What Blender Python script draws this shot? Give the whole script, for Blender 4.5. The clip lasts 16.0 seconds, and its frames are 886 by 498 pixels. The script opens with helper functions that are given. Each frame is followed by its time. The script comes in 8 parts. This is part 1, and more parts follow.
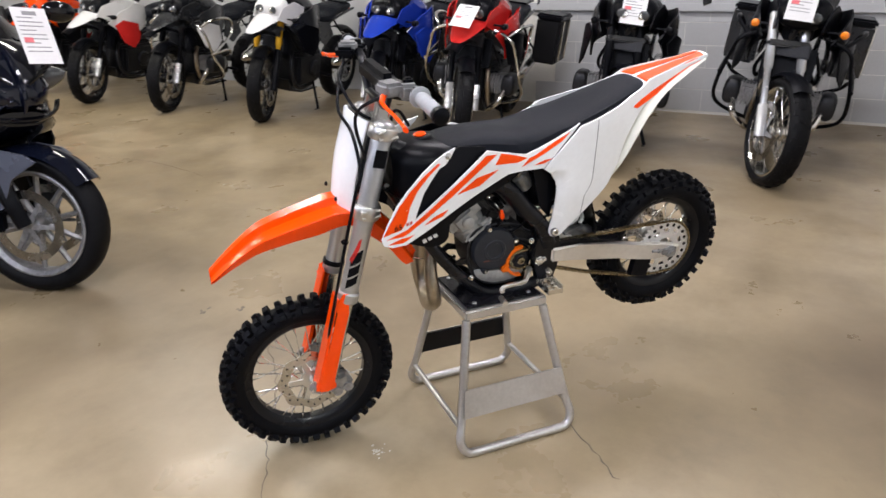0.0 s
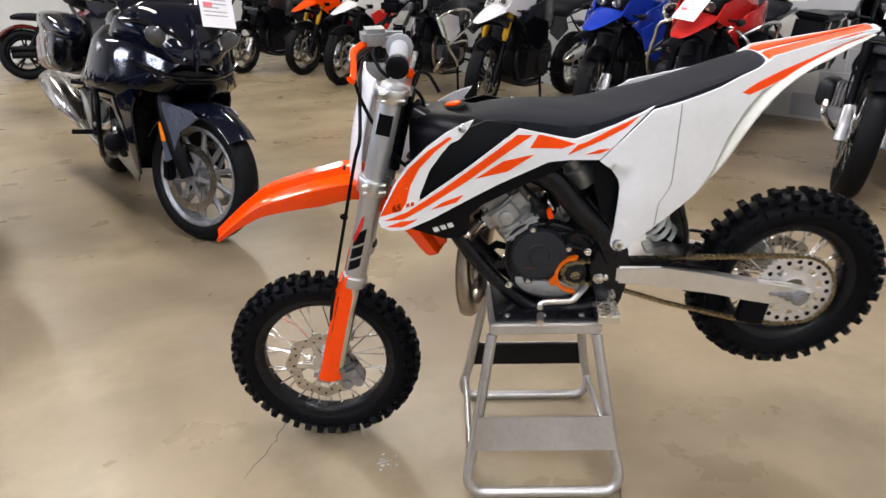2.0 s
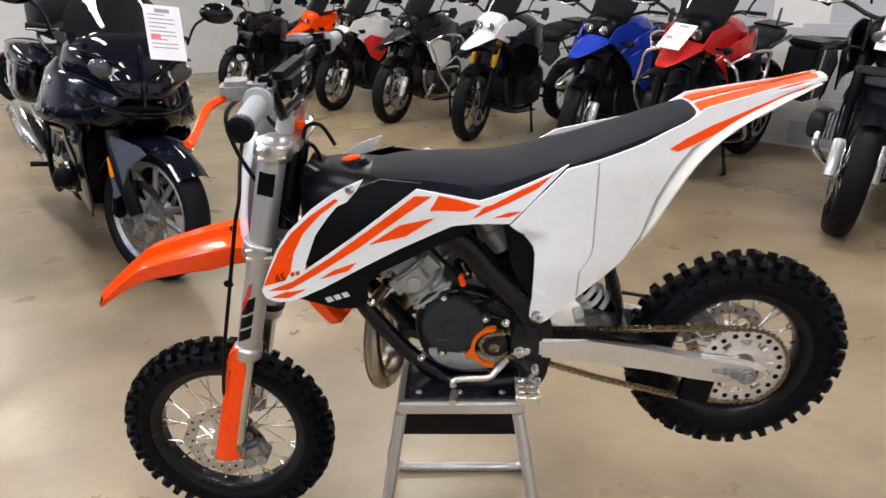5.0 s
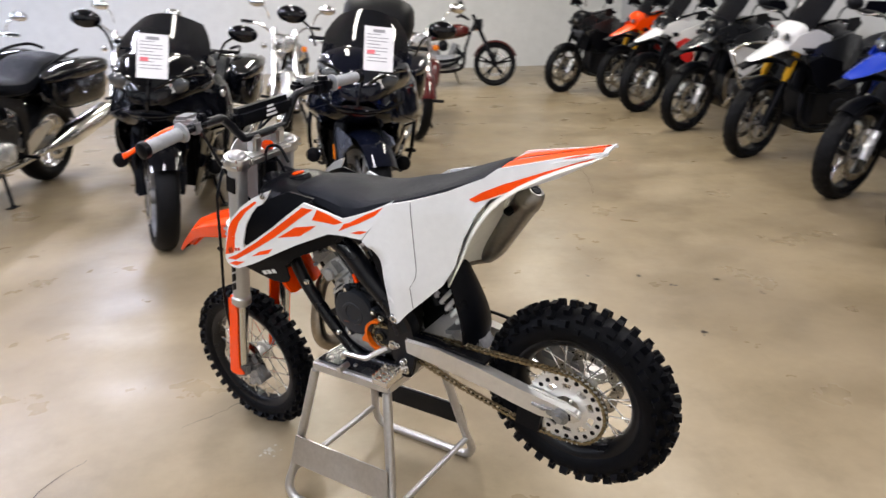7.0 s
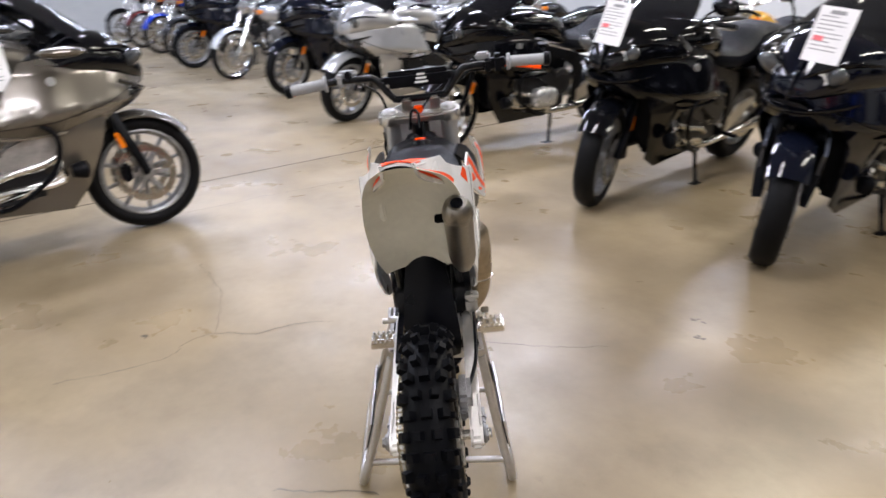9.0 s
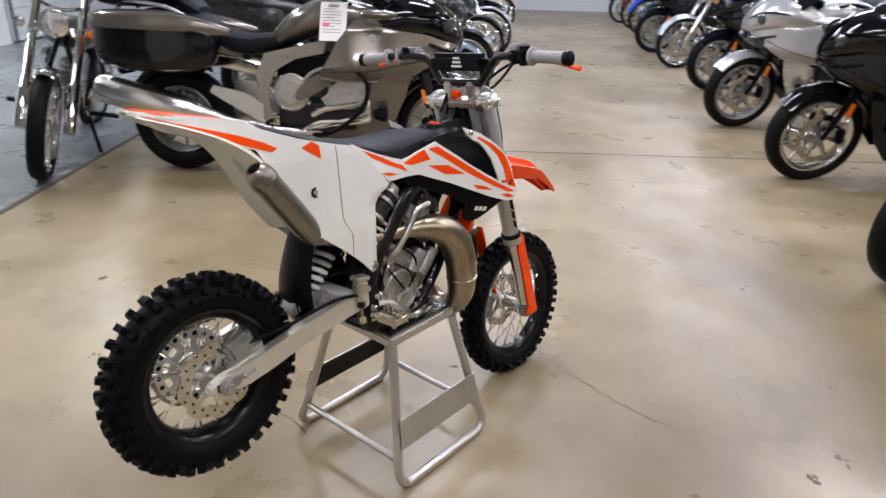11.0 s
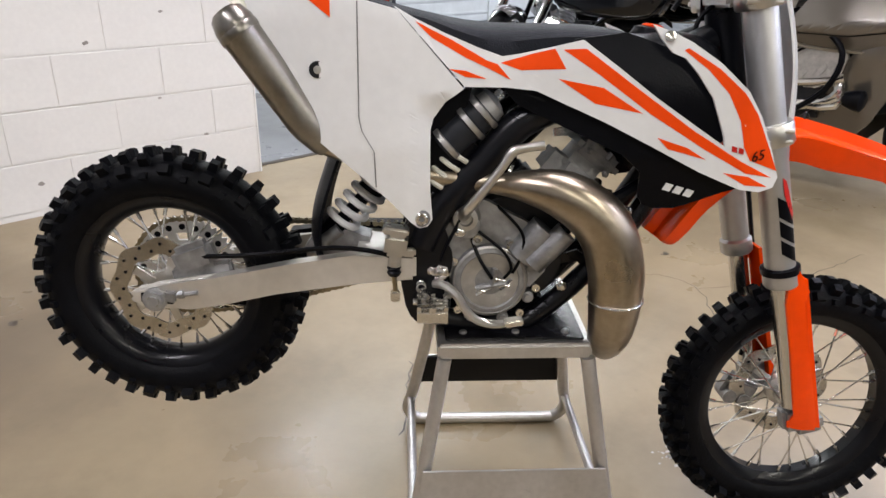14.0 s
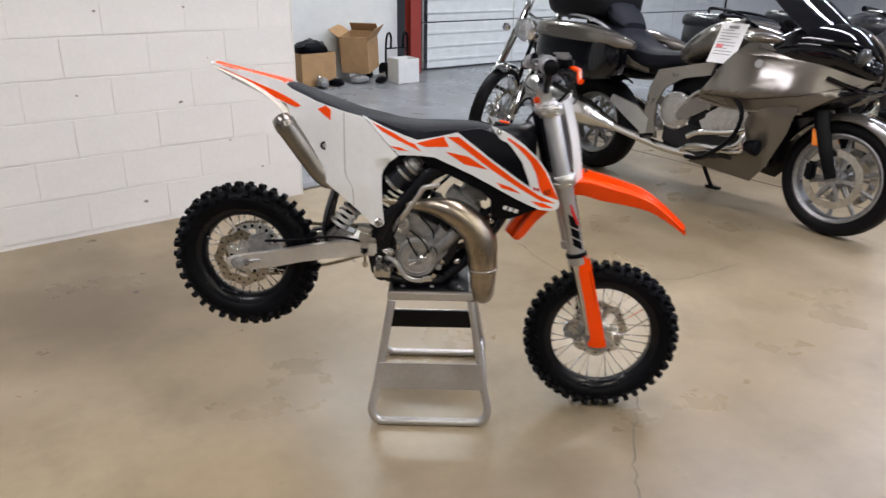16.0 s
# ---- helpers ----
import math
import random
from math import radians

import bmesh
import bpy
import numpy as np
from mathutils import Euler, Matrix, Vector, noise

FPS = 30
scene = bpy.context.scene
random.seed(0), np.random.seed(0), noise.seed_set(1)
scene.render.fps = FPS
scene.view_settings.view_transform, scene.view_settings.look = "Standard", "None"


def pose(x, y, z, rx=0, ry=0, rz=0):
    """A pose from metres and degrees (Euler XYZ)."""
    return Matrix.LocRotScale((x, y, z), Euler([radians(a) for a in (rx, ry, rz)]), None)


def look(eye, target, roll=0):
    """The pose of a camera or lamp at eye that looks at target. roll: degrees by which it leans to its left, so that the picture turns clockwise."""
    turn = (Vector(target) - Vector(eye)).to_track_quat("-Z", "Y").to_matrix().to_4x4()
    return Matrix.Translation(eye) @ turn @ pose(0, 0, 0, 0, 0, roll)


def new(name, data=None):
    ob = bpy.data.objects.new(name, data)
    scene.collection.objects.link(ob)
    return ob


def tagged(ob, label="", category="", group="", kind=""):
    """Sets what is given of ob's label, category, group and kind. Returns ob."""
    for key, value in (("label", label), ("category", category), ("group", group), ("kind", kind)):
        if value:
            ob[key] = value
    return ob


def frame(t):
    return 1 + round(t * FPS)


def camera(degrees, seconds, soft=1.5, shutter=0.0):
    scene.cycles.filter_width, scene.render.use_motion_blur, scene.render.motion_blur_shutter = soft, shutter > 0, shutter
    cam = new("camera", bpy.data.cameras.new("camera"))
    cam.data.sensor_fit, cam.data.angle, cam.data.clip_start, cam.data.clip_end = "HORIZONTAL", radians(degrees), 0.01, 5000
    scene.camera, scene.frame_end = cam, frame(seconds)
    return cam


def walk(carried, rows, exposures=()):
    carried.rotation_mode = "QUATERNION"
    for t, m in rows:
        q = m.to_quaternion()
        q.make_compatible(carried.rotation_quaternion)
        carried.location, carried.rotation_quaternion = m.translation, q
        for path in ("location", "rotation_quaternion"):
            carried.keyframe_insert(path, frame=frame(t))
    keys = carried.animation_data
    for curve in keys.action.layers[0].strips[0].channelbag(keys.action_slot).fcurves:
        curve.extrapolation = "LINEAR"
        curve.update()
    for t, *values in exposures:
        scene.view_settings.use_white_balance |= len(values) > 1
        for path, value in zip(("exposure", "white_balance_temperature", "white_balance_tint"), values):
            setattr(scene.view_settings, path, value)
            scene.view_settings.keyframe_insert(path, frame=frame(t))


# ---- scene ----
cam = camera(64.4, 16.0, shutter=0.35)
PATH = [
    (0, (0.891, 1.764, 1.32), (0.24, 0.026, 0.573), -1.4),
    (0.5, (0.655, 1.92, 1.323), (0.202, 0.123, 0.57), -1.4),
    (1, (0.43, 2.008, 1.302), (0.157, 0.176, 0.549), -1.3),
    (1.5, (0.327, 1.902, 1.235), (0.235, 0.047, 0.492), -1.0),
    (2, (0.282, 1.605, 1.17), (0.341, -0.261, 0.454), -0.7),
    (2.5, (0.264, 1.388, 1.089), (0.342, -0.482, 0.385), -0.6),
    (3, (0.216, 1.149, 0.998), (0.298, -0.722, 0.296), -0.5),
    (3.5, (0.186, 0.989, 0.966), (0.261, -0.88, 0.257), -0.6),
    (4, (0.181, 1.03, 0.982), (0.241, -0.851, 0.304), -0.5),
    (4.2, (0.177, 1.112, 1.021), (0.238, -0.773, 0.354), -0.6),
    (6.3, (-0.546, 1.55, 1.351), (-0.001, -0.244, 0.657), -1.2),
    (6.5, (-0.689, 1.496, 1.344), (0.03, -0.238, 0.654), -1.2),
    (7, (-1.034, 1.349, 1.353), (0.019, -0.209, 0.673), -1.1),
    (7.5, (-1.306, 1.097, 1.351), (0.129, -0.117, 0.668), -1.2),
    (8, (-1.508, 0.742, 1.334), (0.185, -0.078, 0.658), -1.2),
    (8.5, (-1.665, 0.366, 1.358), (0.172, -0.05, 0.687), -1.1),
    (9, (-1.685, -0.009, 1.372), (0.171, -0.014, 0.628), -0.6),
    (9.5, (-1.645, -0.428, 1.382), (0.1, 0.168, 0.607), -0.4),
    (9.7, (-1.6, -0.56, 1.378), (0.105, 0.137, 0.6), -0.4),
    (11.8, (-0.596, -1.698, 1.358), (0.117, -0.013, 0.55), 0.4),
    (12, (-0.422, -1.773, 1.351), (0.056, -0.01, 0.538), 0.1),
    (12.5, (-0.212, -1.723, 1.313), (0.153, 0.06, 0.484), 1.0),
    (13, (-0.125, -1.56, 1.237), (0.176, 0.238, 0.414), 1.1),
    (13.5, (-0.102, -1.341, 1.106), (0.034, 0.494, 0.321), 1.2),
    (14, (-0.063, -1.118, 1.042), (0.0, 0.708, 0.227), 1.3),
    (14.5, (-0.033, -1.224, 1.105), (-0.013, 0.626, 0.345), 1.0),
    (15, (-0.043, -1.502, 1.221), (-0.066, 0.349, 0.465), 1.4),
    (15.5, (-0.011, -1.797, 1.302), (-0.063, 0.058, 0.555), 1.2),
    (16, (0.198, -2.05, 1.355), (0.136, -0.199, 0.6), 1.0),
]
walk(cam, [(t, look(eye, target, roll)) for t, eye, target, roll in PATH],
     exposures=[(0.0, -0.04), (4.0, -0.05), (9.5, -0.02), (12.0, -0.24), (12.5, -0.22), (13.0, -0.17), (14.0, -0.08), (14.8, -0.06), (15.5, -0.24), (16.0, -0.26)])

# ---- room axes: a runs along the rear aisle, c across it; turned against the bike's own axis ----
TURN = math.degrees(math.atan2(0.644, 0.765))
ROOM = pose(0, 0, 0, 0, 0, TURN)


def room(a, c, z=0.0, turn=0.0):
    return ROOM @ pose(a, c, z, 0, 0, turn)


# ---- world and light ----
world = bpy.data.worlds.new("world")
world.use_nodes = True
scene.world = world
world.node_tree.nodes["Background"].inputs[0].default_value = (0.75, 0.82, 1.0, 1)
world.node_tree.nodes["Background"].inputs[1].default_value = 0.05
scene.view_settings.exposure = 0.0
CEILING = 3.9
LAMP_W = 97.0


# ---- materials ----
def mat(name, color, rough=0.5, metal=0.0, vary=0.08, scale=8.0, bump=0.0, bump_scale=120.0, coat=0.0, rough_vary=0.08, fine=60.0, spec=0.5):
    m = bpy.data.materials.new(name)
    m.use_nodes = True
    nt = m.node_tree
    b = nt.nodes["Principled BSDF"]
    b.inputs["Metallic"].default_value = metal
    b.inputs["Coat Weight"].default_value = coat
    b.inputs["Coat Roughness"].default_value = 0.06
    b.inputs["Specular IOR Level"].default_value = spec
    tc = nt.nodes.new("ShaderNodeTexCoord")
    n1 = nt.nodes.new("ShaderNodeTexNoise")
    n1.inputs["Scale"].default_value, n1.inputs["Detail"].default_value = scale, 5
    n2 = nt.nodes.new("ShaderNodeTexNoise")
    n2.inputs["Scale"].default_value, n2.inputs["Detail"].default_value = fine, 3
    nt.links.new(tc.outputs["Object"], n1.inputs["Vector"])
    nt.links.new(tc.outputs["Object"], n2.inputs["Vector"])
    add = nt.nodes.new("ShaderNodeMath")
    add.operation = "MULTIPLY_ADD"
    add.inputs[1].default_value, add.inputs[2].default_value = 0.4, 0.0
    nt.links.new(n2.outputs["Fac"], add.inputs[0])
    add2 = nt.nodes.new("ShaderNodeMath")
    add2.operation = "MULTIPLY_ADD"
    add2.inputs[1].default_value = 0.6
    nt.links.new(n1.outputs["Fac"], add2.inputs[0])
    nt.links.new(add.outputs[0], add2.inputs[2])
    ramp = nt.nodes.new("ShaderNodeValToRGB")
    lo = [max(0.0, v * (1 - vary * 2)) for v in color]
    hi = [min(1.0, v * (1 + vary * 2)) for v in color]
    ramp.color_ramp.elements[0].position, ramp.color_ramp.elements[1].position = 0.3, 0.7
    ramp.color_ramp.elements[0].color, ramp.color_ramp.elements[1].color = (*lo, 1), (*hi, 1)
    nt.links.new(add2.outputs[0], ramp.inputs[0])
    nt.links.new(ramp.outputs[0], b.inputs["Base Color"])
    rr = nt.nodes.new("ShaderNodeMapRange")
    rr.inputs["From Min"].default_value, rr.inputs["From Max"].default_value = 0.3, 0.7
    rr.inputs["To Min"].default_value, rr.inputs["To Max"].default_value = max(0.02, rough - rough_vary), min(1, rough + rough_vary)
    nt.links.new(n1.outputs["Fac"], rr.inputs["Value"])
    nt.links.new(rr.outputs[0], b.inputs["Roughness"])
    if bump:
        n3 = nt.nodes.new("ShaderNodeTexNoise")
        n3.inputs["Scale"].default_value, n3.inputs["Detail"].default_value = bump_scale, 4
        nt.links.new(tc.outputs["Object"], n3.inputs["Vector"])
        bp = nt.nodes.new("ShaderNodeBump")
        bp.inputs["Strength"].default_value, bp.inputs["Distance"].default_value = bump, 0.004
        nt.links.new(n3.outputs["Fac"], bp.inputs["Height"])
        nt.links.new(bp.outputs[0], b.inputs["Normal"])
    return m


def glass(name, color, rough=0.03, alpha=0.35):
    m = bpy.data.materials.new(name)
    m.use_nodes = True
    b = m.node_tree.nodes["Principled BSDF"]
    b.inputs["Base Color"].default_value = (*color, 1)
    b.inputs["Roughness"].default_value = rough
    b.inputs["Alpha"].default_value = alpha
    b.inputs["IOR"].default_value = 1.49
    return m


RUBBER = mat("rubber", (0.0026, 0.0029, 0.0042), 0.48, spec=0.09, vary=0.25, bump=0.25, bump_scale=160)
ROAD_RUBBER = mat("road_rubber", (0.0045, 0.0046, 0.0055), 0.55, vary=0.2, bump=0.2, spec=0.12)
WHITE = mat("white_plastic", (0.79, 0.80, 0.80), 0.22, vary=0.025, scale=5, bump=0.03, bump_scale=300)
GREY_WHITE = mat("raw_white_plastic", (0.68, 0.67, 0.58), 0.5, vary=0.05, bump=0.1, bump_scale=260)
ORANGE = mat("orange_plastic", (0.90, 0.066, 0.0008), 0.18, spec=0.3, vary=0.04, scale=6, bump=0.03, bump_scale=300)
STICKER = mat("orange_sticker", (0.90, 0.072, 0.003), 0.42, spec=0.14, vary=0.03)
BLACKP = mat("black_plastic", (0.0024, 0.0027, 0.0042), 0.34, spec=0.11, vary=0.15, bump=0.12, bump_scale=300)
SEATM = mat("seat_vinyl", (0.0062, 0.0074, 0.0115), 0.55, spec=0.15, vary=0.12, bump=0.35, bump_scale=420)
FRAMEM = mat("black_frame_paint", (0.003, 0.0034, 0.0052), 0.3, vary=0.12, coat=0.12, spec=0.22)
ALLOY = mat("alloy", (0.62, 0.61, 0.58), 0.34, 1.0, vary=0.06, bump=0.05)
COVERM = mat("engine_cover_alloy", (0.46, 0.45, 0.43), 0.4, 0.9, vary=0.12, scale=20, bump=0.15)
CAST = mat("cast_alloy", (0.31, 0.312, 0.315), 0.44, 0.75, vary=0.2, scale=26, bump=0.25, bump_scale=200)
STEEL = mat("bright_steel", (0.70, 0.69, 0.66), 0.2, 1.0, vary=0.05)
CHROME = mat("chrome", (0.80, 0.80, 0.80), 0.07, 1.0, vary=0.02, rough_vary=0.03)
PIPE = mat("bronzed_pipe", (0.38, 0.325, 0.25), 0.32, 1.0, vary=0.14, scale=7, rough_vary=0.06)
MUFFLER = mat("brushed_muffler", (0.27, 0.255, 0.23), 0.38, 1.0, vary=0.08, fine=120)
FORKM = mat("anodised_fork", (0.50, 0.50, 0.50), 0.36, 0.75, vary=0.05)
SWINGM = mat("satin_swingarm", (0.74, 0.72, 0.68), 0.42, 0.85, vary=0.05)
GOLD = mat("chain_gold", (0.30, 0.255, 0.17), 0.28, 1.0, vary=0.2, fine=150)
STANDM = mat("brushed_aluminium", (0.55, 0.54, 0.53), 0.36, 0.9, vary=0.07, scale=9, fine=90, bump=0.02)
COVERD = mat("dark_cover", (0.019, 0.021, 0.026), 0.42, vary=0.12, spec=0.25, bump=0.1)
SPROCKET = mat("bright_sprocket", (0.86, 0.86, 0.86), 0.36, 0.75, vary=0.04)
DISCM = mat("disc_steel", (0.50, 0.48, 0.44), 0.24, 1.0, vary=0.12, scale=14)
MATTE = mat("stand_mat", (0.006, 0.006, 0.008), 0.22, spec=0.4, vary=0.2, bump=0.1)
GRIP = mat("grey_grip", (0.30, 0.31, 0.32), 0.75, vary=0.06, bump=0.3)
REDP = mat("red_plastic", (0.55, 0.02, 0.015), 0.3)
GAPM = mat("panel_gap", (0.16, 0.16, 0.16), 0.7)
PAPER = mat("tag_paper", (0.80, 0.80, 0.80), 0.7, vary=0.02)
INKM = mat("tag_ink", (0.30, 0.30, 0.31), 0.8)
PINKM = mat("tag_red", (0.75, 0.18, 0.2), 0.8)
YELLOWF = mat("gold_fork", (0.75, 0.42, 0.02), 0.35, 0.3)
AMBER = mat("amber_lens", (0.85, 0.22, 0.01), 0.2, coat=0.5)
GLOSSB = mat("gloss_black_paint", (0.0025, 0.0028, 0.0042), 0.10, vary=0.08, spec=0.25, coat=0.32, rough_vary=0.03)
DARKB = mat("dark_blue_black_paint", (0.003, 0.0042, 0.010), 0.10, vary=0.08, spec=0.25, coat=0.4, rough_vary=0.03)
OLIVE = mat("bronze_metallic_paint", (0.150, 0.136, 0.116), 0.24, 0.6, vary=0.05, fine=400, coat=0.7, rough_vary=0.03)
CHAMP = mat("champagne_frame_paint", (0.27, 0.25, 0.215), 0.32, 0.6, vary=0.06, coat=0.3)
SILVERP = mat("silver_paint", (0.52, 0.53, 0.54), 0.25, 0.6, vary=0.04, coat=0.6, rough_vary=0.03)
GREYP = mat("grey_paint", (0.028, 0.030, 0.034), 0.3, 0.4, vary=0.06, coat=0.5)
BLUEP = mat("blue_paint", (0.012, 0.045, 0.42), 0.22, vary=0.05, coat=0.6)
REDPAINT = mat("red_paint", (0.55, 0.02, 0.018), 0.22, vary=0.05, coat=0.6)
MAROON = mat("maroon_paint", (0.085, 0.008, 0.008), 0.22, vary=0.05, coat=0.6)
YELLOWP = mat("yellow_paint", (0.62, 0.33, 0.02), 0.25, vary=0.05, coat=0.6)
WHITEP = mat("white_paint_gloss", (0.78, 0.78, 0.78), 0.2, vary=0.03, coat=0.6)
STEELBLUE = mat("steel_blue_paint", (0.26, 0.30, 0.36), 0.25, 0.5, vary=0.04, coat=0.6)
BOXG = mat("box_black", (0.004, 0.004, 0.005), 0.5, vary=0.1, spec=0.2)
DARKLENS = mat("headlamp_glass", (0.05, 0.055, 0.06), 0.06, vary=0.1, coat=1.0, rough_vary=0.02)
DARKCAST = mat("dark_cast", (0.016, 0.0165, 0.019), 0.42, 0.5, vary=0.2, bump=0.2)
SLATE = mat("slate_blue_paint", (0.15, 0.165, 0.21), 0.25, 0.5, vary=0.04, coat=0.6)
SMOKE = glass("smoked_screen", (0.006, 0.0065, 0.009), 0.03, 0.88)
CLEAR = glass("clear_lens", (0.8, 0.82, 0.85), 0.03, 0.25)
CARD = mat("cardboard", (0.38, 0.23, 0.11), 0.85, vary=0.1, bump=0.1)
WHITECARD = mat("white_card", (0.70, 0.70, 0.68), 0.8, vary=0.05)
DOORM = mat("garage_door_paint", (0.62, 0.64, 0.64), 0.5, vary=0.05)
REDPOST = mat("red_oxide_paint", (0.25, 0.03, 0.02), 0.5, vary=0.12)


# ---- building helpers ----
def thing(name, m, label, category, group="", kind=""):
    ob = new(name)
    ob.empty_display_size = 0.1
    ob.matrix_basis = m
    return tagged(ob, label, category, group, kind)


def part(name, bm, material, parent=None, label="", smooth=True, angle=38):
    bmesh.ops.recalc_face_normals(bm, faces=bm.faces)
    me = bpy.data.meshes.new(name)
    bm.to_mesh(me)
    bm.free()
    me.materials.append(material)
    if smooth:
        me.shade_smooth()
        me.set_sharp_from_angle(angle=radians(angle))
    ob = new(name, me)
    ob.parent = parent
    return tagged(ob, label)


def B():
    return bmesh.new()


def curve(pts, n=4, closed=False):
    """Points of a smooth line through pts; each may carry its radius as a fourth number."""
    P = [np.array(p, float) for p in pts]
    if len(P) < 3 or n < 2:
        return [tuple(p) for p in P]
    out, k = [], len(P)
    for i in range(k if closed else k - 1):
        p0, p1, p2, p3 = (P[(i + j) % k] if closed else P[min(max(i + j, 0), k - 1)] for j in (-1, 0, 1, 2))
        for s in range(n):
            u = s / n
            out.append(0.5 * (2 * p1 + (p2 - p0) * u + (2 * p0 - 5 * p1 + 4 * p2 - p3) * u * u + (3 * p1 - p0 - 3 * p2 + p3) * u ** 3))
    if not closed:
        out.append(P[-1])
    return [tuple(p) for p in out]


def loft(bm, rings, cap=True, loop=False):
    vs = [[bm.verts.new(p) for p in r] for r in rings]
    n = len(vs[0])
    for a, b in zip(vs, vs[1:] + ([vs[0]] if loop else [])):
        for i in range(n):
            bm.faces.new((a[i], a[(i + 1) % n], b[(i + 1) % n], b[i]))
    if cap and not loop:
        bm.faces.new(vs[0])
        bm.faces.new(vs[-1][::-1])
    return bm


def tube(bm, pts, r=0.01, seg=8, n=4, closed=False, flat=1.0):
    pts = curve([(*p[:3], p[3] if len(p) > 3 else r) for p in pts], n, closed)
    P = [Vector(p[:3]) for p in pts]
    rings, side = [], None
    for i, p in enumerate(P):
        d = (P[(i + 1) % len(P)] - P[i - 1]) if closed else (P[min(i + 1, len(P) - 1)] - P[max(i - 1, 0)])
        d.normalize()
        if side is None:
            side = d.orthogonal().normalized()
        side = (side - d * side.dot(d)).normalized()
        up = d.cross(side)
        rings.append([p + (side * math.cos(k * math.tau / seg) + up * flat * math.sin(k * math.tau / seg)) * pts[i][3] for k in range(seg)])
    return loft(bm, rings, True, closed)


def lathe(bm, prof, c=(0, 0, 0), axis=(0, 1, 0), seg=32, closed=False):
    """Turns (radius, along) points round the axis through c."""
    d = Vector(axis).normalized()
    s = d.orthogonal().normalized()
    u = d.cross(s)
    c = Vector(c)
    rings = [[c + d * h + (s * math.cos(k * math.tau / seg) + u * math.sin(k * math.tau / seg)) * max(r, 1e-4) for k in range(seg)] for r, h in prof]
    return loft(bm, rings, not closed, closed)


def rod(bm, a, b, r, seg=10):
    d = Vector(b) - Vector(a)
    return lathe(bm, [(r, 0), (r, d.length)], a, d, seg)


def box(bm, c, s, rot=(0, 0, 0), bevel=0.0):
    g = bmesh.ops.create_cube(bm, size=1.0, matrix=pose(*c, *rot) @ Matrix.Diagonal((*s, 1)))
    if bevel:
        edges = list({e for v in g["verts"] for e in v.link_edges})
        bmesh.ops.bevel(bm, geom=edges, offset=bevel, segments=2, affect="EDGES", clamp_overlap=True)
    return bm


def ball(bm, c, r, seg=14):
    r = (r, r, r) if isinstance(r, (int, float)) else r
    bmesh.ops.create_uvsphere(bm, u_segments=seg, v_segments=max(6, seg // 2 + 1), radius=1.0, matrix=Matrix.Translation(c) @ Matrix.Diagonal((*r, 1)))
    return bm


def sheet(bm, outline, yfun, thick=0.004, cuts=3, n=1, side=1, longest=0.03):
    """A shell panel: an outline of (x, z), bent to y = yfun(x, z), of a thickness to the inside."""
    pts = curve([(x, z, 0) for x, z in outline], n, True) if n > 1 else [(x, z, 0) for x, z in outline]
    t = bmesh.new()
    fc = t.faces.new([t.verts.new((p[0], 0, p[1])) for p in pts])
    fc.normal_update()
    bmesh.ops.triangulate(t, faces=[fc], ngon_method='EAR_CLIP')
    for _ in range(cuts):
        long = [e for e in t.edges if e.calc_length() > longest]
        if not long:
            break
        bmesh.ops.subdivide_edges(t, edges=long, cuts=1, use_grid_fill=False)
        bmesh.ops.triangulate(t, faces=t.faces)
    if thick:
        g = bmesh.ops.extrude_face_region(t, geom=list(t.faces))
        inner = {v for v in g["geom"] if isinstance(v, bmesh.types.BMVert)}
    else:
        inner = set()
    for v in t.verts:
        y = yfun(v.co.x, v.co.z) - (thick if v in inner else 0)
        v.co.y = side * y
    me = bpy.data.meshes.new("tmp")
    t.to_mesh(me)
    t.free()
    bm.from_mesh(me)
    bpy.data.meshes.remove(me)
    return bm


def hull(bm, stations, seg=16, power=2.4, n=3):
    """A body along x: stations of (x, z middle, half height, half width)."""
    rings = []
    for x, zc, hz, hy in curve(stations, n):
        ring = []
        for k in range(seg):
            t = k * math.tau / seg
            ct, st = math.cos(t), math.sin(t)
            ring.append((x, max(hy, 0.002) * math.copysign(abs(ct) ** (2 / power), ct), zc + max(hz, 0.002) * math.copysign(abs(st) ** (2 / power), st)))
        rings.append(ring)
    return loft(bm, rings)


def plate(bm, outline, y, thick, n=1):
    """A flat plate in the x-z plane, centred on y."""
    pts = curve([(x, z, 0) for x, z in outline], n, True) if n > 1 else outline
    return loft(bm, [[(p[0], y - thick / 2, p[1]) for p in pts], [(p[0], y + thick / 2, p[1]) for p in pts]])


def spin(bm, make, count, c, axis=(0, 1, 0), start=0.0):
    """Copies what make() builds about +x of the origin round an axis through c."""
    for k in range(count):
        t = bmesh.new()
        make(t)
        t.transform(Matrix.Translation(c) @ Matrix.Rotation(start + k * math.tau / count, 4, Vector(axis)))
        me = bpy.data.meshes.new("tmp")
        t.to_mesh(me)
        t.free()
        bm.from_mesh(me)
        bpy.data.meshes.remove(me)
    return bm


# ---- the room ----
def wall_mesh(a0, c0, a1, c1, z0, z1):
    return box(B(), ((a0 + a1) / 2, (c0 + c1) / 2, (z0 + z1) / 2), (abs(a1 - a0), abs(c1 - c0), z1 - z0))


def setting(name, bm, material, label, category="wall"):
    ob = part(name, bm, material, None, smooth=False)
    ob.matrix_basis = ROOM
    return tagged(ob, label, category, kind="structure")


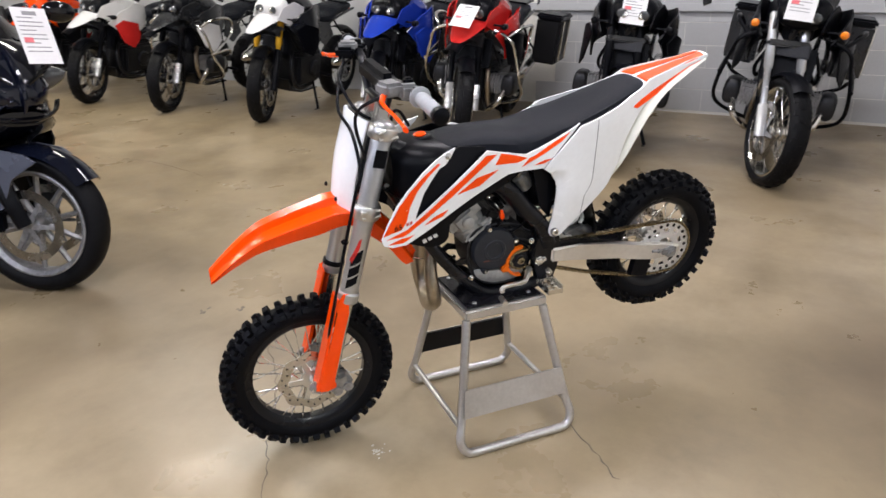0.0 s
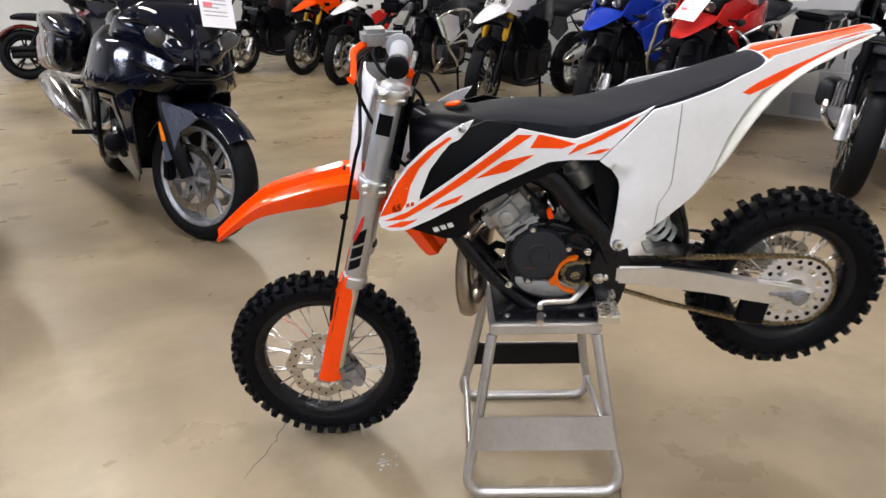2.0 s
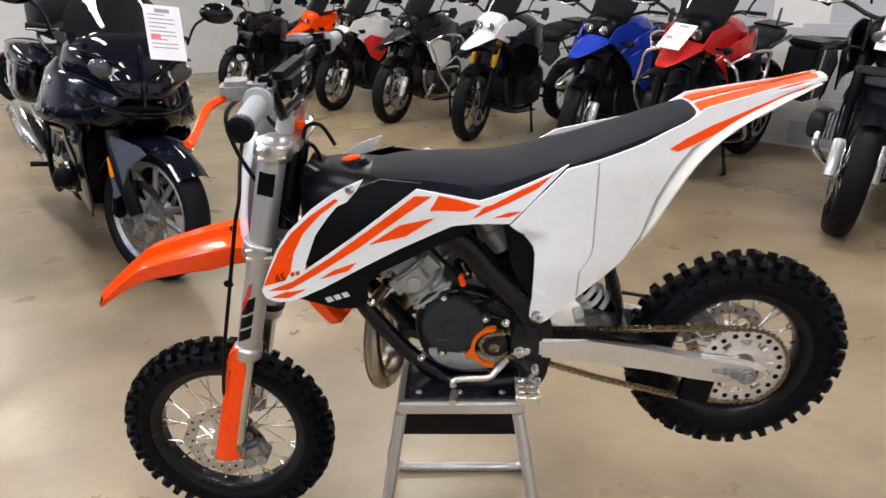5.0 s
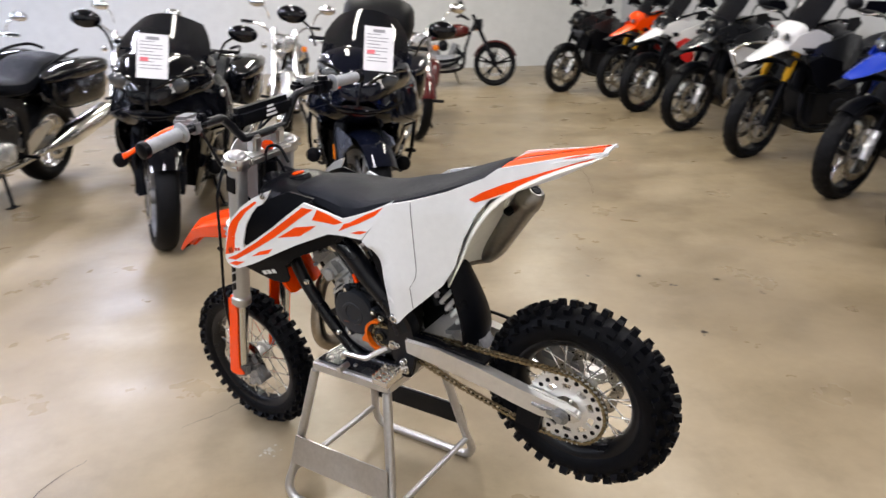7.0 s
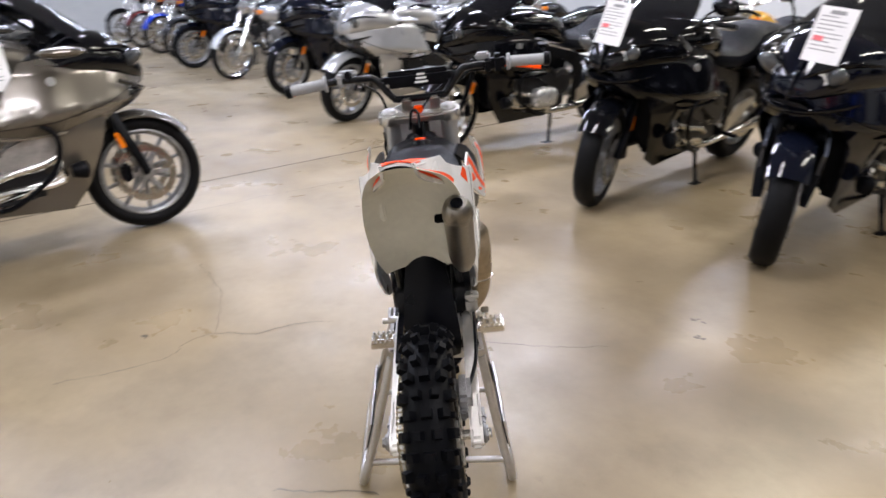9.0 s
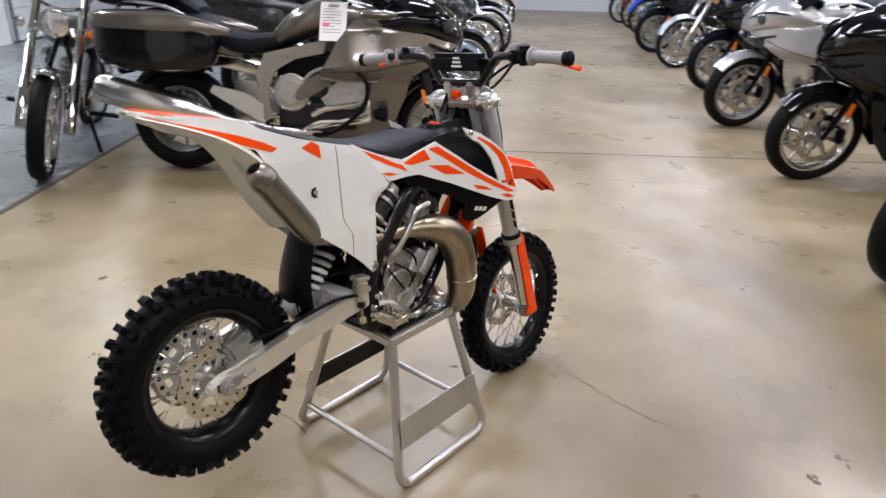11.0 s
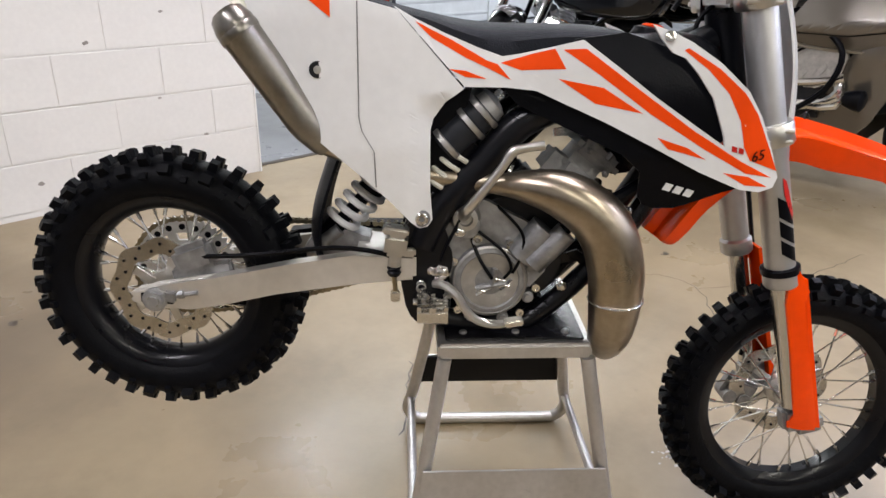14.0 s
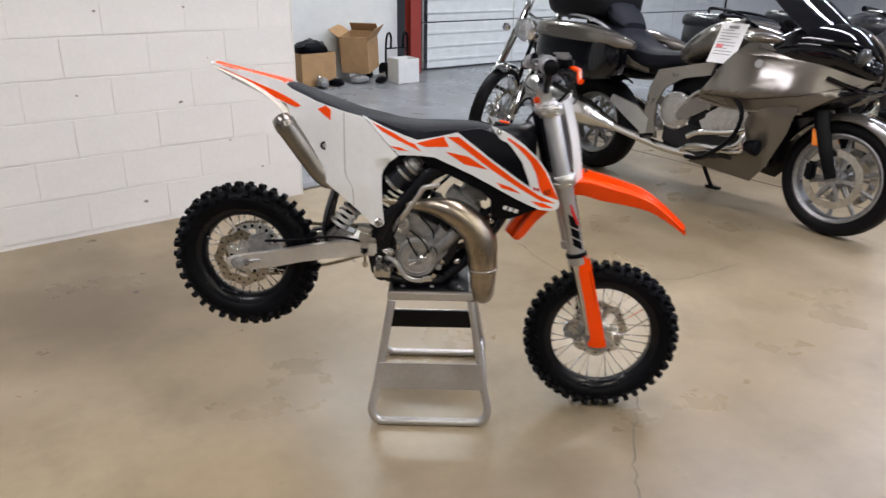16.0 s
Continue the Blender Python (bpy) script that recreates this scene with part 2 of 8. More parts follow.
def concrete(name, tones, rough, stain_shade, marks=()):
    """Sealed concrete: broad tone changes, mottling, fine grain, dark stains, painted shade, a worn gloss."""
    m = bpy.data.materials.new(name)
    m.use_nodes = True
    nt = m.node_tree
    b = nt.nodes["Principled BSDF"]
    tc = nt.nodes.new("ShaderNodeTexCoord")

    def noise_(scale, detail=6, rough_=0.6, dist=0.0, off=0.0):
        n = nt.nodes.new("ShaderNodeTexNoise")
        n.inputs["Scale"].default_value, n.inputs["Detail"].default_value = scale, detail
        n.inputs["Roughness"].default_value, n.inputs["Distortion"].default_value = rough_, dist
        if off:
            mp = nt.nodes.new("ShaderNodeMapping")
            mp.inputs["Location"].default_value = (off, off * 2, off)
            nt.links.new(tc.outputs["Object"], mp.inputs[0])
            nt.links.new(mp.outputs[0], n.inputs["Vector"])
        else:
            nt.links.new(tc.outputs["Object"], n.inputs["Vector"])
        return n.outputs["Fac"]

    def ramp(src, stops):
        r = nt.nodes.new("ShaderNodeValToRGB")
        e = r.color_ramp.elements
        while len(e) < len(stops):
            e.new(0.5)
        for k, (p, col) in enumerate(stops):
            e[k].position, e[k].color = p, (*col, 1) if len(col) == 3 else col
        nt.links.new(src, r.inputs[0])
        return r.outputs[0]

    def mix(kind, fac, x, y):
        n = nt.nodes.new("ShaderNodeMixRGB")
        n.blend_type = kind
        if isinstance(fac, float):
            n.inputs[0].default_value = fac
        else:
            nt.links.new(fac, n.inputs[0])
        nt.links.new(x, n.inputs[1])
        nt.links.new(y, n.inputs[2])
        return n.outputs[0]
    base = ramp(noise_(0.55, 3, 0.5, 0.0), [(0.32, tones[0]), (0.5, tones[1]), (0.68, tones[2])])
    mott = ramp(noise_(2.6, 6, 0.6, 0.0, 3.1), [(0.26, (0.70, 0.69, 0.66)), (0.50, (1, 1, 1)), (0.76, (1.13, 1.13, 1.13))])
    grain = ramp(noise_(22, 3, 0.6), [(0.3, (0.94, 0.94, 0.93)), (0.7, (1.05, 1.05, 1.05))])
    col = mix("MULTIPLY", 0.8, mix("MULTIPLY", 1.0, base, mott), grain)
    spots = ramp(noise_(16, 3, 0.6, 0.4, 7.7), [(0.68, (0, 0, 0)), (0.80, (1, 1, 1))])
    dark = nt.nodes.new("ShaderNodeRGB")
    dark.outputs[0].default_value = (*stain_shade, 1)
    sp2 = nt.nodes.new("ShaderNodeMath")
    sp2.operation = "MULTIPLY"
    sp2.inputs[1].default_value = 0.25
    nt.links.new(spots, sp2.inputs[0])
    col = mix("MIX", sp2.outputs[0], col, dark.outputs[0])
    broad = ramp(noise_(1.0, 6, 0.6, 0.0, 12.3), [(0.40, (0, 0, 0)), (0.80, (1, 1, 1))])
    br2 = nt.nodes.new("ShaderNodeMath")
    br2.operation = "MULTIPLY"
    br2.inputs[1].default_value = 0.55
    nt.links.new(broad, br2.inputs[0])
    col = mix("MIX", br2.outputs[0], col, dark.outputs[0])
    for a, c, ra, rc, strength in marks:
        mp = nt.nodes.new("ShaderNodeMapping")
        mp.vector_type = "POINT"
        mp.inputs["Scale"].default_value = (1 / ra, 1 / rc, 1)
        mp.inputs["Location"].default_value = (-a / ra, -c / rc, 0)
        nt.links.new(tc.outputs["Object"], mp.inputs[0])
        ln = nt.nodes.new("ShaderNodeVectorMath")
        ln.operation = "LENGTH"
        nt.links.new(mp.outputs[0], ln.inputs[0])
        wob = nt.nodes.new("ShaderNodeMath")
        wob.operation = "MULTIPLY_ADD"
        wob.inputs[1].default_value = 1.8
        nt.links.new(noise_(2.2, 3, 0.5, 0.0, a + 4.0), wob.inputs[0])
        nt.links.new(ln.outputs["Value"], wob.inputs[2])
        edge_ = nt.nodes.new("ShaderNodeMapRange")
        edge_.inputs["From Min"].default_value, edge_.inputs["From Max"].default_value = 1.1, 2.3
        edge_.inputs["To Min"].default_value, edge_.inputs["To Max"].default_value = strength, 0.0
        nt.links.new(wob.outputs[0], edge_.inputs["Value"])
        col = mix("MIX", edge_.outputs[0], col, dark.outputs[0])
    nt.links.new(col, b.inputs["Base Color"])
    rr = nt.nodes.new("ShaderNodeMapRange")
    rr.inputs["From Min"].default_value, rr.inputs["From Max"].default_value = 0.3, 0.7
    rr.inputs["To Min"].default_value, rr.inputs["To Max"].default_value = rough - 0.10, rough + 0.10
    nt.links.new(noise_(2.4, 5, 0.6, 0.0, 5.0), rr.inputs["Value"])
    nt.links.new(rr.outputs[0], b.inputs["Roughness"])
    bp = nt.nodes.new("ShaderNodeBump")
    bp.inputs["Strength"].default_value, bp.inputs["Distance"].default_value = 0.05, 0.003
    nt.links.new(noise_(90, 4, 0.6), bp.inputs["Height"])
    nt.links.new(bp.outputs[0], b.inputs["Normal"])
    return m


# Dark patches; the one at (-0.25, -0.38) paints in the stand's shadow and reflection.
FLOORM = concrete("polished_concrete", ((0.242, 0.186, 0.107), (0.305, 0.240, 0.148), (0.36, 0.292, 0.192)), 0.34, (0.115, 0.085, 0.052),
                  ((-0.78, 1.28, 0.62, 0.50, 0.8), (0.94, -1.62, 0.5, 0.32, 0.5), (0.39, -1.25, 0.4, 0.28, 0.45), (0.10, -0.75, 0.5, 0.3, 0.35), (-0.12, -0.85, 0.55, 0.4, 0.45), (0.25, -1.75, 0.6, 0.35, 0.5), (-0.25, -0.38, 0.35, 0.3, 0.4), (-0.40, -1.0, 0.45, 0.22, 0.5), (-0.65, 0.72, 0.6, 0.45, 0.3)))
FLOORG = concrete("grey_concrete", ((0.17, 0.18, 0.19), (0.22, 0.23, 0.245), (0.27, 0.28, 0.30)), 0.3, (0.10, 0.10, 0.10))
WALLM = mat("white_block_paint", (0.735, 0.725, 0.685), 0.5, vary=0.025, scale=3, bump=0.14, bump_scale=38)
MORTAR = mat("painted_mortar", (0.74, 0.73, 0.69), 0.6, vary=0.03, bump=0.2, bump_scale=60)
WALLB = mat("grey_block_paint", (0.47, 0.48, 0.49), 0.55, vary=0.03, scale=4, bump=0.3, bump_scale=70)
WALLG = mat("plain_white_wall", (0.68, 0.69, 0.68), 0.6, vary=0.03, bump=0.06)
PITM = mat("bare_block", (0.30, 0.28, 0.25), 0.9, vary=0.2)
CEILM = mat("ceiling_paint", (0.32, 0.32, 0.31), 0.8, vary=0.05)
JOINTM = mat("joint_filler", (0.075, 0.062, 0.05), 0.8, vary=0.2)
PALE = mat("pale_scuff", (0.55, 0.52, 0.46), 0.6, vary=0.1)

main_floor = setting("floor", box(B(), (5.8, -5.13, -0.05), (23, 14.74, 0.1)), FLOORM, "worn polished tan concrete floor with stains, cracks and painted stand shade", "floor")
back_floor = setting("floor_back", box(B(), (5.8, 4.25, -0.052), (23, 4.02, 0.1)), FLOORG, "grey polished concrete floor of the back room", "floor")
setting("ceiling", box(B(), (5.8, -3.1, CEILING + 0.05), (23, 18.8, 0.1)), CEILM, "plain pale painted ceiling over the showroom", "ceiling")
partition = setting("wall_partition", wall_mesh(-5.0, 2.148, 0.722, 2.34, 0, CEILING), MORTAR, "white painted concrete block partition wall")
west = setting("wall_west", wall_mesh(-5.2, -12.3, -5.0, 6.1, 0, CEILING), MORTAR, "pale grey painted block wall behind the motorcycles")
setting("wall_south", wall_mesh(-5.2, -12.5, 17.3, -12.3, 0, CEILING), WALLG, "plain white far wall of the showroom")
setting("wall_east", wall_mesh(17.1, -12.3, 17.3, 6.1, 0, CEILING), WALLG, "plain white end wall")
setting("wall_north", wall_mesh(-5.2, 6.1, 4.15, 6.3, 0, CEILING), WALLG, "plain white wall behind the cardboard boxes")
setting("wall_north_upper", wall_mesh(4.15, 6.1, 17.3, 6.3, 3.0, CEILING), WALLG, "plain white wall over the garage doors")
setting("wall_header", wall_mesh(0.73, 2.14, 17.1, 2.34, 2.9, CEILING), WALLG, "plain white header over the wide opening")
setting("threshold", wall_mesh(0.73, 2.215, 17.0, 2.25, -0.01, 0.003), JOINTM, "dark threshold joint across the opening", "trim")
setting("floor_joint", wall_mesh(3.385, -12.2, 3.397, 2.2, -0.01, 0.0015), JOINTM, "dark saw-cut joint in the floor", "trim")


def crack(points, w=0.004, name="crack"):
    pts = curve([(a, c, 0) for a, c in points], 6)
    rng = random.Random(len(points) * 7 + int(points[0][0] * 100))
    left, right = [], []
    for k, p in enumerate(pts):
        q = pts[min(k + 1, len(pts) - 1)]
        o = pts[max(k - 1, 0)]
        d = Vector((q[0] - o[0], q[1] - o[1], 0)).normalized()
        nrm = Vector((-d.y, d.x, 0))
        j = rng.uniform(-0.008, 0.008)
        ww = w * rng.uniform(0.35, 1.0)
        c0 = Vector((p[0], p[1], 0.0012)) + nrm * j
        left.append(c0 + nrm * ww / 2)
        right.append(c0 - nrm * ww / 2)
    bm = B()
    vl = [bm.verts.new(p) for p in left]
    vr = [bm.verts.new(p) for p in right]
    for k in range(len(vl) - 1):
        bm.faces.new((vl[k], vl[k + 1], vr[k + 1], vr[k]))
    part(name, bm, JOINTM, main_floor, "thin dark crack", smooth=False)


crack([(1.26, 0.75), (1.21, 0.59), (1.18, 0.46), (1.18, 0.35), (1.23, 0.28), (1.23, 0.15), (1.12, 0.03), (1.09, -0.13), (1.0, -0.26)])
crack([(1.23, 0.15), (1.43, 0.05), (1.57, -0.02), (1.80, -0.07), (1.97, -0.09)], 0.003)
crack([(2.85, -0.1), (2.81, -0.39), (2.79, -0.64), (2.79, -0.87), (2.72, -1.5)], 0.004)
crack([(0.75, -0.41), (0.65, -0.48), (0.55, -0.56), (0.37, -0.69), (0.21, -0.83), (0.12, -0.95)], 0.0035)
crack([(-1.56, -4.08), (-1.63, -3.72), (-1.57, -3.28), (-1.50, -3.0)], 0.006)
crack([(0.03, 0.20), (0.15, 0.32), (0.24, 0.42)], 0.004)


def scatter(centre, n, size, spread, material, name, label, seed):
    rng = random.Random(seed)
    bm = B()
    for _ in range(n):
        a = centre[0] + rng.gauss(0, spread)
        c = centre[1] + rng.gauss(0, spread)
        r = size * rng.uniform(0.3, 1.0)
        k = rng.randint(5, 7)
        t0 = rng.uniform(0, 6)
        bm.faces.new([bm.verts.new((a + r * rng.uniform(0.5, 1) * math.cos(t0 + i * math.tau / k), c + r * rng.uniform(0.3, 0.8) * math.sin(t0 + i * math.tau / k), 0.0015)) for i in range(k)])
    tagged(part(name, bm, material, main_floor, label, smooth=False), kind="stuff")


def spot(x, y):
    p = ROOM.inverted() @ Vector((x, y, 0))
    return p.x, p.y


scatter(spot(0.487, 0.10), 26, 0.007, 0.013, PALE, "scuff", "pale scuffed spot in the concrete", 3)
DARKSPOT = mat("dark_spot", (0.13, 0.105, 0.08), 0.6, vary=0.2)
for k, (a, c) in enumerate(((1.39, 0.38), (0.46, 0.89), (0.42, 1.05), (1.04, 1.32), (0.01, -1.40), (-0.08, -1.29), (-1.0, -1.5), (-1.24, -1.46), (-1.36, -1.33), (-1.28, -0.82), (-1.61, -1.36), (-1.74, -1.17), (2.2, -1.2), (-0.5, 1.3))):
    scatter((a, c), 4, 0.019, 0.009, DARKSPOT, "chip", "small dark chip in the concrete", 20 + k)


def blocks(parent, origin, along, cols, rows, material, w=0.405, h=0.195, z0=0.022):
    """Painted blocks laid in running bond from an end, each standing a little proud of the mortar."""
    made = {}
    for length in (w, w / 2):
        bm = box(B(), (0, 0, 0), (length - 0.004, 0.012, h - 0.005), (0, 0, 0), 0.002)
        made[length] = bpy.data.meshes.new("block")
        bm.to_mesh(made[length])
        bm.free()
        made[length].materials.append(material)
    ang = math.atan2(along[1], along[0])
    rng = random.Random(cols)
    for r in range(rows):
        d = 0.0
        for k in range(cols):
            length = w / 2 if (r % 2 and k == 0) else w
            ob = new("block", made[length])
            ob.parent = parent
            out = rng.uniform(-0.001, 0.001)
            ob.matrix_basis = Matrix.Translation((origin[0] + along[0] * (d + length / 2) - along[1] * out, origin[1] + along[1] * (d + length / 2) + along[0] * out, z0 + (r + 0.5) * h)) @ Matrix.Rotation(ang, 4, "Z")
            d += length


def pocks(parent, spots_, material):
    """Small broken pits in the painted face of the partition, some long, some round."""
    for k, (a, z, w, h) in enumerate(spots_):
        rng = random.Random(k + 60)
        bm = B()
        n = 9
        bm.faces.new([bm.verts.new((a + w * rng.uniform(0.6, 1.1) * math.cos(i * math.tau / n), 2.1442, z + h * rng.uniform(0.5, 1.1) * math.sin(i * math.tau / n))) for i in range(n)])
        part("pit", bm, material, parent, "small pit in the paint", smooth=False)


# back room: garage doors, post and boxes
def garage_door(a0, a1):
    ob = thing("garage_door", room((a0 + a1) / 2, 6.1, 0), "white sectional garage door, closed", "garage door", "garage doors")
    w = a1 - a0
    for k in range(5):
        z = 0.02 + k * 0.6
        p = part("door_section", box(B(), (0, 0, z + 0.295), (w, 0.04, 0.585), (0, 0, 0), 0.008), DOORM, ob)
        for j in range(3):
            part("rib", box(B(), (0, -0.024, z + 0.12 + j * 0.17), (w, 0.012, 0.03), (0, 0, 0), 0.004), DOORM, p)
        n = int(w / 1.5)
        for j in range(n + 1):
            part("stile", box(B(), (-w / 2 + 0.03 + j * (w - 0.06) / n, -0.034, z + 0.295), (0.05, 0.014, 0.585), (0, 0, 0), 0.003), GREYP if j in (0, n) else DOORM, p)
    return ob


garage_door(4.55, 7.8)
garage_door(8.4, 11.6)
setting("wall_pier", wall_mesh(7.85, 6.1, 8.35, 6.3, 0, 3.0), WALLG, "plain white pier between the garage doors")
setting("wall_pier_east", wall_mesh(11.65, 6.1, 17.1, 6.3, 0, 3.0), WALLG, "plain white wall beside the garage door")
post = thing("door_post", room(4.33, 6.0, 0), "dark red painted steel post beside the garage door", "post")
for y in (-0.06, 0.06):
    part("flange", box(B(), (0, y, 1.5), (0.16, 0.012, 3.0)), REDPOST, post, smooth=False)
part("web", box(B(), (0, 0, 1.5), (0.012, 0.11, 3.0)), REDPOST, post, smooth=False)


def carton(a, c, turn, s, material, label, flaps=True, z0=0.0, tilt=0.0):
    ob = thing("cardboard_box", room(a, c, z0, turn) @ pose(0, 0, 0, 0, tilt, 0), label, "box", "boxes by the garage door")
    x, y, z = s
    t = 0.006
    bm = B()
    for dx, dy, w, d in ((0, y / 2, x, t), (0, -y / 2, x, t), (x / 2, 0, t, y), (-x / 2, 0, t, y)):
        box(bm, (dx, dy, z / 2 + 0.004), (w + t, d, z))
    box(bm, (0, 0, 0.006), (x, y, t))
    part("carton", bm, material, ob, smooth=False)
    if flaps:
        for dx, dy, w, d, rx, ry in ((0, y / 2 + 0.07, x, 0.16, 35, 0), (0, -y / 2 - 0.05, x, 0.16, -55, 0), (x / 2 + 0.03, 0, 0.15, y, 0, 60)):
            part("flap", box(B(), (dx, dy, z + 0.03), (w, d, 0.005), (rx, ry, 0)), material, ob, smooth=False)
    return ob


carton(2.77, 5.86, 3, (0.44, 0.36, 0.37), CARD, "open brown cardboard box with a black bag in it", False)
carton(3.42, 5.82, 38, (0.36, 0.34, 0.42), CARD, "brown cardboard box tipped on a heap of parts, flaps open", z0=0.13, tilt=-7)
carton(3.80, 5.46, -6, (0.27, 0.27, 0.28), WHITECARD, "small white cardboard box on the floor", False)
bag = thing("black_bag", room(2.77, 5.86, 0.26), "black plastic bag in the cardboard box", "bag")
bm = ball(B(), (0, 0, 0.13), (0.20, 0.16, 0.12), 18)
for v in bm.verts:
    v.co += v.co.normalized() * 0.05 * noise.noise(v.co * 14)
part("bag_body", bm, BLACKP, bag)
for k, (a, c, s) in enumerate(((3.36, 5.78, 0.15), (3.52, 5.84, 0.14), (2.75, 5.58, 0.13), (2.92, 5.56, 0.10), (3.28, 5.62, 0.11), (3.50, 5.50, 0.09), (3.60, 5.62, 0.10))):
    pc = thing("loose_part", room(a, c, 0, k * 40), "dark loose motorcycle part lying on the floor", "spare part", "loose parts")
    part("casting", hull(B(), [(-s, s * 0.45, s * 0.2, s * 0.3), (-s * 0.4, s * 0.5, s * 0.45, s * 0.5), (s * 0.5, s * 0.45, s * 0.4, s * 0.4), (s, s * 0.4, s * 0.15, s * 0.2)], 10, 2.5, 2), BLACKP if k % 2 else CAST, pc)
    part("bolt", rod(B(), (0, 0, s * 0.7), (0, s * 0.3, s * 1.1), 0.012, 8), STEEL, pc)
dolly = thing("hand_truck", room(3.93, 5.80, 0, 180), "dark hand truck leaning beside the post", "hand truck")
for s in (1, -1):
    part("rail", tube(B(), [(s * 0.16, 0, 0.1), (s * 0.16, 0.01, 0.40), (s * 0.145, 0.02, 0.52), (s * 0.11, 0.02, 0.54), (s * 0.09, 0.02, 0.48), (s * 0.09, 0.01, 0.36)], 0.014, 8, 4), BLACKP, dolly)
    part("wheel", lathe(B(), [(0.02, -0.025), (0.1, -0.025), (0.1, 0.025), (0.02, 0.025)], (s * 0.19, 0.02, 0.10), (1, 0, 0), 16), ROAD_RUBBER, dolly)
for z in (0.22, 0.36):
    part("rung", rod(B(), (-0.16, 0.012, z), (0.16, 0.012, z), 0.01, 8), BLACKP, dolly)
part("toe_plate", box(B(), (0, -0.1, 0.012), (0.34, 0.2, 0.008)), BLACKP, dolly)

# conduit and rail on the wall behind the row
conduit = thing("wall_conduit", room(-4.97, -0.6, 0), "grey metal conduit rail fixed along the block wall", "conduit")
part("rail", box(B(), (0, 0, 0.93), (0.03, 3.4, 0.07), (0, 0, 0), 0.006), WALLB, conduit)
part("pipe", rod(B(), (0.01, -0.2, 0.96), (0.01, -0.2, 2.4), 0.013, 8), SILVERP, conduit)
part("outlet_box", box(B(), (0.02, -0.2, 1.25), (0.06, 0.08, 0.12), (0, 0, 0), 0.006), SILVERP, conduit)

# ---- ceiling lights ----
FIX = mat("lamp_housing", (0.75, 0.75, 0.73), 0.5)
GLOW = bpy.data.materials.new("tube_glow")
GLOW.use_nodes = True
GLOW.node_tree.nodes["Principled BSDF"].inputs["Emission Color"].default_value = (1.0, 0.96, 0.90, 1)
GLOW.node_tree.nodes["Principled BSDF"].inputs["Emission Strength"].default_value = 6.0


def ceiling_light(a, c, turn, watts, color):
    ob = thing("ceiling_light", room(a, c, CEILING - 0.12, turn), "white fluorescent strip light under the ceiling", "ceiling light", "ceiling lights")
    part("housing", box(B(), (0, 0, 0.075), (2.5, 0.26, 0.09), bevel=0.015), FIX, ob)
    for y in (-0.055, 0.055):
        part("tube", lathe(B(), [(0.016, -1.2), (0.016, 1.2)], (0, y, 0.015), (1, 0, 0), 8), GLOW, ob, "glowing tube")
    lamp = bpy.data.lights.new("ceiling_lamp", "AREA")
    lamp.shape, lamp.size, lamp.size_y, lamp.energy, lamp.color = "RECTANGLE", 2.4, 0.26, watts, color
    lo = new("ceiling_lamp", lamp)
    lo.parent, lo.matrix_basis = ob, pose(0, 0, -0.02)


TUBE_WARM = (1.0, 0.95, 0.86)
WARM, COOL, COLD = (1.0, 0.96, 1.035), (0.97, 0.985, 1.20), (0.88, 0.965, 1.25)
for c in (-8.6, -4.4, -0.2):
    for a, share in ((-2.6, 0.82), (0.7, 1.0), (4.0, 1.35), (7.6, 1.2), (12.0, 1.2)):
        share *= 1.12 if (a, c) == (-2.6, -0.2) else 0.8 if (a, c) == (0.7, -4.4) else 1.0
        ceiling_light(a, c, 90, LAMP_W * share, TUBE_WARM if a < 2 and c < -3 else WARM if a < 2 else COOL if a < 5 else COLD)
for a in (2.6, 6.6):
    ceiling_light(a, 4.2, 0, LAMP_W * 1.3, (0.93, 0.97, 1.0))


# ---- the dirt bike ----
LEAN_M = pose(0, -0.045, 0, -5.8)
bike = thing("dirt_bike", LEAN_M, "small white and orange dirt bike held up on an aluminium stand", "motorcycle")


def shroud_y(x, z):
    """Half width of the white bodywork."""
    y = 0.125 + 0.05 * max(0.0, min(1.0, (x - 0.1) / 0.3)) ** 1.2
    if x > 0.4:
        y -= (x - 0.4) * 0.15
    return y - 0.10 * max(0.0, z - 0.86) + 0.0


def panel_y(x, z):
    t = max(0.0, min(1.0, (-x - 0.0) / 0.5))
    y = 0.125 + 0.014 * math.sin(min(1.0, t * 1.8) * math.pi) - 0.078 * t ** 1.5
    if z < 0.82:
        y -= 0.4 * max(0.0, x + 0.078) * min(1.0, (0.82 - z) / 0.03)
    return y - 0.12 * max(0, 0.74 - z) - 0.12 * max(0.0, z - 0.93)


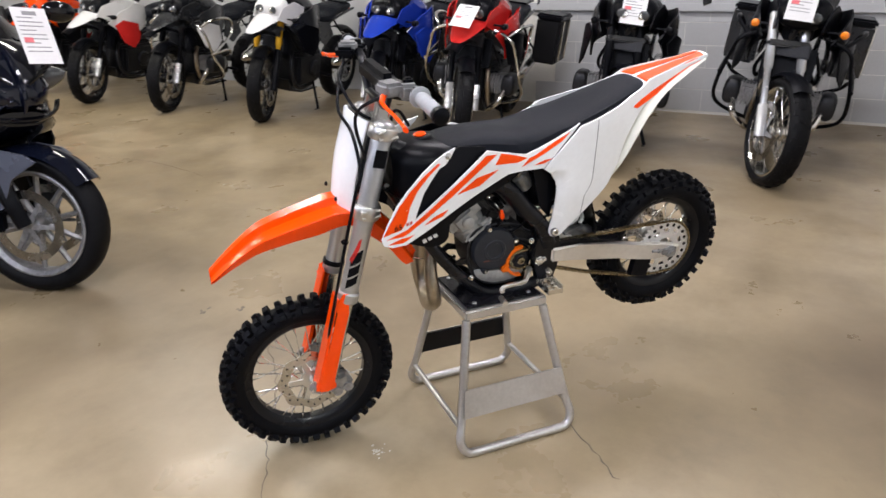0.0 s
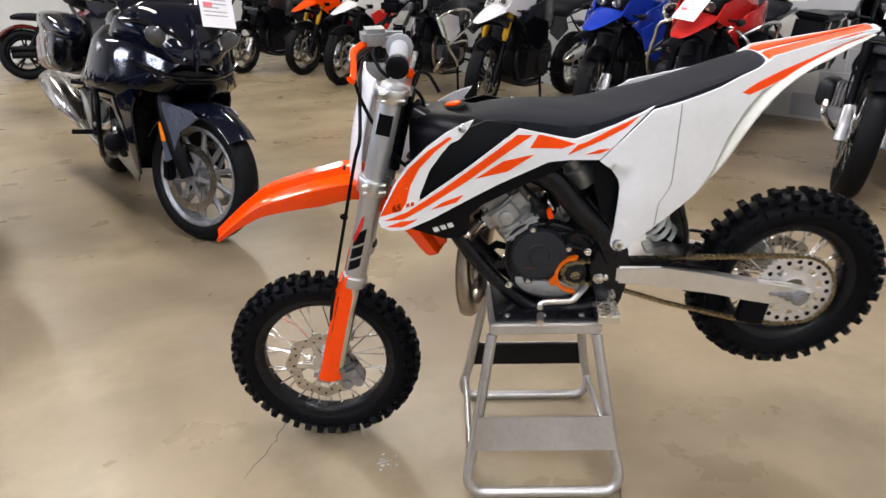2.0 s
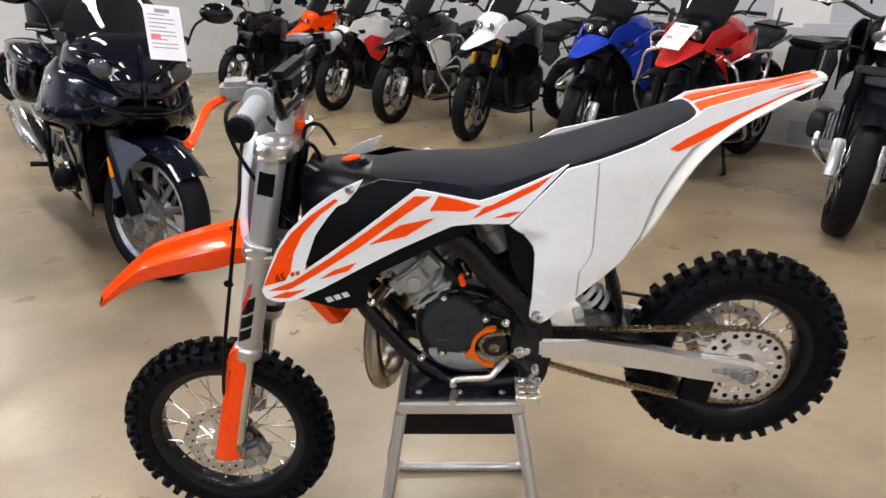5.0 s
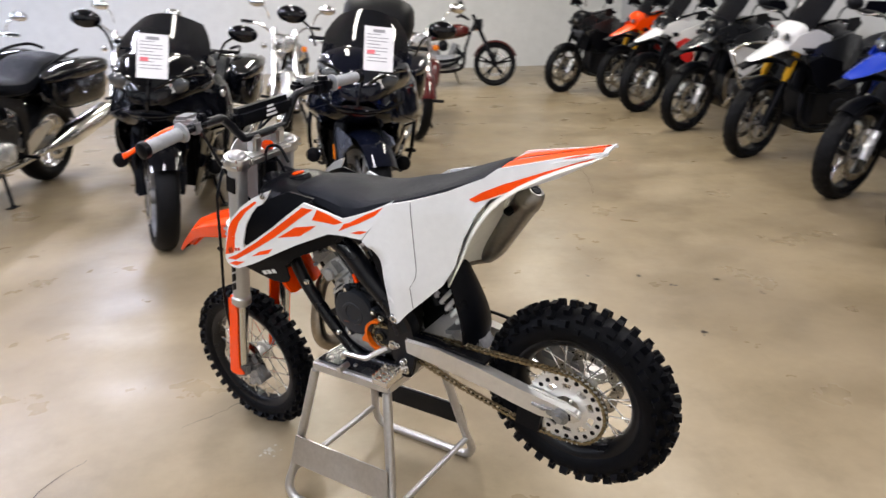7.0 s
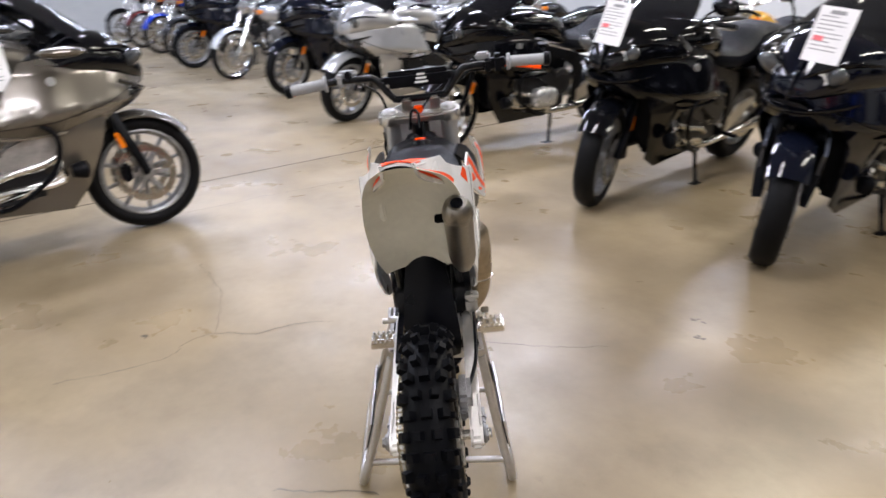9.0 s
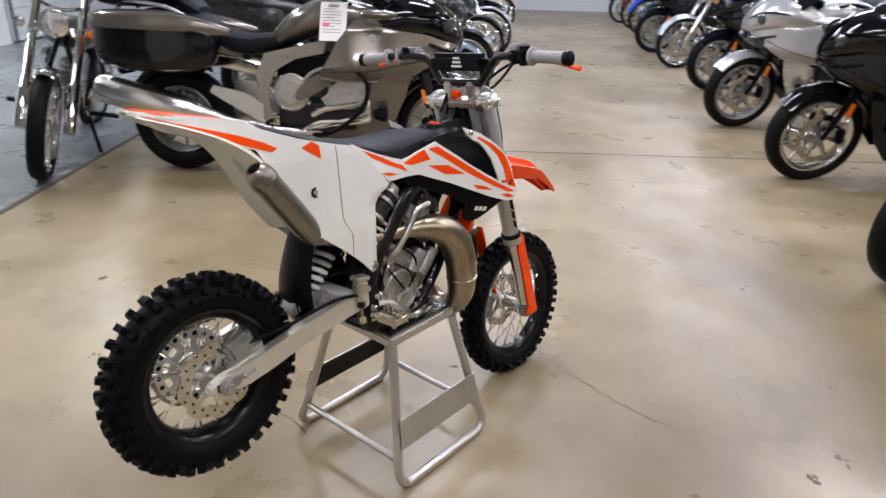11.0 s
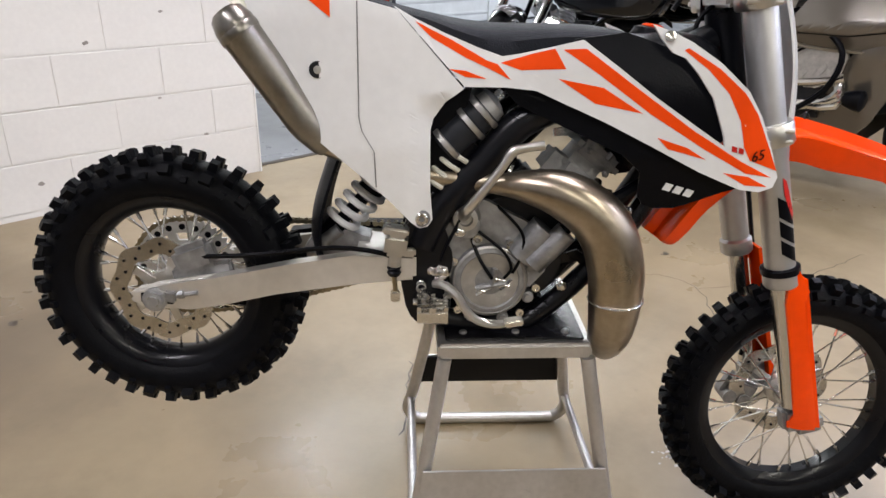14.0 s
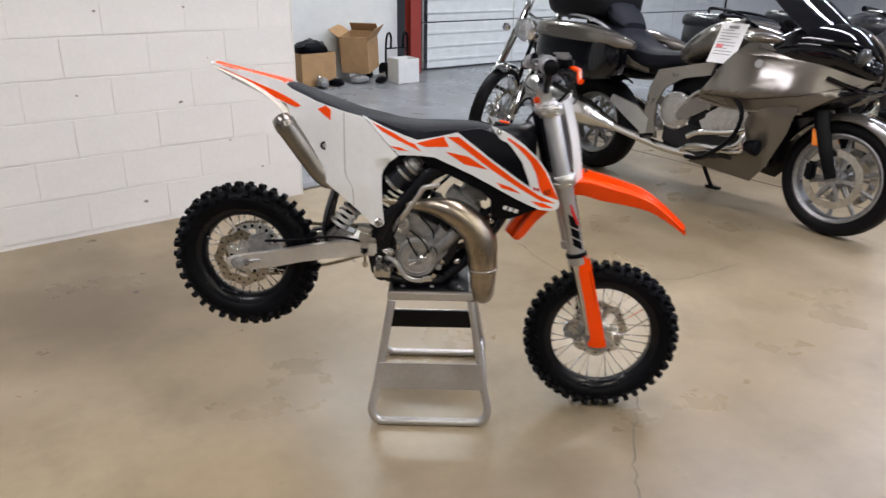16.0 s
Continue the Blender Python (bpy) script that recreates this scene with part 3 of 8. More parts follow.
def knobby(parent, name, c, R, W, rim_r, n, label):
    """A knobbed tyre on a spoked wheel."""
    cx, cy, cz = c
    r0 = R - 0.0135
    hub = B()
    lathe(hub, [(0.022, -0.045), (0.03, -0.045), (0.03, -0.03), (0.02, -0.025), (0.02, 0.025), (0.03, 0.03), (0.03, 0.045), (0.022, 0.045)], c, (0, 1, 0), 20)
    wheel = part(name, hub, ALLOY, parent, label)
    hb = (r0 - rim_r) * 0.5
    rc = r0 - hb
    prof = [(rc + hb * math.cos(u), W * 0.48 * math.sin(u)) for u in np.linspace(0, math.tau, 18, endpoint=False)]
    t = lathe(B(), prof, c, (0, 1, 0), 48, closed=True)

    def block(phi, lng, wid, hgt):
        def make(bm):
            m = Matrix.Translation((rc + hb * math.cos(phi), W * 0.48 * math.sin(phi), 0)) @ Matrix.Rotation(phi, 4, "Z") @ Matrix.Translation((hgt / 2 - 0.005, 0, 0)) @ Matrix.Diagonal((hgt, wid, lng, 1))
            g = bmesh.ops.create_cube(bm, size=1.0)
            for v in g["verts"]:
                if v.co.x > 0:
                    v.co.y *= 0.84
                    v.co.z *= 0.84
            bmesh.ops.transform(bm, matrix=m, verts=g["verts"])
        return make
    st = math.tau / n
    kh = 0.020
    rows_ = [(0.0, 0.018, 0.022, kh, 0.0)]
    for s in (1, -1):
        rows_ += [(s * 0.32, 0.017, 0.017, kh, st), (s * 0.62, 0.018, 0.017, kh, 0.0), (s * 1.0, 0.021, 0.017, kh * 0.9, st), (s * 1.25, 0.012, 0.012, kh * 0.6, 0.0)]
    part("tyre", t, RUBBER, wheel, "black knobbly off-road tyre", smooth=True, angle=30)
    for phi, lng, wid, hgt, start in rows_:
        bm = B()
        block(phi, lng, wid, hgt)(bm)
        first = part("tread_block", bm, RUBBER, wheel, smooth=False)
        first.matrix_basis = Matrix.Translation(c) @ Matrix.Rotation(start, 4, "Y")
        for k in range(1, n // 2):
            ko = new("tread_block", first.data)
            ko.parent = wheel
            ko.matrix_basis = Matrix.Translation(c) @ Matrix.Rotation(start + k * 2 * st, 4, "Y")
    rb = lathe(B(), [(rim_r + 0.012, -W * 0.36), (rim_r + 0.016, -W * 0.36), (rim_r + 0.014, -W * 0.30), (rim_r - 0.006, -0.012), (rim_r - 0.006, 0.012), (rim_r + 0.014, W * 0.30), (rim_r + 0.016, W * 0.36), (rim_r + 0.012, W * 0.36), (rim_r - 0.004, W * 0.28), (rim_r - 0.012, 0.012), (rim_r - 0.012, -0.012), (rim_r - 0.004, -W * 0.28)], c, (0, 1, 0), 56, closed=True)
    part("rim", rb, FRAMEM, wheel, "black rim")
    spoke_me = None
    count = 32
    for k in range(count):
        side = 1 if k % 2 else -1
        a0 = k * math.tau / count
        a1 = a0 + (0.55 if (k // 2) % 2 else -0.55)
        p0 = Vector((rim_r - 0.01, side * 0.006, 0))
        p1 = Vector((0.030 * math.cos(a1 - a0), side * 0.036, -0.030 * math.sin(a1 - a0)))
        bm = rod(B(), p0, p1, 0.0017, 5)
        rod(bm, p0, p0 + (p1 - p0).normalized() * 0.016, 0.0032, 6)
        so = part("spoke", bm, STEEL, wheel)
        so.matrix_basis = Matrix.Translation(c) @ Matrix.Rotation(-a0, 4, "Y")
    return wheel


def wave_disc(bm, c, r, y, waves, inner):
    pts, N = [], waves * 8
    for k in range(N):
        t = k * math.tau / N
        rr = r * (1 + 0.045 * math.cos(waves * t))
        pts.append((rr * math.cos(t), rr * math.sin(t)))
    out = [[(c[0] + x, y + d, c[2] + z) for x, z in pts] for d in (-0.0016, 0.0016)]
    inn = [[(c[0] + inner * x / r, y + d, c[2] + inner * z / r) for x, z in pts] for d in (0.0016, -0.0016)]
    return loft(bm, [out[0], out[1], inn[0], inn[1]], loop=True)


FAX, RAX = (0.645, 0, 0.247), (-0.495, 0, 0.483)
fw = knobby(bike, "front_wheel", FAX, 0.248, 0.072, 0.172, 44, "alloy hub with spokes")
rw = knobby(bike, "rear_wheel", RAX, 0.233, 0.098, 0.143, 38, "alloy hub with spokes")
part("brake_disc", wave_disc(B(), FAX, 0.094, 0.046, 8, 0.066), DISCM, fw, "wavy steel brake disc")
part("brake_disc", wave_disc(B(), RAX, 0.088, -0.05, 8, 0.060), DISCM, rw, "wavy steel brake disc")
for wl_, ax_, y_, rr_ in ((fw, FAX, 0.046, (0.075, 0.086)), (rw, RAX, -0.05, (0.069, 0.080))):
    hole = None
    for k in range(28):
        q_, t_ = rr_[k % 2], k * math.tau / 28
        if hole is None:
            hole = part("drill_hole", lathe(B(), [(0.0028, -0.0026), (0.0028, 0.0026)], (0, 0, 0), (0, 1, 0), 8), BLACKP, wl_)
            ho = hole
        else:
            ho = new("drill_hole", hole.data)
            ho.parent = wl_
        ho.location = (ax_[0] + q_ * math.cos(t_), y_, ax_[2] + q_ * math.sin(t_))
part("disc_carrier", spin(B(), lambda b: box(b, (0.045, 0, 0), (0.04, 0.004, 0.014)), 5, (FAX[0], 0.046, FAX[2])), ALLOY, fw)
part("disc_carrier", spin(B(), lambda b: box(b, (0.04, 0, 0), (0.035, 0.004, 0.014)), 5, (RAX[0], -0.05, RAX[2])), ALLOY, rw)
part("axle", rod(B(), (FAX[0], -0.10, FAX[2]), (FAX[0], 0.10, FAX[2]), 0.009, 12), STEEL, fw)
part("axle", rod(B(), (RAX[0], -0.11, RAX[2]), (RAX[0], 0.105, RAX[2]), 0.010, 12), STEEL, rw)

# rear sprocket: a toothed, pierced ring
spr, N = B(), 46
outer = [(0.092 + (0.005 if k % 2 else -0.003)) for k in range(N * 2)]
ring = lambda rad, y: [(RAX[0] + (rad[k] if isinstance(rad, list) else rad) * math.cos(k * math.pi / N), y, RAX[2] + (rad[k] if isinstance(rad, list) else rad) * math.sin(k * math.pi / N)) for k in range(N * 2)]
loft(spr, [ring(outer, 0.060), ring(outer, 0.065), ring(0.066, 0.065), ring(0.066, 0.060)], loop=True)
loft(spr, [ring(0.052, 0.060), ring(0.052, 0.065), ring(0.032, 0.065), ring(0.032, 0.060)], loop=True)
spin(spr, lambda b: box(b, (0.059, 0.0625, 0), (0.018, 0.005, 0.016)), 10, (RAX[0], 0, RAX[2]))
sprocket = part("rear_sprocket", spr, SPROCKET, rw, "pierced alloy sprocket")
first = part("drill_hole", lathe(B(), [(0.0058, -0.0031), (0.0058, 0.0031)], (0, 0, 0), (0, 1, 0), 12), BLACKP, sprocket)
for k in range(20):
    ho = first if k == 0 else new("drill_hole", first.data)
    ho.parent = sprocket
    ho.location = (RAX[0] + 0.077 * math.cos(k * math.tau / 20), 0.0625, RAX[2] + 0.077 * math.sin(k * math.tau / 20))

# fork
def fx(z):
    return 0.431 - (z - 0.965) * 0.244


for s in (1, -1):
    y = s * 0.088
    leg = B()
    d = Vector((fx(0.5) - fx(1.0), 0, -0.5)).normalized()
    top = Vector((fx(0.985), y, 0.985))
    lathe(leg, [(0.015, -0.006), (0.024, 0.0), (0.0255, 0.004), (0.0255, 0.20), (0.0268, 0.215), (0.0268, 0.25), (0.0245, 0.27), (0.0245, 0.455), (0.029, 0.46), (0.029, 0.482), (0.026, 0.486), (0.018, 0.487)], top, d, 24)
    fork = part("fork_leg", leg, FORKM, bike, "silver-grey anodised upside-down fork leg")
    part("lower_tube", rod(B(), top + d * 0.487, top + d * 0.72, 0.0175, 20), STEEL, fork)
    cast = B()
    box(cast, (fx(0.27) + 0.006, y, 0.262), (0.05, 0.034, 0.05), (0, -14, 0), 0.008)
    box(cast, (FAX[0] - 0.012, y, FAX[2]), (0.055, 0.03, 0.036), (0, -14, 0), 0.01)
    part("axle_clamp", cast, CAST, fork)
    gy = lambda x, z, s=s: 0.112 - 30 * max(0, abs(x - (fx(z) + 0.012)) - 0.012) ** 2
    g = sheet(B(), [(fx(0.545) + 0.008, 0.545), (fx(0.545) + 0.022, 0.545), (fx(0.52) + 0.032, 0.52), (fx(0.505) + 0.040, 0.506), (fx(0.495) + 0.028, 0.492), (fx(0.40) + 0.028, 0.40), (fx(0.27) + 0.032, 0.275), (fx(0.25) + 0.03, 0.247), (fx(0.25) - 0.016, 0.247), (fx(0.258) - 0.016, 0.258), (fx(0.275) - 0.006, 0.275), (fx(0.40) - 0.004, 0.40), (fx(0.49) - 0.004, 0.485)], gy, 0.004, 2, 1, s)
    sheet(g, [(fx(0.53) + 0.030, 0.53), (fx(0.53) + 0.036, 0.53), (fx(0.25) + 0.040, 0.25), (fx(0.25) + 0.030, 0.25)], lambda x, z: 0.108, 0.05, 1, 1, s)
    part("fork_guard", g, ORANGE, fork, "orange plastic fork guard")
    # fork sticker: dark and red slanted bars
    wrap = lambda x, z: 0.088 + math.sqrt(max(0.0, 0.0256 ** 2 - (x - fx(z)) ** 2))
    for k, (z0, z1) in enumerate(((0.655, 0.622), (0.616, 0.590), (0.584, 0.560))):
        part("decal", sheet(B(), [(fx(z0) - 0.010, z0 + 0.014), (fx(z0) + 0.019, z0), (fx(z1) + 0.019, z1), (fx(z1) - 0.010, z1 + 0.014)], wrap, 0.0006, 4, 1, s, 0.006), BLACKP, fork, "black lettering bar")
    part("decal", sheet(B(), [(fx(0.70) + 0.004, 0.70), (fx(0.70) + 0.012, 0.694), (fx(0.67) + 0.016, 0.668), (fx(0.63) + 0.02, 0.64), (fx(0.63) + 0.016, 0.632), (fx(0.67) + 0.004, 0.672)], wrap, 0.0006, 4, 1, s, 0.006), REDP, fork, "red flash")
    part("clamp_band", lathe(B(), [(0.026, 0.45), (0.0315, 0.452), (0.0315, 0.462), (0.026, 0.464)], top, d, 20) if s < 0 else box(B(), (fx(0.905), y + 0.0245, 0.905), (0.03, 0.004, 0.045), (0, -14, 0)), BLACKP, fork, "black band")

for z, h in ((0.765, 0.035), (0.965, 0.03)):
    clamps = B()
    for s in (1, -1):
        lathe(clamps, [(0.034, -h / 2), (0.036, -h / 2 + 0.003), (0.036, h / 2 - 0.003), (0.034, h / 2)], (fx(z), s * 0.088, z), (-0.244, 0, 1), 20)
        for dz in (-0.008, 0.008):
            rod(clamps, (fx(z) - 0.03, s * 0.115, z + dz), (fx(z) + 0.02, s * 0.121, z + dz), 0.004, 8)
    box(clamps, (fx(z) - 0.02, 0, z), (0.045, 0.15, h * 0.8), (0, -14, 0), 0.006)
    tc_ = part("triple_clamp", clamps, ALLOY, bike, "machined silver triple clamp")
part("steering_nut", lathe(B(), [(0.016, 0), (0.018, 0.004), (0.014, 0.016), (0.006, 0.018)], (fx(0.98) - 0.022, 0, 0.98), (-0.24, 0, 1), 6), ORANGE, tc_, "orange steering nut")
part("head_tube", rod(B(), (fx(0.95) - 0.022, 0, 0.95), (fx(0.775) - 0.022, 0, 0.775), 0.027, 20), FRAMEM, bike)
for s in (1, -1):
    part("bar_clamp", box(B(), (fx(1.0) - 0.005, s * 0.042 - 0.01, 1.0), (0.034, 0.03, 0.05), (0, -14, 0), 0.006), ALLOY, tc_)

# handlebar
BX = 0.415
bar = part("handlebar", tube(B(), [(BX - 0.025, 0.37, 1.08), (BX - 0.02, 0.25, 1.092), (BX - 0.01, 0.15, 1.092), (BX + 0.0, 0.115, 1.083), (BX + 0.0, 0.072, 1.03), (BX, 0.05, 1.02), (BX, -0.07, 1.02), (BX, -0.092, 1.03), (BX + 0.0, -0.135, 1.083), (BX - 0.005, -0.17, 1.094), (BX - 0.015, -0.27, 1.096), (BX - 0.02, -0.39, 1.092)], 0.011, 10, 4), FRAMEM, bike, "black handlebar")
part("crossbar", rod(B(), (BX, 0.12, 1.08), (BX, -0.14, 1.08), 0.007, 8), FRAMEM, bar)
pad = part("bar_pad", box(B(), (BX - 0.003, -0.01, 1.078), (0.048, 0.20, 0.048), (0, 0, 0), 0.014), BLACKP, bar, "black padded crossbar cover")
for k in range(3):
    part("decal", box(B(), (BX - 0.0275, -0.02, 1.09 - k * 0.011), (0.001, 0.022 + 0.008 * k, 0.006)), WHITE, pad, "small pale lettering bar")
for s, y0, y1, z0, z1 in ((1, 0.255, 0.372, 1.091, 1.080), (-1, -0.272, -0.392, 1.096, 1.092)):
    gx0, gx1 = BX - 0.02, BX - 0.025
    gr = lathe(B(), [(0.012, -0.002), (0.024, 0.0), (0.024, 0.006), (0.0155, 0.01)] + [(0.0165 if k % 2 else 0.0152, 0.01 + k * 0.009) for k in range(12)] + [(0.018, 0.118), (0.014, 0.122)], (gx0, y0, z0), (gx1 - gx0, y1 - y0, z1 - z0), 16)
    part("grip", gr, GRIP, bar, "grey rubber grip")
    part("grip_end", lathe(B(), [(0.018, 0.104), (0.0195, 0.106), (0.0195, 0.12), (0.012, 0.124)], (gx0, y0, z0), (gx1 - gx0, y1 - y0, z1 - z0), 16), BLACKP, bar)
    per = B()
    box(per, (BX - 0.008, s * 0.215, 1.093), (0.045, 0.03, 0.036), (0, 0, 0), 0.008)
    box(per, (BX + 0.03, s * 0.20, 1.10), (0.05, 0.055, 0.03), (0, 0, s * 15), 0.008)
    part("lever_perch", per, CAST if s > 0 else BLACKP, bar)
    part("lever", tube(B(), [(BX + 0.045, s * 0.21, 1.09, 0.007), (BX + 0.062, s * 0.25, 1.082, 0.007), (BX + 0.055, s * 0.31, 1.072, 0.006), (BX + 0.05, s * 0.36, 1.062, 0.0065), (BX + 0.052, s * 0.375, 1.06, 0.008)], 0.006, 8, 4, flat=0.7), ORANGE, bar, "orange lever")
part("reservoir", box(B(), (BX + 0.02, -0.205, 1.115), (0.05, 0.04, 0.022), (0, 0, -12), 0.006), CAST, bar)
part("throttle_housing", box(B(), (BX - 0.012, -0.245, 1.097), (0.05, 0.04, 0.05), (0, 0, 0), 0.012), BLACKP, bar)
part("kill_switch", box(B(), (BX - 0.015, 0.19, 1.108), (0.022, 0.02, 0.022), (0, 0, 0), 0.004), BLACKP, bar)
for k, pts in enumerate(([(BX + 0.02, 0.2, 1.09), (BX + 0.085, 0.12, 1.03), (BX + 0.07, 0.09, 0.93), (0.42, 0.045, 0.80), (0.32, 0.04, 0.74)],
                         [(BX + 0.0, -0.23, 1.08), (BX + 0.07, -0.12, 1.06), (BX + 0.05, -0.02, 0.99), (0.38, -0.01, 0.94), (0.36, -0.02, 0.86), (0.3, -0.03, 0.76)],
                         [(BX + 0.03, -0.2, 1.1), (BX + 0.09, -0.06, 1.0), (0.50, 0.06, 0.96), (0.498, 0.118, 0.88), (0.512, 0.120, 0.83), (0.545, 0.117, 0.687), (0.582, 0.115, 0.521), (0.60, 0.10, 0.40), (0.575, 0.075, 0.30)],
                         [(0.335, 0.0, 0.945), (0.36, 0.0, 0.985), (0.385, 0.02, 0.985), (0.395, 0.03, 0.93)])):
    part("cable", tube(B(), pts, 0.0042, 6, 5), BLACKP, bike, "black control cable")
part("line_guide", box(B(), (0.545, 0.117, 0.70), (0.018, 0.012, 0.012), (0, -14, 0), 0.003), BLACKP, bike)

# front number plate: a bent shell
rings = []
for k in range(9):
    t = k / 8
    z = 0.99 - 0.235 * t
    w = 0.082 + 0.012 * math.sin(t * math.pi) - 0.014 * t
    xc = 0.497 + 0.05 * t + 0.008 * math.sin(t * math.pi)
    front = [(xc - 0.032 * abs(u) ** 2.2, u * w - 0.008, z + (0.02 * (1 - abs(u)) if k == 0 else 0)) for u in np.linspace(-1, 1, 11)]
    rings.append(front + [(x - 0.004, y, z_) for x, y, z_ in front[::-1]])
part("number_plate", loft(B(), rings), WHITE, bike, "blank white front number plate")
for y, z in ((0.05, 0.79), (-0.06, 0.79)):
    part("plate_bolt", lathe(B(), [(0.006, 0), (0.006, 0.004), (0.003, 0.006)], (0.545, y, z), (1, 0, 0.1), 8), BLACKP, bike)

# front fender: an arched blade with a raised middle
mid = [(0.873, 0.604, 0.026, 0.006), (0.865, 0.611, 0.032, 0.010), (0.832, 0.642, 0.040, 0.018), (0.793, 0.675, 0.048, 0.028), (0.753, 0.705, 0.056, 0.038), (0.718, 0.721, 0.062, 0.044), (0.66, 0.740, 0.066, 0.052), (0.60, 0.757, 0.070, 0.060), (0.54, 0.768, 0.070, 0.056), (0.48, 0.747, 0.062, 0.045), (0.43, 0.705, 0.062, 0.045), (0.385, 0.655, 0.064, 0.036), (0.355, 0.612, 0.064, 0.034), (0.340, 0.588, 0.062, 0.028), (0.335, 0.580, 0.054, 0.018)]
rings = []
line_ = curve(mid, 3)
side_ = ((0.0, 0.019, 0.0), (0.28, 0.019, 0.0), (0.36, 0.002, 0.0), (0.78, -0.001, 0.0), (0.97, -0.003, 0.03), (1.0, 0.0, 0.14), (0.93, 0.0, 0.48), (0.87, 0.0, 0.80))
for k, (x, z, w, drop) in enumerate(line_):
    p_, q_ = line_[max(k - 1, 0)], line_[min(k + 1, len(line_) - 1)]
    run = math.hypot(q_[0] - p_[0], q_[1] - p_[1])
    nx, nz = -(q_[1] - p_[1]) / run, (q_[0] - p_[0]) / run
    if x > 0.55:
        nx, nz = 0.0, -1.0
    top = []
    for u, up_, dn in [(-q[0], q[1], q[2]) for q in side_[:0:-1]] + list(side_):
        off = 0.004 - up_ + dn * drop
        top.append((x + nx * off, u * w, z + nz * off))
    rings.append(top + [(a + nx * 0.004, b * 0.96, c + nz * 0.004) for a, b, c in top[::-1]])
part("front_fender", loft(B(), rings), ORANGE, bike, "bright orange front fender", angle=24)

# frame
fr = B()
for s in (1, -1):
    tube(fr, [(0.39, s * 0.02, 0.90), (0.30, s * 0.055, 0.86), (0.18, s * 0.075, 0.815), (0.09, s * 0.08, 0.775), (0.03, s * 0.08, 0.705), (-0.03, s * 0.078, 0.64), (-0.062, s * 0.075, 0.575)], 0.0255, 14, 4)
    tube(fr, [(0.40, s * 0.02, 0.80), (0.34, s * 0.04, 0.70), (0.285, s * 0.05, 0.605), (0.21, s * 0.052, 0.511), (0.14, s * 0.055, 0.447), (0.10, s * 0.058, 0.432), (0.0, s * 0.06, 0.434), (-0.06, s * 0.065, 0.455)], 0.0175, 12, 4)
    t = plate(B(), [(-0.028, 0.64), (-0.075, 0.635), (-0.092, 0.60), (-0.097, 0.54), (-0.088, 0.47), (-0.07, 0.44), (-0.045, 0.437), (-0.034, 0.455), (-0.026, 0.50), (-0.012, 0.535), (-0.012, 0.565), (-0.024, 0.59)], s * 0.073, 0.03, 2)
    bmesh.ops.bevel(t, geom=[e for e in t.edges if abs(e.verts[0].co.y - e.verts[1].co.y) < 1e-5], offset=0.005, segments=2, affect="EDGES", clamp_overlap=True)
    me = bpy.data.meshes.new("tmp")
    t.to_mesh(me)
    t.free()
    fr.from_mesh(me)
    bpy.data.meshes.remove(me)
    tube(fr, [(0.05, s * 0.075, 0.83), (-0.10, s * 0.07, 0.90), (-0.28, s * 0.06, 0.975)], 0.011, 8, 3)
    tube(fr, [(-0.06, s * 0.075, 0.62), (-0.14, s * 0.07, 0.76), (-0.25, s * 0.06, 0.95)], 0.010, 8, 3)
box(fr, (0.05, 0, 0.426), (0.2, 0.10, 0.012), (0, 0, 0), 0.004)
rod(fr, (-0.02, -0.06, 0.80), (-0.02, 0.06, 0.80), 0.014)
part("frame", fr, FRAMEM, bike, "black painted tubular frame")
for s in (1, -1):
    for x, z, y, r in ((-0.03, 0.53, 0.088, 0.011), (-0.045, 0.533, 0.088, 0.006), (0.275, 0.63, 0.06, 0.007), (0.0, 0.60, 0.088, 0.007), (0.175, 0.50, 0.066, 0.007)):
        bolts = lathe(B(), [(r * 1.3, 0), (r * 1.3, 0.003), (r, 0.004), (r, 0.009), (r * 0.6, 0.011)], (x, s * y, z), (0, s, 0), 6)
        part("frame_bolt", bolts, STEEL, bike)

# engine
eng = B()
plate(eng, [(-0.02, 0.60), (0.03, 0.635), (0.09, 0.652), (0.155, 0.64), (0.178, 0.60), (0.176, 0.54), (0.15, 0.49), (0.10, 0.466), (0.03, 0.462), (-0.01, 0.485), (-0.025, 0.54)], 0.0, 0.104, 2)
CYLM = mat("pale_cast_alloy", (0.40, 0.40, 0.395), 0.55, 0.55, vary=0.16, scale=24, bump=0.3, bump_scale=180)
engine = part("engine", eng, DARKCAST, bike, "small grey cast alloy two-stroke engine")
cyl = B()
cd = Vector((0.62, 0, 0.78)).normalized()
lathe(cyl, [(0.05, 0.0), (0.052, 0.02), (0.052, 0.045), (0.046, 0.05), (0.046, 0.085), (0.05, 0.09), (0.05, 0.10)], (0.14, 0, 0.615), cd, 20)
box(cyl, (0.188, 0, 0.677), (0.108, 0.118, 0.088), (0, 38, 0), 0.026)
box(cyl, (0.15, 0.0, 0.640), (0.098, 0.124, 0.022), (0, 38, 0), 0.008)
lathe(cyl, [(0.017, 0), (0.017, 0.012), (0.013, 0.015), (0.002, 0.015)], (0.186, 0.055, 0.672), (0, 1, 0), 20)
part("cylinder", cyl, CYLM, engine, "pale cast alloy cylinder")
head = B()
box(head, (0.226, 0, 0.715), (0.085, 0.10, 0.03), (0, 38, 0), 0.01)
lathe(head, [(0.012, 0), (0.012, 0.03), (0.007, 0.03), (0.007, 0.055)], (0.235, 0, 0.73), cd, 12)
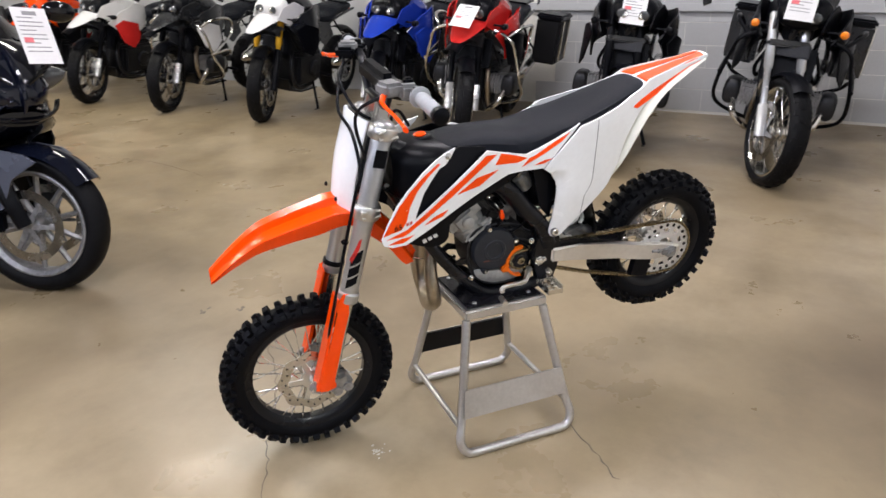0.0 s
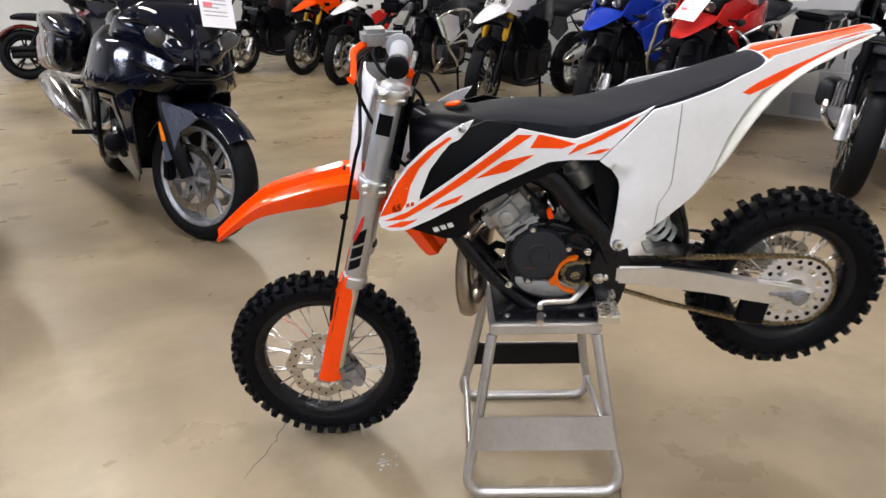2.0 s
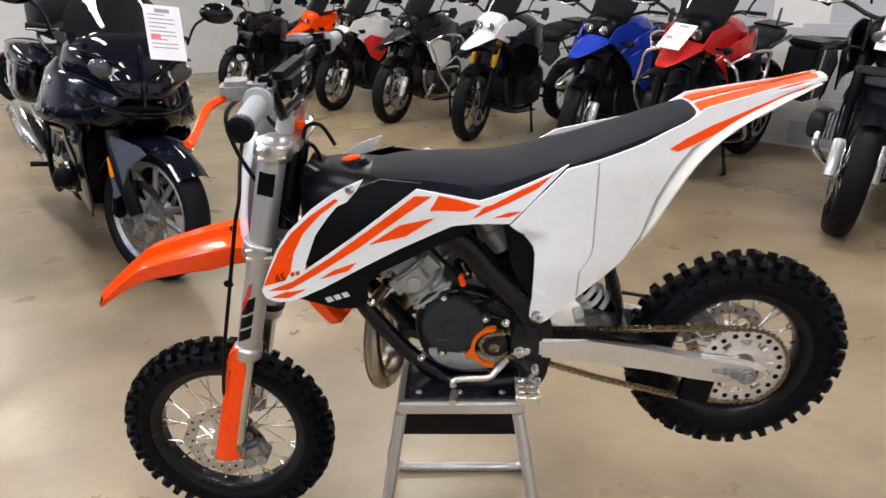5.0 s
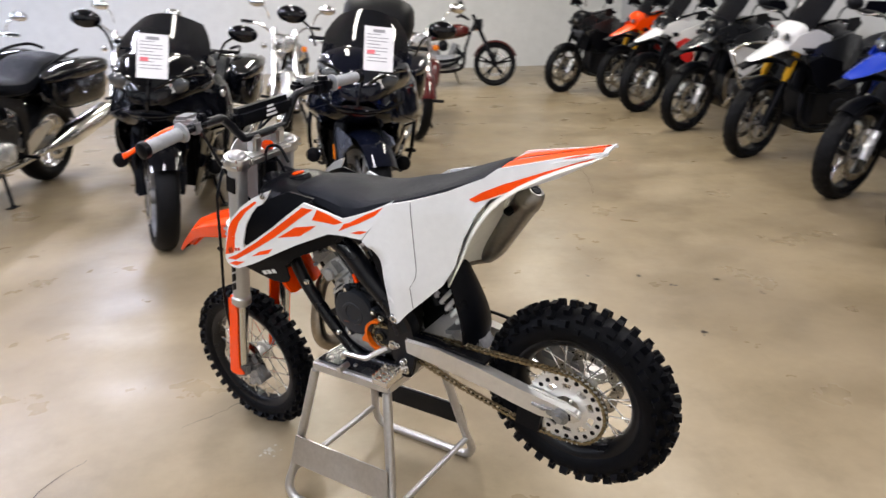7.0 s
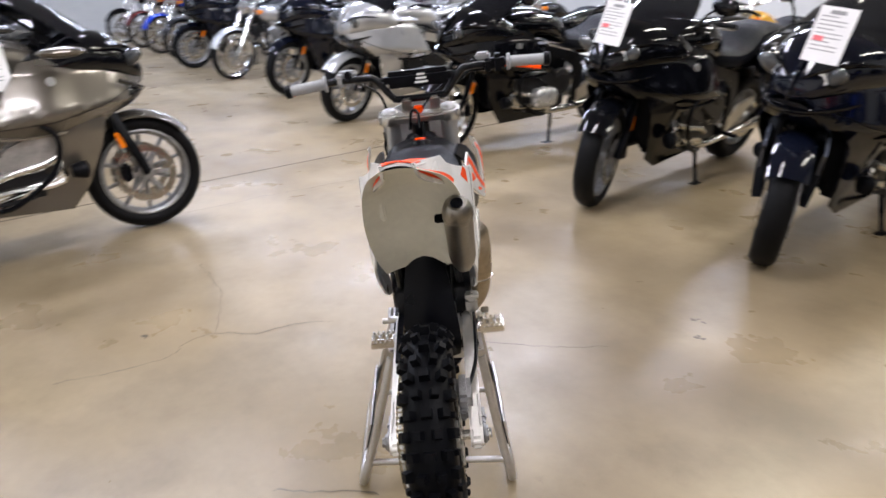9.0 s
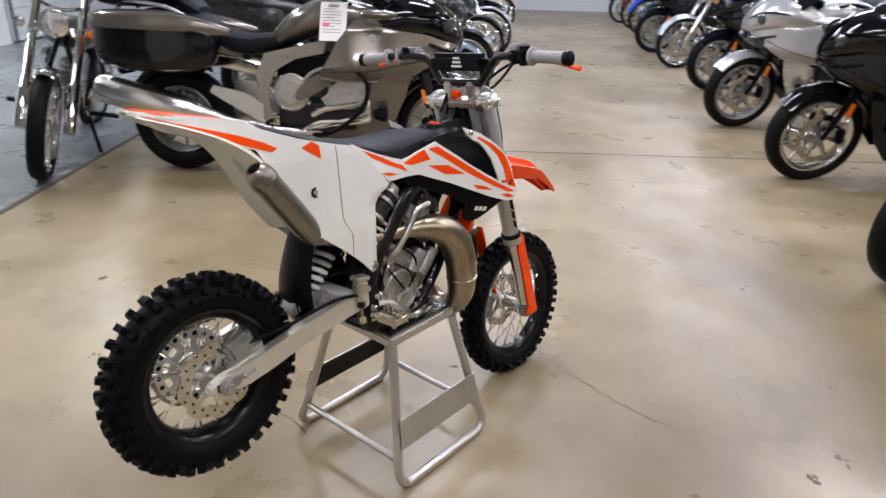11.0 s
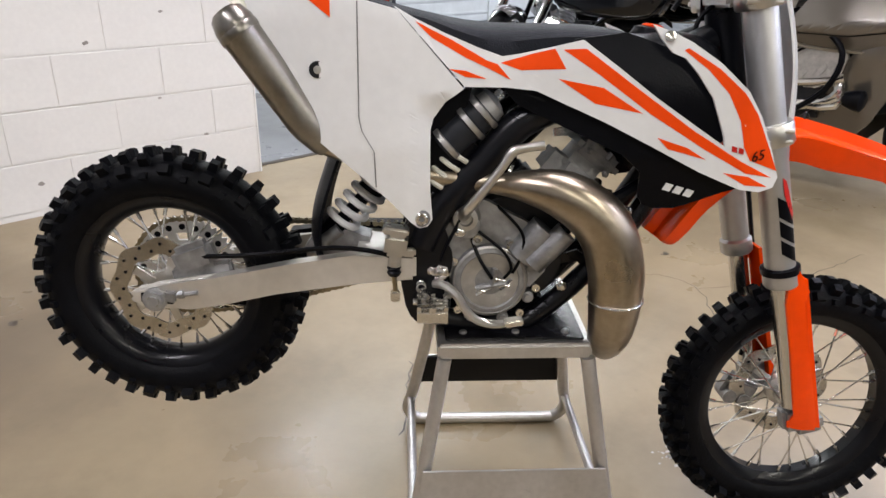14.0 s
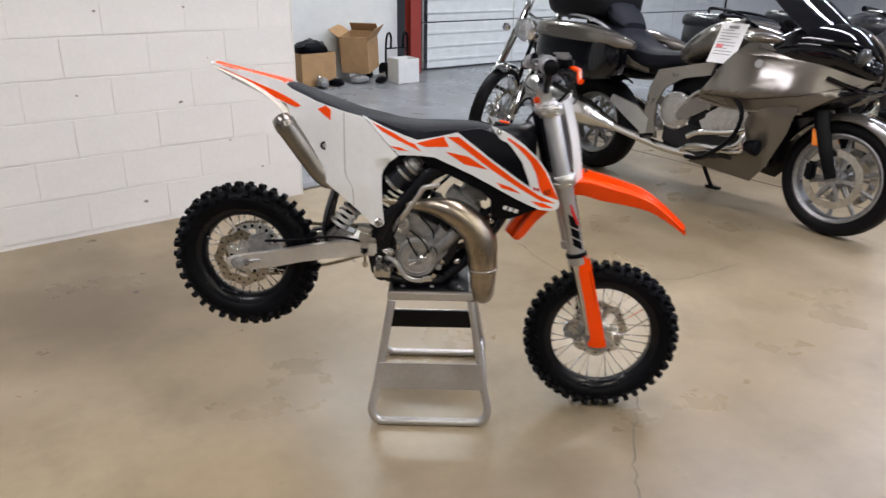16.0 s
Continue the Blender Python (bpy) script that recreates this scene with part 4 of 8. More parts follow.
for k in range(6):
    t = k * math.tau / 6
    p = Vector((0.228, 0, 0.722)) + Vector((cd.z, 0, -cd.x)) * 0.035 * math.cos(t) + Vector((0, 0.042, 0)) * math.sin(t)
    lathe(head, [(0.006, 0), (0.006, 0.012)], p, cd, 6)
part("cylinder_head", head, CAST, engine)
part("spark_plug_cap", tube(B(), [(0.262, 0, 0.77), (0.27, 0.01, 0.795), (0.25, 0.03, 0.80), (0.2, 0.035, 0.775)], 0.009, 8, 4), BLACKP, engine)
ign = B()
lathe(ign, [(0.066, 0), (0.066, 0.012), (0.062, 0.019), (0.050, 0.022), (0.034, 0.022), (0.032, 0.024), (0.024, 0.024), (0.022, 0.021), (0.002, 0.021)], (0.107, 0.055, 0.580), (0, 1, 0), 44)
for ang in (75, 165, 290):
    lathe(ign, [(0.011, 0), (0.011, 0.014), (0.009, 0.017), (0.002, 0.017)], (0.107 + 0.069 * math.cos(radians(ang)), 0.055, 0.580 + 0.069 * math.sin(radians(ang))), (0, 1, 0), 14)
part("ignition_cover", ign, COVERD, engine, "round black ignition cover")
part("cover_marking", sheet(B(), [(0.142, 0.5515), (0.085, 0.5545), (0.084, 0.5515), (0.14, 0.5480)], lambda x, z: 0.0778, 0.003, 0), mat("dull_red", (0.12, 0.035, 0.02), 0.6), engine, "dull red raised lettering bar")
for x, z in ((0.125, 0.6466), (0.0404, 0.598), (0.1306, 0.515)):
    part("case_bolt", lathe(B(), [(0.006, 0), (0.006, 0.005), (0.0035, 0.005), (0.0035, 0.002)], (x, 0.071, z), (0, 1, 0), 10), STEEL, engine)
part("front_sprocket", lathe(B(), [(0.028, 0), (0.028, 0.006), (0.016, 0.008), (0.016, 0.014), (0.006, 0.014), (0.004, 0.008)], (0.022, 0.062, 0.532), (0, 1, 0), 24), DARKCAST, engine)
guard = [(0.022 + 0.048 * math.cos(t), 0.532 + 0.048 * math.sin(t)) for t in np.radians(range(95, -5, -12))] + [(0.082, 0.514), (0.080, 0.506), (0.064, 0.506)] + [(0.022 + 0.048 * math.cos(t), 0.532 + 0.048 * math.sin(t)) for t in np.radians(range(-45, -95, -12))] + [(0.022 + 0.041 * math.cos(t), 0.532 + 0.041 * math.sin(t)) for t in np.radians(range(-90, 95, 15))]
part("chain_guard", plate(B(), guard, 0.074, 0.014), mat("amber_orange_plastic", (0.72, 0.13, 0.006), 0.3, spec=0.2), engine, "orange chain guard")
part("sprocket_nut", lathe(B(), [(0.012, 0), (0.012, 0.008), (0.007, 0.009), (0.006, 0.006)], (0.022, 0.072, 0.532), (0, 1, 0), 6), GOLD, engine, "brass-coloured sprocket nut")
cl = B()
lathe(cl, [(0.066, 0), (0.066, 0.016), (0.060, 0.024), (0.05, 0.026), (0.047, 0.022), (0.002, 0.024)], (0.052, -0.055, 0.512), (0, -1, 0), 40)
for a, b in (((0.03, 0.50), (0.08, 0.51)), ((0.055, 0.505), (0.06, 0.535)), ((0.03, 0.498), (0.045, 0.505))):
    rod(cl, (a[0], -0.081, a[1]), (b[0], -0.081, b[1]), 0.005, 8)
part("clutch_cover", cl, CAST, engine, "round cast alloy clutch cover")
gc = B()
plate(gc, [(-0.02, 0.62), (0.02, 0.655), (0.075, 0.63), (0.13, 0.60), (0.15, 0.56), (0.12, 0.50), (0.0, 0.50), (-0.02, 0.55)], -0.062, 0.022, 2)
lathe(gc, [(0.021, 0), (0.021, 0.014), (0.014, 0.018), (0.002, 0.018)], (0.012, -0.07, 0.608), (0, -1, 0), 20)
part("side_case", gc, CAST, engine)
wp = B()
rod(wp, (0.12, -0.085, 0.545), (0.172, -0.09, 0.602), 0.020, 16)
rod(wp, (0.10, -0.07, 0.555), (0.14, -0.075, 0.605), 0.026, 16)
part("water_pump", wp, CAST, engine)
for x, z in ((0.105, 0.455), (0.0, 0.46), (-0.008, 0.545), (0.115, 0.555), (0.085, 0.575), (0.03, 0.585), (0.13, 0.50), (0.165, 0.575)):
    part("case_bolt", lathe(B(), [(0.007, 0), (0.007, 0.006), (0.004, 0.006), (0.004, 0.003)], (x, -0.074, z), (0, -1, 0), 10), STEEL, engine)
part("kick_starter", tube(B(), [(0.005, -0.09, 0.63, 0.012), (0.01, -0.115, 0.645, 0.009), (0.03, -0.128, 0.675, 0.0075), (0.058, -0.133, 0.715, 0.007), (0.072, -0.133, 0.738, 0.0085), (0.09, -0.135, 0.745, 0.007), (0.12, -0.137, 0.75, 0.0075)], 0.008, 10, 4), ALLOY, engine, "folded alloy kick starter lever")
part("coolant_hose", tube(B(), [(0.165, -0.085, 0.60), (0.20, -0.08, 0.63), (0.26, -0.075, 0.66), (0.30, -0.08, 0.69)], 0.011, 8, 4), BLACKP, engine)
part("coolant_hose", tube(B(), [(0.235, 0.03, 0.74), (0.28, 0.05, 0.75), (0.32, 0.06, 0.76)], 0.012, 8, 4), BLACKP, engine)
carb = B()
lathe(carb, [(0.024, 0), (0.024, 0.03), (0.030, 0.035), (0.030, 0.06), (0.022, 0.065), (0.022, 0.09)], (0.09, 0, 0.66), (-0.9, 0, 0.35), 16)
rod(carb, (0.05, 0, 0.64), (0.05, 0, 0.73), 0.018, 12)
part("carburettor", carb, CAST, engine)
b = B()
lathe(b, [(0.02, 0), (0.031, 0.004), (0.031, 0.05), (0.026, 0.055), (0.026, 0.075), (0.018, 0.08)], (0.005, 0.028, 0.745), (0.55, 0.1, 0.8), 18)
part("carburettor_top", b, CAST, engine)
part("ignition_wire", tube(B(), [(0.06, 0.06, 0.62), (0.02, 0.07, 0.65), (0.0, 0.06, 0.70), (0.05, 0.05, 0.76)], 0.004, 6, 4), BLACKP, engine)
part("fuel_hose", tube(B(), [(0.06, 0.03, 0.70), (0.10, 0.05, 0.74), (0.15, 0.06, 0.77), (0.2, 0.05, 0.79)], 0.0045, 6, 4), BLACKP, engine)
part("vent_hose", tube(B(), [(0.05, -0.03, 0.64), (0.02, -0.06, 0.60), (0.03, -0.085, 0.56), (0.055, -0.09, 0.52)], 0.003, 6, 4), BLACKP, engine)
# Added black block that darkens the shaded underside of the crankcase.
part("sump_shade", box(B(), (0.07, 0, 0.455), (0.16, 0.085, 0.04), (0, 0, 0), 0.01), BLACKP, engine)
for z, y in ((0.60, 0.058), (0.632, 0.056)):
    part("case_rib", tube(B(), [(-0.01, y, z - 0.02), (0.04, y + 0.003, z), (0.165, y, z - 0.01)], 0.004, 6, 4), DARKCAST, engine)
# small fittings on the left of the engine
for x, z, r, h in ((0.150, 0.662, 0.006, 0.060), (0.236, 0.69, 0.006, 0.054), (0.208, 0.728, 0.006, 0.054)):
    for s in (1, -1):
        part("stud_nut", lathe(B(), [(r, 0), (r, 0.004), (r * 0.7, 0.005), (r * 0.7, 0.011), (r * 0.4, 0.012)], (x, s * (h - 0.003), z), (0, s, 0), 6), CAST, engine)
fl_ = lathe(B(), [(0.026, -0.004), (0.030, 0), (0.030, 0.008), (0.022, 0.012), (0.022, 0.03)], (0.222, 0.0, 0.648), (0.78, 0, -0.5), 16)
part("exhaust_flange", fl_, STEEL, engine)
for y in (0.022, -0.022):
    part("spring_hook", tube(B(), [(0.225, y, 0.655), (0.24, y * 1.5, 0.64), (0.258, y * 1.3, 0.615), (0.268, y, 0.6)], 0.0035, 6, 4), STEEL, engine)
reed = box(B(), (0.105, 0, 0.668), (0.045, 0.085, 0.05), (0, -25, 0), 0.008)
part("reed_block", reed, DARKCAST, engine)
part("intake_rubber", lathe(B(), [(0.026, 0), (0.030, 0.006), (0.026, 0.012), (0.030, 0.018), (0.026, 0.024), (0.027, 0.034)], (0.092, 0.0, 0.674), (-0.86, 0, 0.5), 18), BLACKP, engine)
fb = box(B(), (0.062, 0.0, 0.668), (0.04, 0.05, 0.05), (0, -20, 0), 0.008)
part("float_bowl", fb, CAST, engine)
part("hose_clip", lathe(B(), [(0.0305, -0.003), (0.0315, -0.003), (0.0315, 0.003), (0.0305, 0.003)], (0.079, 0, 0.682), (-0.86, 0, 0.5), 18), STEEL, engine)
part("overflow_hose", tube(B(), [(0.062, 0.03, 0.65), (0.05, 0.058, 0.63), (0.045, 0.066, 0.60), (0.02, 0.068, 0.585), (-0.005, 0.066, 0.56), (-0.01, 0.06, 0.50)], 0.0032, 6, 5), BLACKP, engine, "thin black hose")
part("throttle_cable", tube(B(), [(0.045, 0.028, 0.80), (0.075, 0.05, 0.82), (0.13, 0.06, 0.80), (0.22, 0.05, 0.79)], 0.0036, 6, 5), BLACKP, engine)
part("wiring_loom", tube(B(), [(0.10, 0.055, 0.64), (0.085, 0.066, 0.672), (0.10, 0.066, 0.70), (0.135, 0.06, 0.735), (0.17, 0.055, 0.775)], 0.005, 6, 5), BLACKP, engine)
part("connector", box(B(), (0.088, 0.067, 0.685), (0.012, 0.012, 0.026), (0, 15, 0), 0.002), ORANGE, engine, "orange plug connector")
part("mount_bracket", plate(B(), [(0.165, 0.748), (0.215, 0.757), (0.235, 0.735), (0.222, 0.722), (0.205, 0.738), (0.165, 0.735)], 0.045, 0.006), STEEL, engine)
part("mount_bracket", plate(B(), [(0.172, 0.55), (0.20, 0.56), (0.235, 0.535), (0.225, 0.52), (0.20, 0.54), (0.175, 0.535)], 0.05, 0.006), FRAMEM, engine)
part("mount_bracket", plate(B(), [(0.172, 0.55), (0.20, 0.56), (0.235, 0.535), (0.225, 0.52), (0.20, 0.54), (0.175, 0.535)], -0.05, 0.006), FRAMEM, engine)
part("case_seam", tube(B(), [(-0.015, 0.054, 0.60), (0.03, 0.056, 0.637), (0.09, 0.056, 0.654), (0.156, 0.056, 0.642), (0.18, 0.056, 0.60), (0.178, 0.056, 0.54), (0.15, 0.056, 0.488), (0.10, 0.056, 0.463), (0.03, 0.056, 0.46)], 0.0045, 6, 4), DARKCAST, engine)
low_case = hull(B(), [(0.005, 0.492, 0.010, 0.006), (0.03, 0.488, 0.020, 0.010), (0.09, 0.486, 0.022, 0.010), (0.14, 0.498, 0.018, 0.008), (0.16, 0.508, 0.008, 0.004)], 12, 2.6, 3)
low_case.transform(Matrix.Translation((0, 0.055, 0)))
part("lower_case", low_case, CYLM, engine)
# raised mark and ring on the clutch cover, bosses round it
for p_, q_ in (((0.030, 0.488), (0.075, 0.515)), ((0.040, 0.505), (0.085, 0.505)), ((0.050, 0.520), (0.078, 0.512)), ((0.028, 0.500), (0.046, 0.494)), ((0.058, 0.53), (0.062, 0.512)), ((0.07, 0.498), (0.088, 0.516))):
    part("raised_mark", rod(B(), (p_[0], -0.080, p_[1]), (q_[0], -0.080, q_[1]), 0.0035, 8), STEEL, engine)
part("cover_ring", lathe(B(), [(0.060, -0.001), (0.062, 0.003), (0.058, 0.005), (0.056, 0.001)], (0.052, -0.077, 0.512), (0, -1, 0), 40), COVERM, engine)
for ang in range(20, 380, 45):
    x, z = 0.052 + 0.073 * math.cos(radians(ang)), 0.512 + 0.073 * math.sin(radians(ang))
    part("bolt_boss", lathe(B(), [(0.011, 0), (0.010, 0.018), (0.0065, 0.019), (0.0065, 0.025), (0.003, 0.025)], (x, -0.055, z), (0, -1, 0), 12), CAST, engine)
for pts in ([(0.03, -0.085, 0.60), (0.07, -0.095, 0.57), (0.085, -0.092, 0.54), (0.075, -0.086, 0.52)], [(0.06, -0.07, 0.64), (0.10, -0.09, 0.60), (0.10, -0.092, 0.56), (0.088, -0.088, 0.53)], [(-0.01, -0.07, 0.66), (0.0, -0.09, 0.63), (-0.02, -0.092, 0.58), (-0.03, -0.09, 0.55)]):
    part("thin_hose", tube(B(), pts, 0.0028, 6, 5), BLACKP, engine, "thin black hose")
part("kick_boss", lathe(B(), [(0.024, 0), (0.026, 0.008), (0.020, 0.018), (0.020, 0.026), (0.012, 0.028), (0.010, 0.024)], (0.008, -0.066, 0.622), (0, -1, 0), 20), COVERM, engine)

rd = B()
for s in (1, -1):
    box(rd, (0.335, s * 0.075, 0.765), (0.03, 0.07, 0.17), (0, -14, 0), 0.005)
radiator = part("radiator", rd, BLACKP, bike, "black radiator cores")
for s in (1, -1):
    for k in range(9):
        part("louvre", box(B(), (0.312 - k * 0.0, s * (0.045 + k * 0.008), 0.72), (0.02, 0.003, 0.09), (0, -14, 0)), BLACKP, radiator)

# exhaust
part("exhaust_pipe", tube(B(), [(0.245, 0.0, 0.63, 0.017), (0.272, 0.01, 0.60, 0.017), (0.284, 0.03, 0.53, 0.018), (0.282, 0.045, 0.47, 0.020), (0.274, 0.035, 0.425, 0.022), (0.268, -0.02, 0.392, 0.028), (0.256, -0.075, 0.40, 0.031), (0.253, -0.112, 0.445, 0.038), (0.252, -0.122, 0.50, 0.043), (0.248, -0.125, 0.55, 0.045), (0.232, -0.125, 0.605, 0.045), (0.20, -0.125, 0.645, 0.043), (0.155, -0.123, 0.672, 0.038), (0.105, -0.115, 0.682, 0.027), (0.06, -0.10, 0.682, 0.017), (0.0, -0.085, 0.685, 0.014), (-0.10, -0.085, 0.70, 0.014), (-0.21, -0.088, 0.735, 0.014)], 0.02, 20, 4), PIPE, bike, "bronze-tinted expansion chamber exhaust")
part("pipe_weld", lathe(B(), [(0.0445, -0.0015), (0.0455, 0), (0.0445, 0.0015)], (0.2525, -0.1235, 0.50), (0.05, 0.05, -1), 24), STEEL, bike)
md = Vector((-0.58, 0, 0.81)).normalized()
mf = B()
lathe(mf, [(0.014, -0.01), (0.020, 0.0), (0.028, 0.03), (0.0305, 0.05), (0.0305, 0.20), (0.0315, 0.202), (0.0315, 0.215), (0.026, 0.232), (0.019, 0.238), (0.014, 0.238), (0.013, 0.215), (0.002, 0.215)], (-0.213, -0.09, 0.738), md, 28)
muf = part("muffler", mf, MUFFLER, bike, "brushed metal muffler")
rod(b := B(), Vector((-0.213, -0.09, 0.738)) + md * 0.2395, Vector((-0.213, -0.09, 0.738)) + md * 0.2355, 0.0125, 16)
part("outlet", b, BLACKP, muf, "dark outlet")
box(b := B(), (-0.30, -0.055, 0.885), (0.02, 0.03, 0.012), (0, -30, 0), 0.003)
part("muffler_bracket", b, BLACKP, muf)

part("end_cap", lathe(B(), [(0.0318, 0.195), (0.0325, 0.197), (0.0325, 0.206), (0.0318, 0.208)], (-0.213, -0.09, 0.738), md, 24), MUFFLER, muf)

# tank, air box, seat
tk = hull(B(), [(0.14, 0.82, 0.05, 0.085), (0.18, 0.835, 0.062, 0.105), (0.25, 0.832, 0.075, 0.112), (0.32, 0.832, 0.082, 0.108), (0.37, 0.832, 0.078, 0.09), (0.40, 0.84, 0.055, 0.06)], 20, 3.2, 3)
tank = part("fuel_tank", tk, BLACKP, bike, "black plastic fuel tank")
cap = lathe(B(), [(0.034, 0), (0.034, 0.012), (0.030, 0.018), (0.028, 0.024), (0.02, 0.027)], (0.30, 0, 0.892), (0.18, 0, 1), 20)
capo = part("tank_cap", cap, BLACKP, tank)
part("cap_insert", lathe(B(), [(0.017, 0.026), (0.017, 0.030), (0.012, 0.032)], (0.30, 0, 0.892), (0.18, 0, 1), 16), ORANGE, capo, "orange cap insert")
for s in (1, -1):
    part("tank_cover", sheet(B(), [(0.272, 0.900), (0.235, 0.912), (0.162, 0.901), (0.22, 0.862), (0.285, 0.815), (0.37, 0.757), (0.39, 0.775), (0.36, 0.84), (0.31, 0.885)], lambda x, z: shroud_y(x, z) - 0.012 - 0.25 * max(0, z - 0.83), 0.006, 3, 1, s), BLACKP, tank, "black tank side cover")
part("airbox", hull(B(), [(0.0, 0.755, 0.045, 0.05), (-0.04, 0.745, 0.07, 0.07), (-0.10, 0.785, 0.085, 0.075), (-0.16, 0.84, 0.06, 0.06), (-0.19, 0.87, 0.03, 0.04)], 14, 3, 3), BLACKP, bike, "black air box")
for s in (1, -1):
    part("airbox_side", sheet(B(), [(0.012, 0.826), (-0.030, 0.826), (-0.052, 0.79), (-0.056, 0.70), (-0.050, 0.665), (-0.020, 0.70), (-0.004, 0.75)], lambda x, z: 0.090, 0.006, 1, 1, s), BLACKP, bike, "flat black air box side")
part("intake_boot", tube(B(), [(0.03, 0, 0.70), (0.0, 0, 0.73), (-0.04, 0, 0.745)], 0.028, 12, 3), BLACKP, bike)
seat_rows = [(0.272, 0.898, 0.903, 0.05), (0.255, 0.892, 0.912, 0.066), (0.20, 0.888, 0.921, 0.082), (0.14, 0.886, 0.922, 0.094), (0.09, 0.878, 0.922, 0.104), (0.05, 0.872, 0.922, 0.108), (0.0, 0.888, 0.926, 0.108), (-0.06, 0.916, 0.937, 0.106), (-0.12, 0.93, 0.951, 0.10), (-0.20, 0.957, 0.978, 0.09), (-0.28, 0.985, 1.008, 0.078), (-0.325, 1.0, 1.024, 0.066), (-0.338, 1.006, 1.022, 0.055)]
rings = []
for x, zb, zt, w in curve(seat_rows, 3):
    ring_ = [(x, w * math.sin(u * math.pi / 2), zt - (zt - zb) * (1 - math.cos(u * math.pi / 2) ** 0.55) if abs(u) < 1 else zb) for u in np.linspace(-1, 1, 13)]
    rings.append(ring_ + [(x, w * 0.9, zb - 0.012), (x, -w * 0.9, zb - 0.012)])
part("seat", loft(B(), rings), SEATM, bike, "long matt black seat")

# white bodywork with orange stickers
def number(parent, text, size, at, side, slope):
    """Flat lettering on the bodywork, read from its own side."""
    cu = bpy.data.curves.new("lettering", "FONT")
    cu.body, cu.size, cu.align_x, cu.align_y, cu.extrude, cu.shear = text, size, "CENTER", "CENTER", 0.0003, 0.25
    tmp = bpy.data.objects.new("lettering", cu)
    me = bpy.data.meshes.new_from_object(tmp)
    bpy.data.objects.remove(tmp)
    bpy.data.curves.remove(cu)
    me.materials.append(BLACKP)
    ob = new("number", me)
    ob.parent = parent
    ob.matrix_basis = Matrix.Translation(at) @ Matrix.Rotation(radians(-8.5 * side), 4, "Z") @ Matrix.Rotation(radians(slope * side), 4, "Y") @ Matrix.Rotation(radians(180 if side > 0 else 0), 4, "Z") @ Matrix.Rotation(radians(90), 4, "X")
    return tagged(ob, "black printed model number")


SHROUD = [(0.463, 0.712), (0.449, 0.748), (0.424, 0.80), (0.398, 0.837), (0.356, 0.875), (0.317, 0.901), (0.292, 0.913), (0.262, 0.924), (0.274, 0.905), (0.291, 0.886), (0.309, 0.879), (0.328, 0.858), (0.352, 0.825), (0.373, 0.772), (0.376, 0.757), (0.315, 0.797), (0.273, 0.825), (0.22, 0.864), (0.168, 0.901), (0.124, 0.890), (0.079, 0.880), (0.053, 0.876), (0.016, 0.888), (-0.032, 0.907), (-0.078, 0.928), (-0.104, 0.9425), (-0.001, 0.832), (0.06, 0.832), (0.104, 0.828), (0.142, 0.812), (0.207, 0.785), (0.274, 0.753), (0.345, 0.718), (0.403, 0.695), (0.437, 0.690), (0.458, 0.697)]
PANEL = [(-0.002, 0.829), (-0.100, 0.938), (-0.16, 0.953), (-0.235, 0.975), (-0.315, 1.008), (-0.345, 1.030), (-0.45, 1.053), (-0.562, 1.077), (-0.535, 1.052), (-0.47, 1.018), (-0.385, 0.985), (-0.33, 0.965), (-0.30, 0.93), (-0.268, 0.87), (-0.245, 0.80), (-0.215, 0.752), (-0.152, 0.694), (-0.108, 0.654), (-0.078, 0.622), (-0.066, 0.612), (-0.053, 0.613), (-0.045, 0.624), (-0.049, 0.67), (-0.050, 0.73), (-0.050, 0.768), (-0.046, 0.784), (-0.028, 0.810)]
STICK = [[(0.459, 0.722), (0.443, 0.754), (0.417, 0.803), (0.393, 0.834), (0.356, 0.866), (0.312, 0.893), (0.306, 0.890), (0.341, 0.864), (0.372, 0.832), (0.392, 0.795), (0.402, 0.757), (0.414, 0.738)],
         [(0.452, 0.712), (0.40, 0.737), (0.33, 0.779), (0.24, 0.841), (0.172, 0.889), (0.140, 0.887), (0.19, 0.855), (0.27, 0.799), (0.35, 0.751), (0.41, 0.719)],
         [(0.448, 0.698), (0.415, 0.714), (0.378, 0.719), (0.412, 0.701)],
         [(0.352, 0.737), (0.325, 0.753), (0.282, 0.766), (0.298, 0.750)],
         [(0.258, 0.80), (0.20, 0.835), (0.135, 0.846), (0.19, 0.812)],
         [(0.128, 0.888), (0.095, 0.880), (0.050, 0.867), (0.080, 0.857), (0.145, 0.860)],
         [(0.046, 0.865), (0.03, 0.870), (-0.02, 0.897), (-0.05, 0.911), (-0.075, 0.923), (-0.05, 0.900), (0.0, 0.873), (0.030, 0.860), (0.066, 0.843)],
         [(0.03, 0.844), (0.0, 0.855), (-0.024, 0.857), (0.0, 0.846)]]
TAILSTICK = [[(-0.285, 0.962), (-0.315, 0.980), (-0.36, 1.000), (-0.45, 1.032), (-0.54, 1.063), (-0.45, 1.020), (-0.38, 0.990), (-0.33, 0.968), (-0.30, 0.957)]]
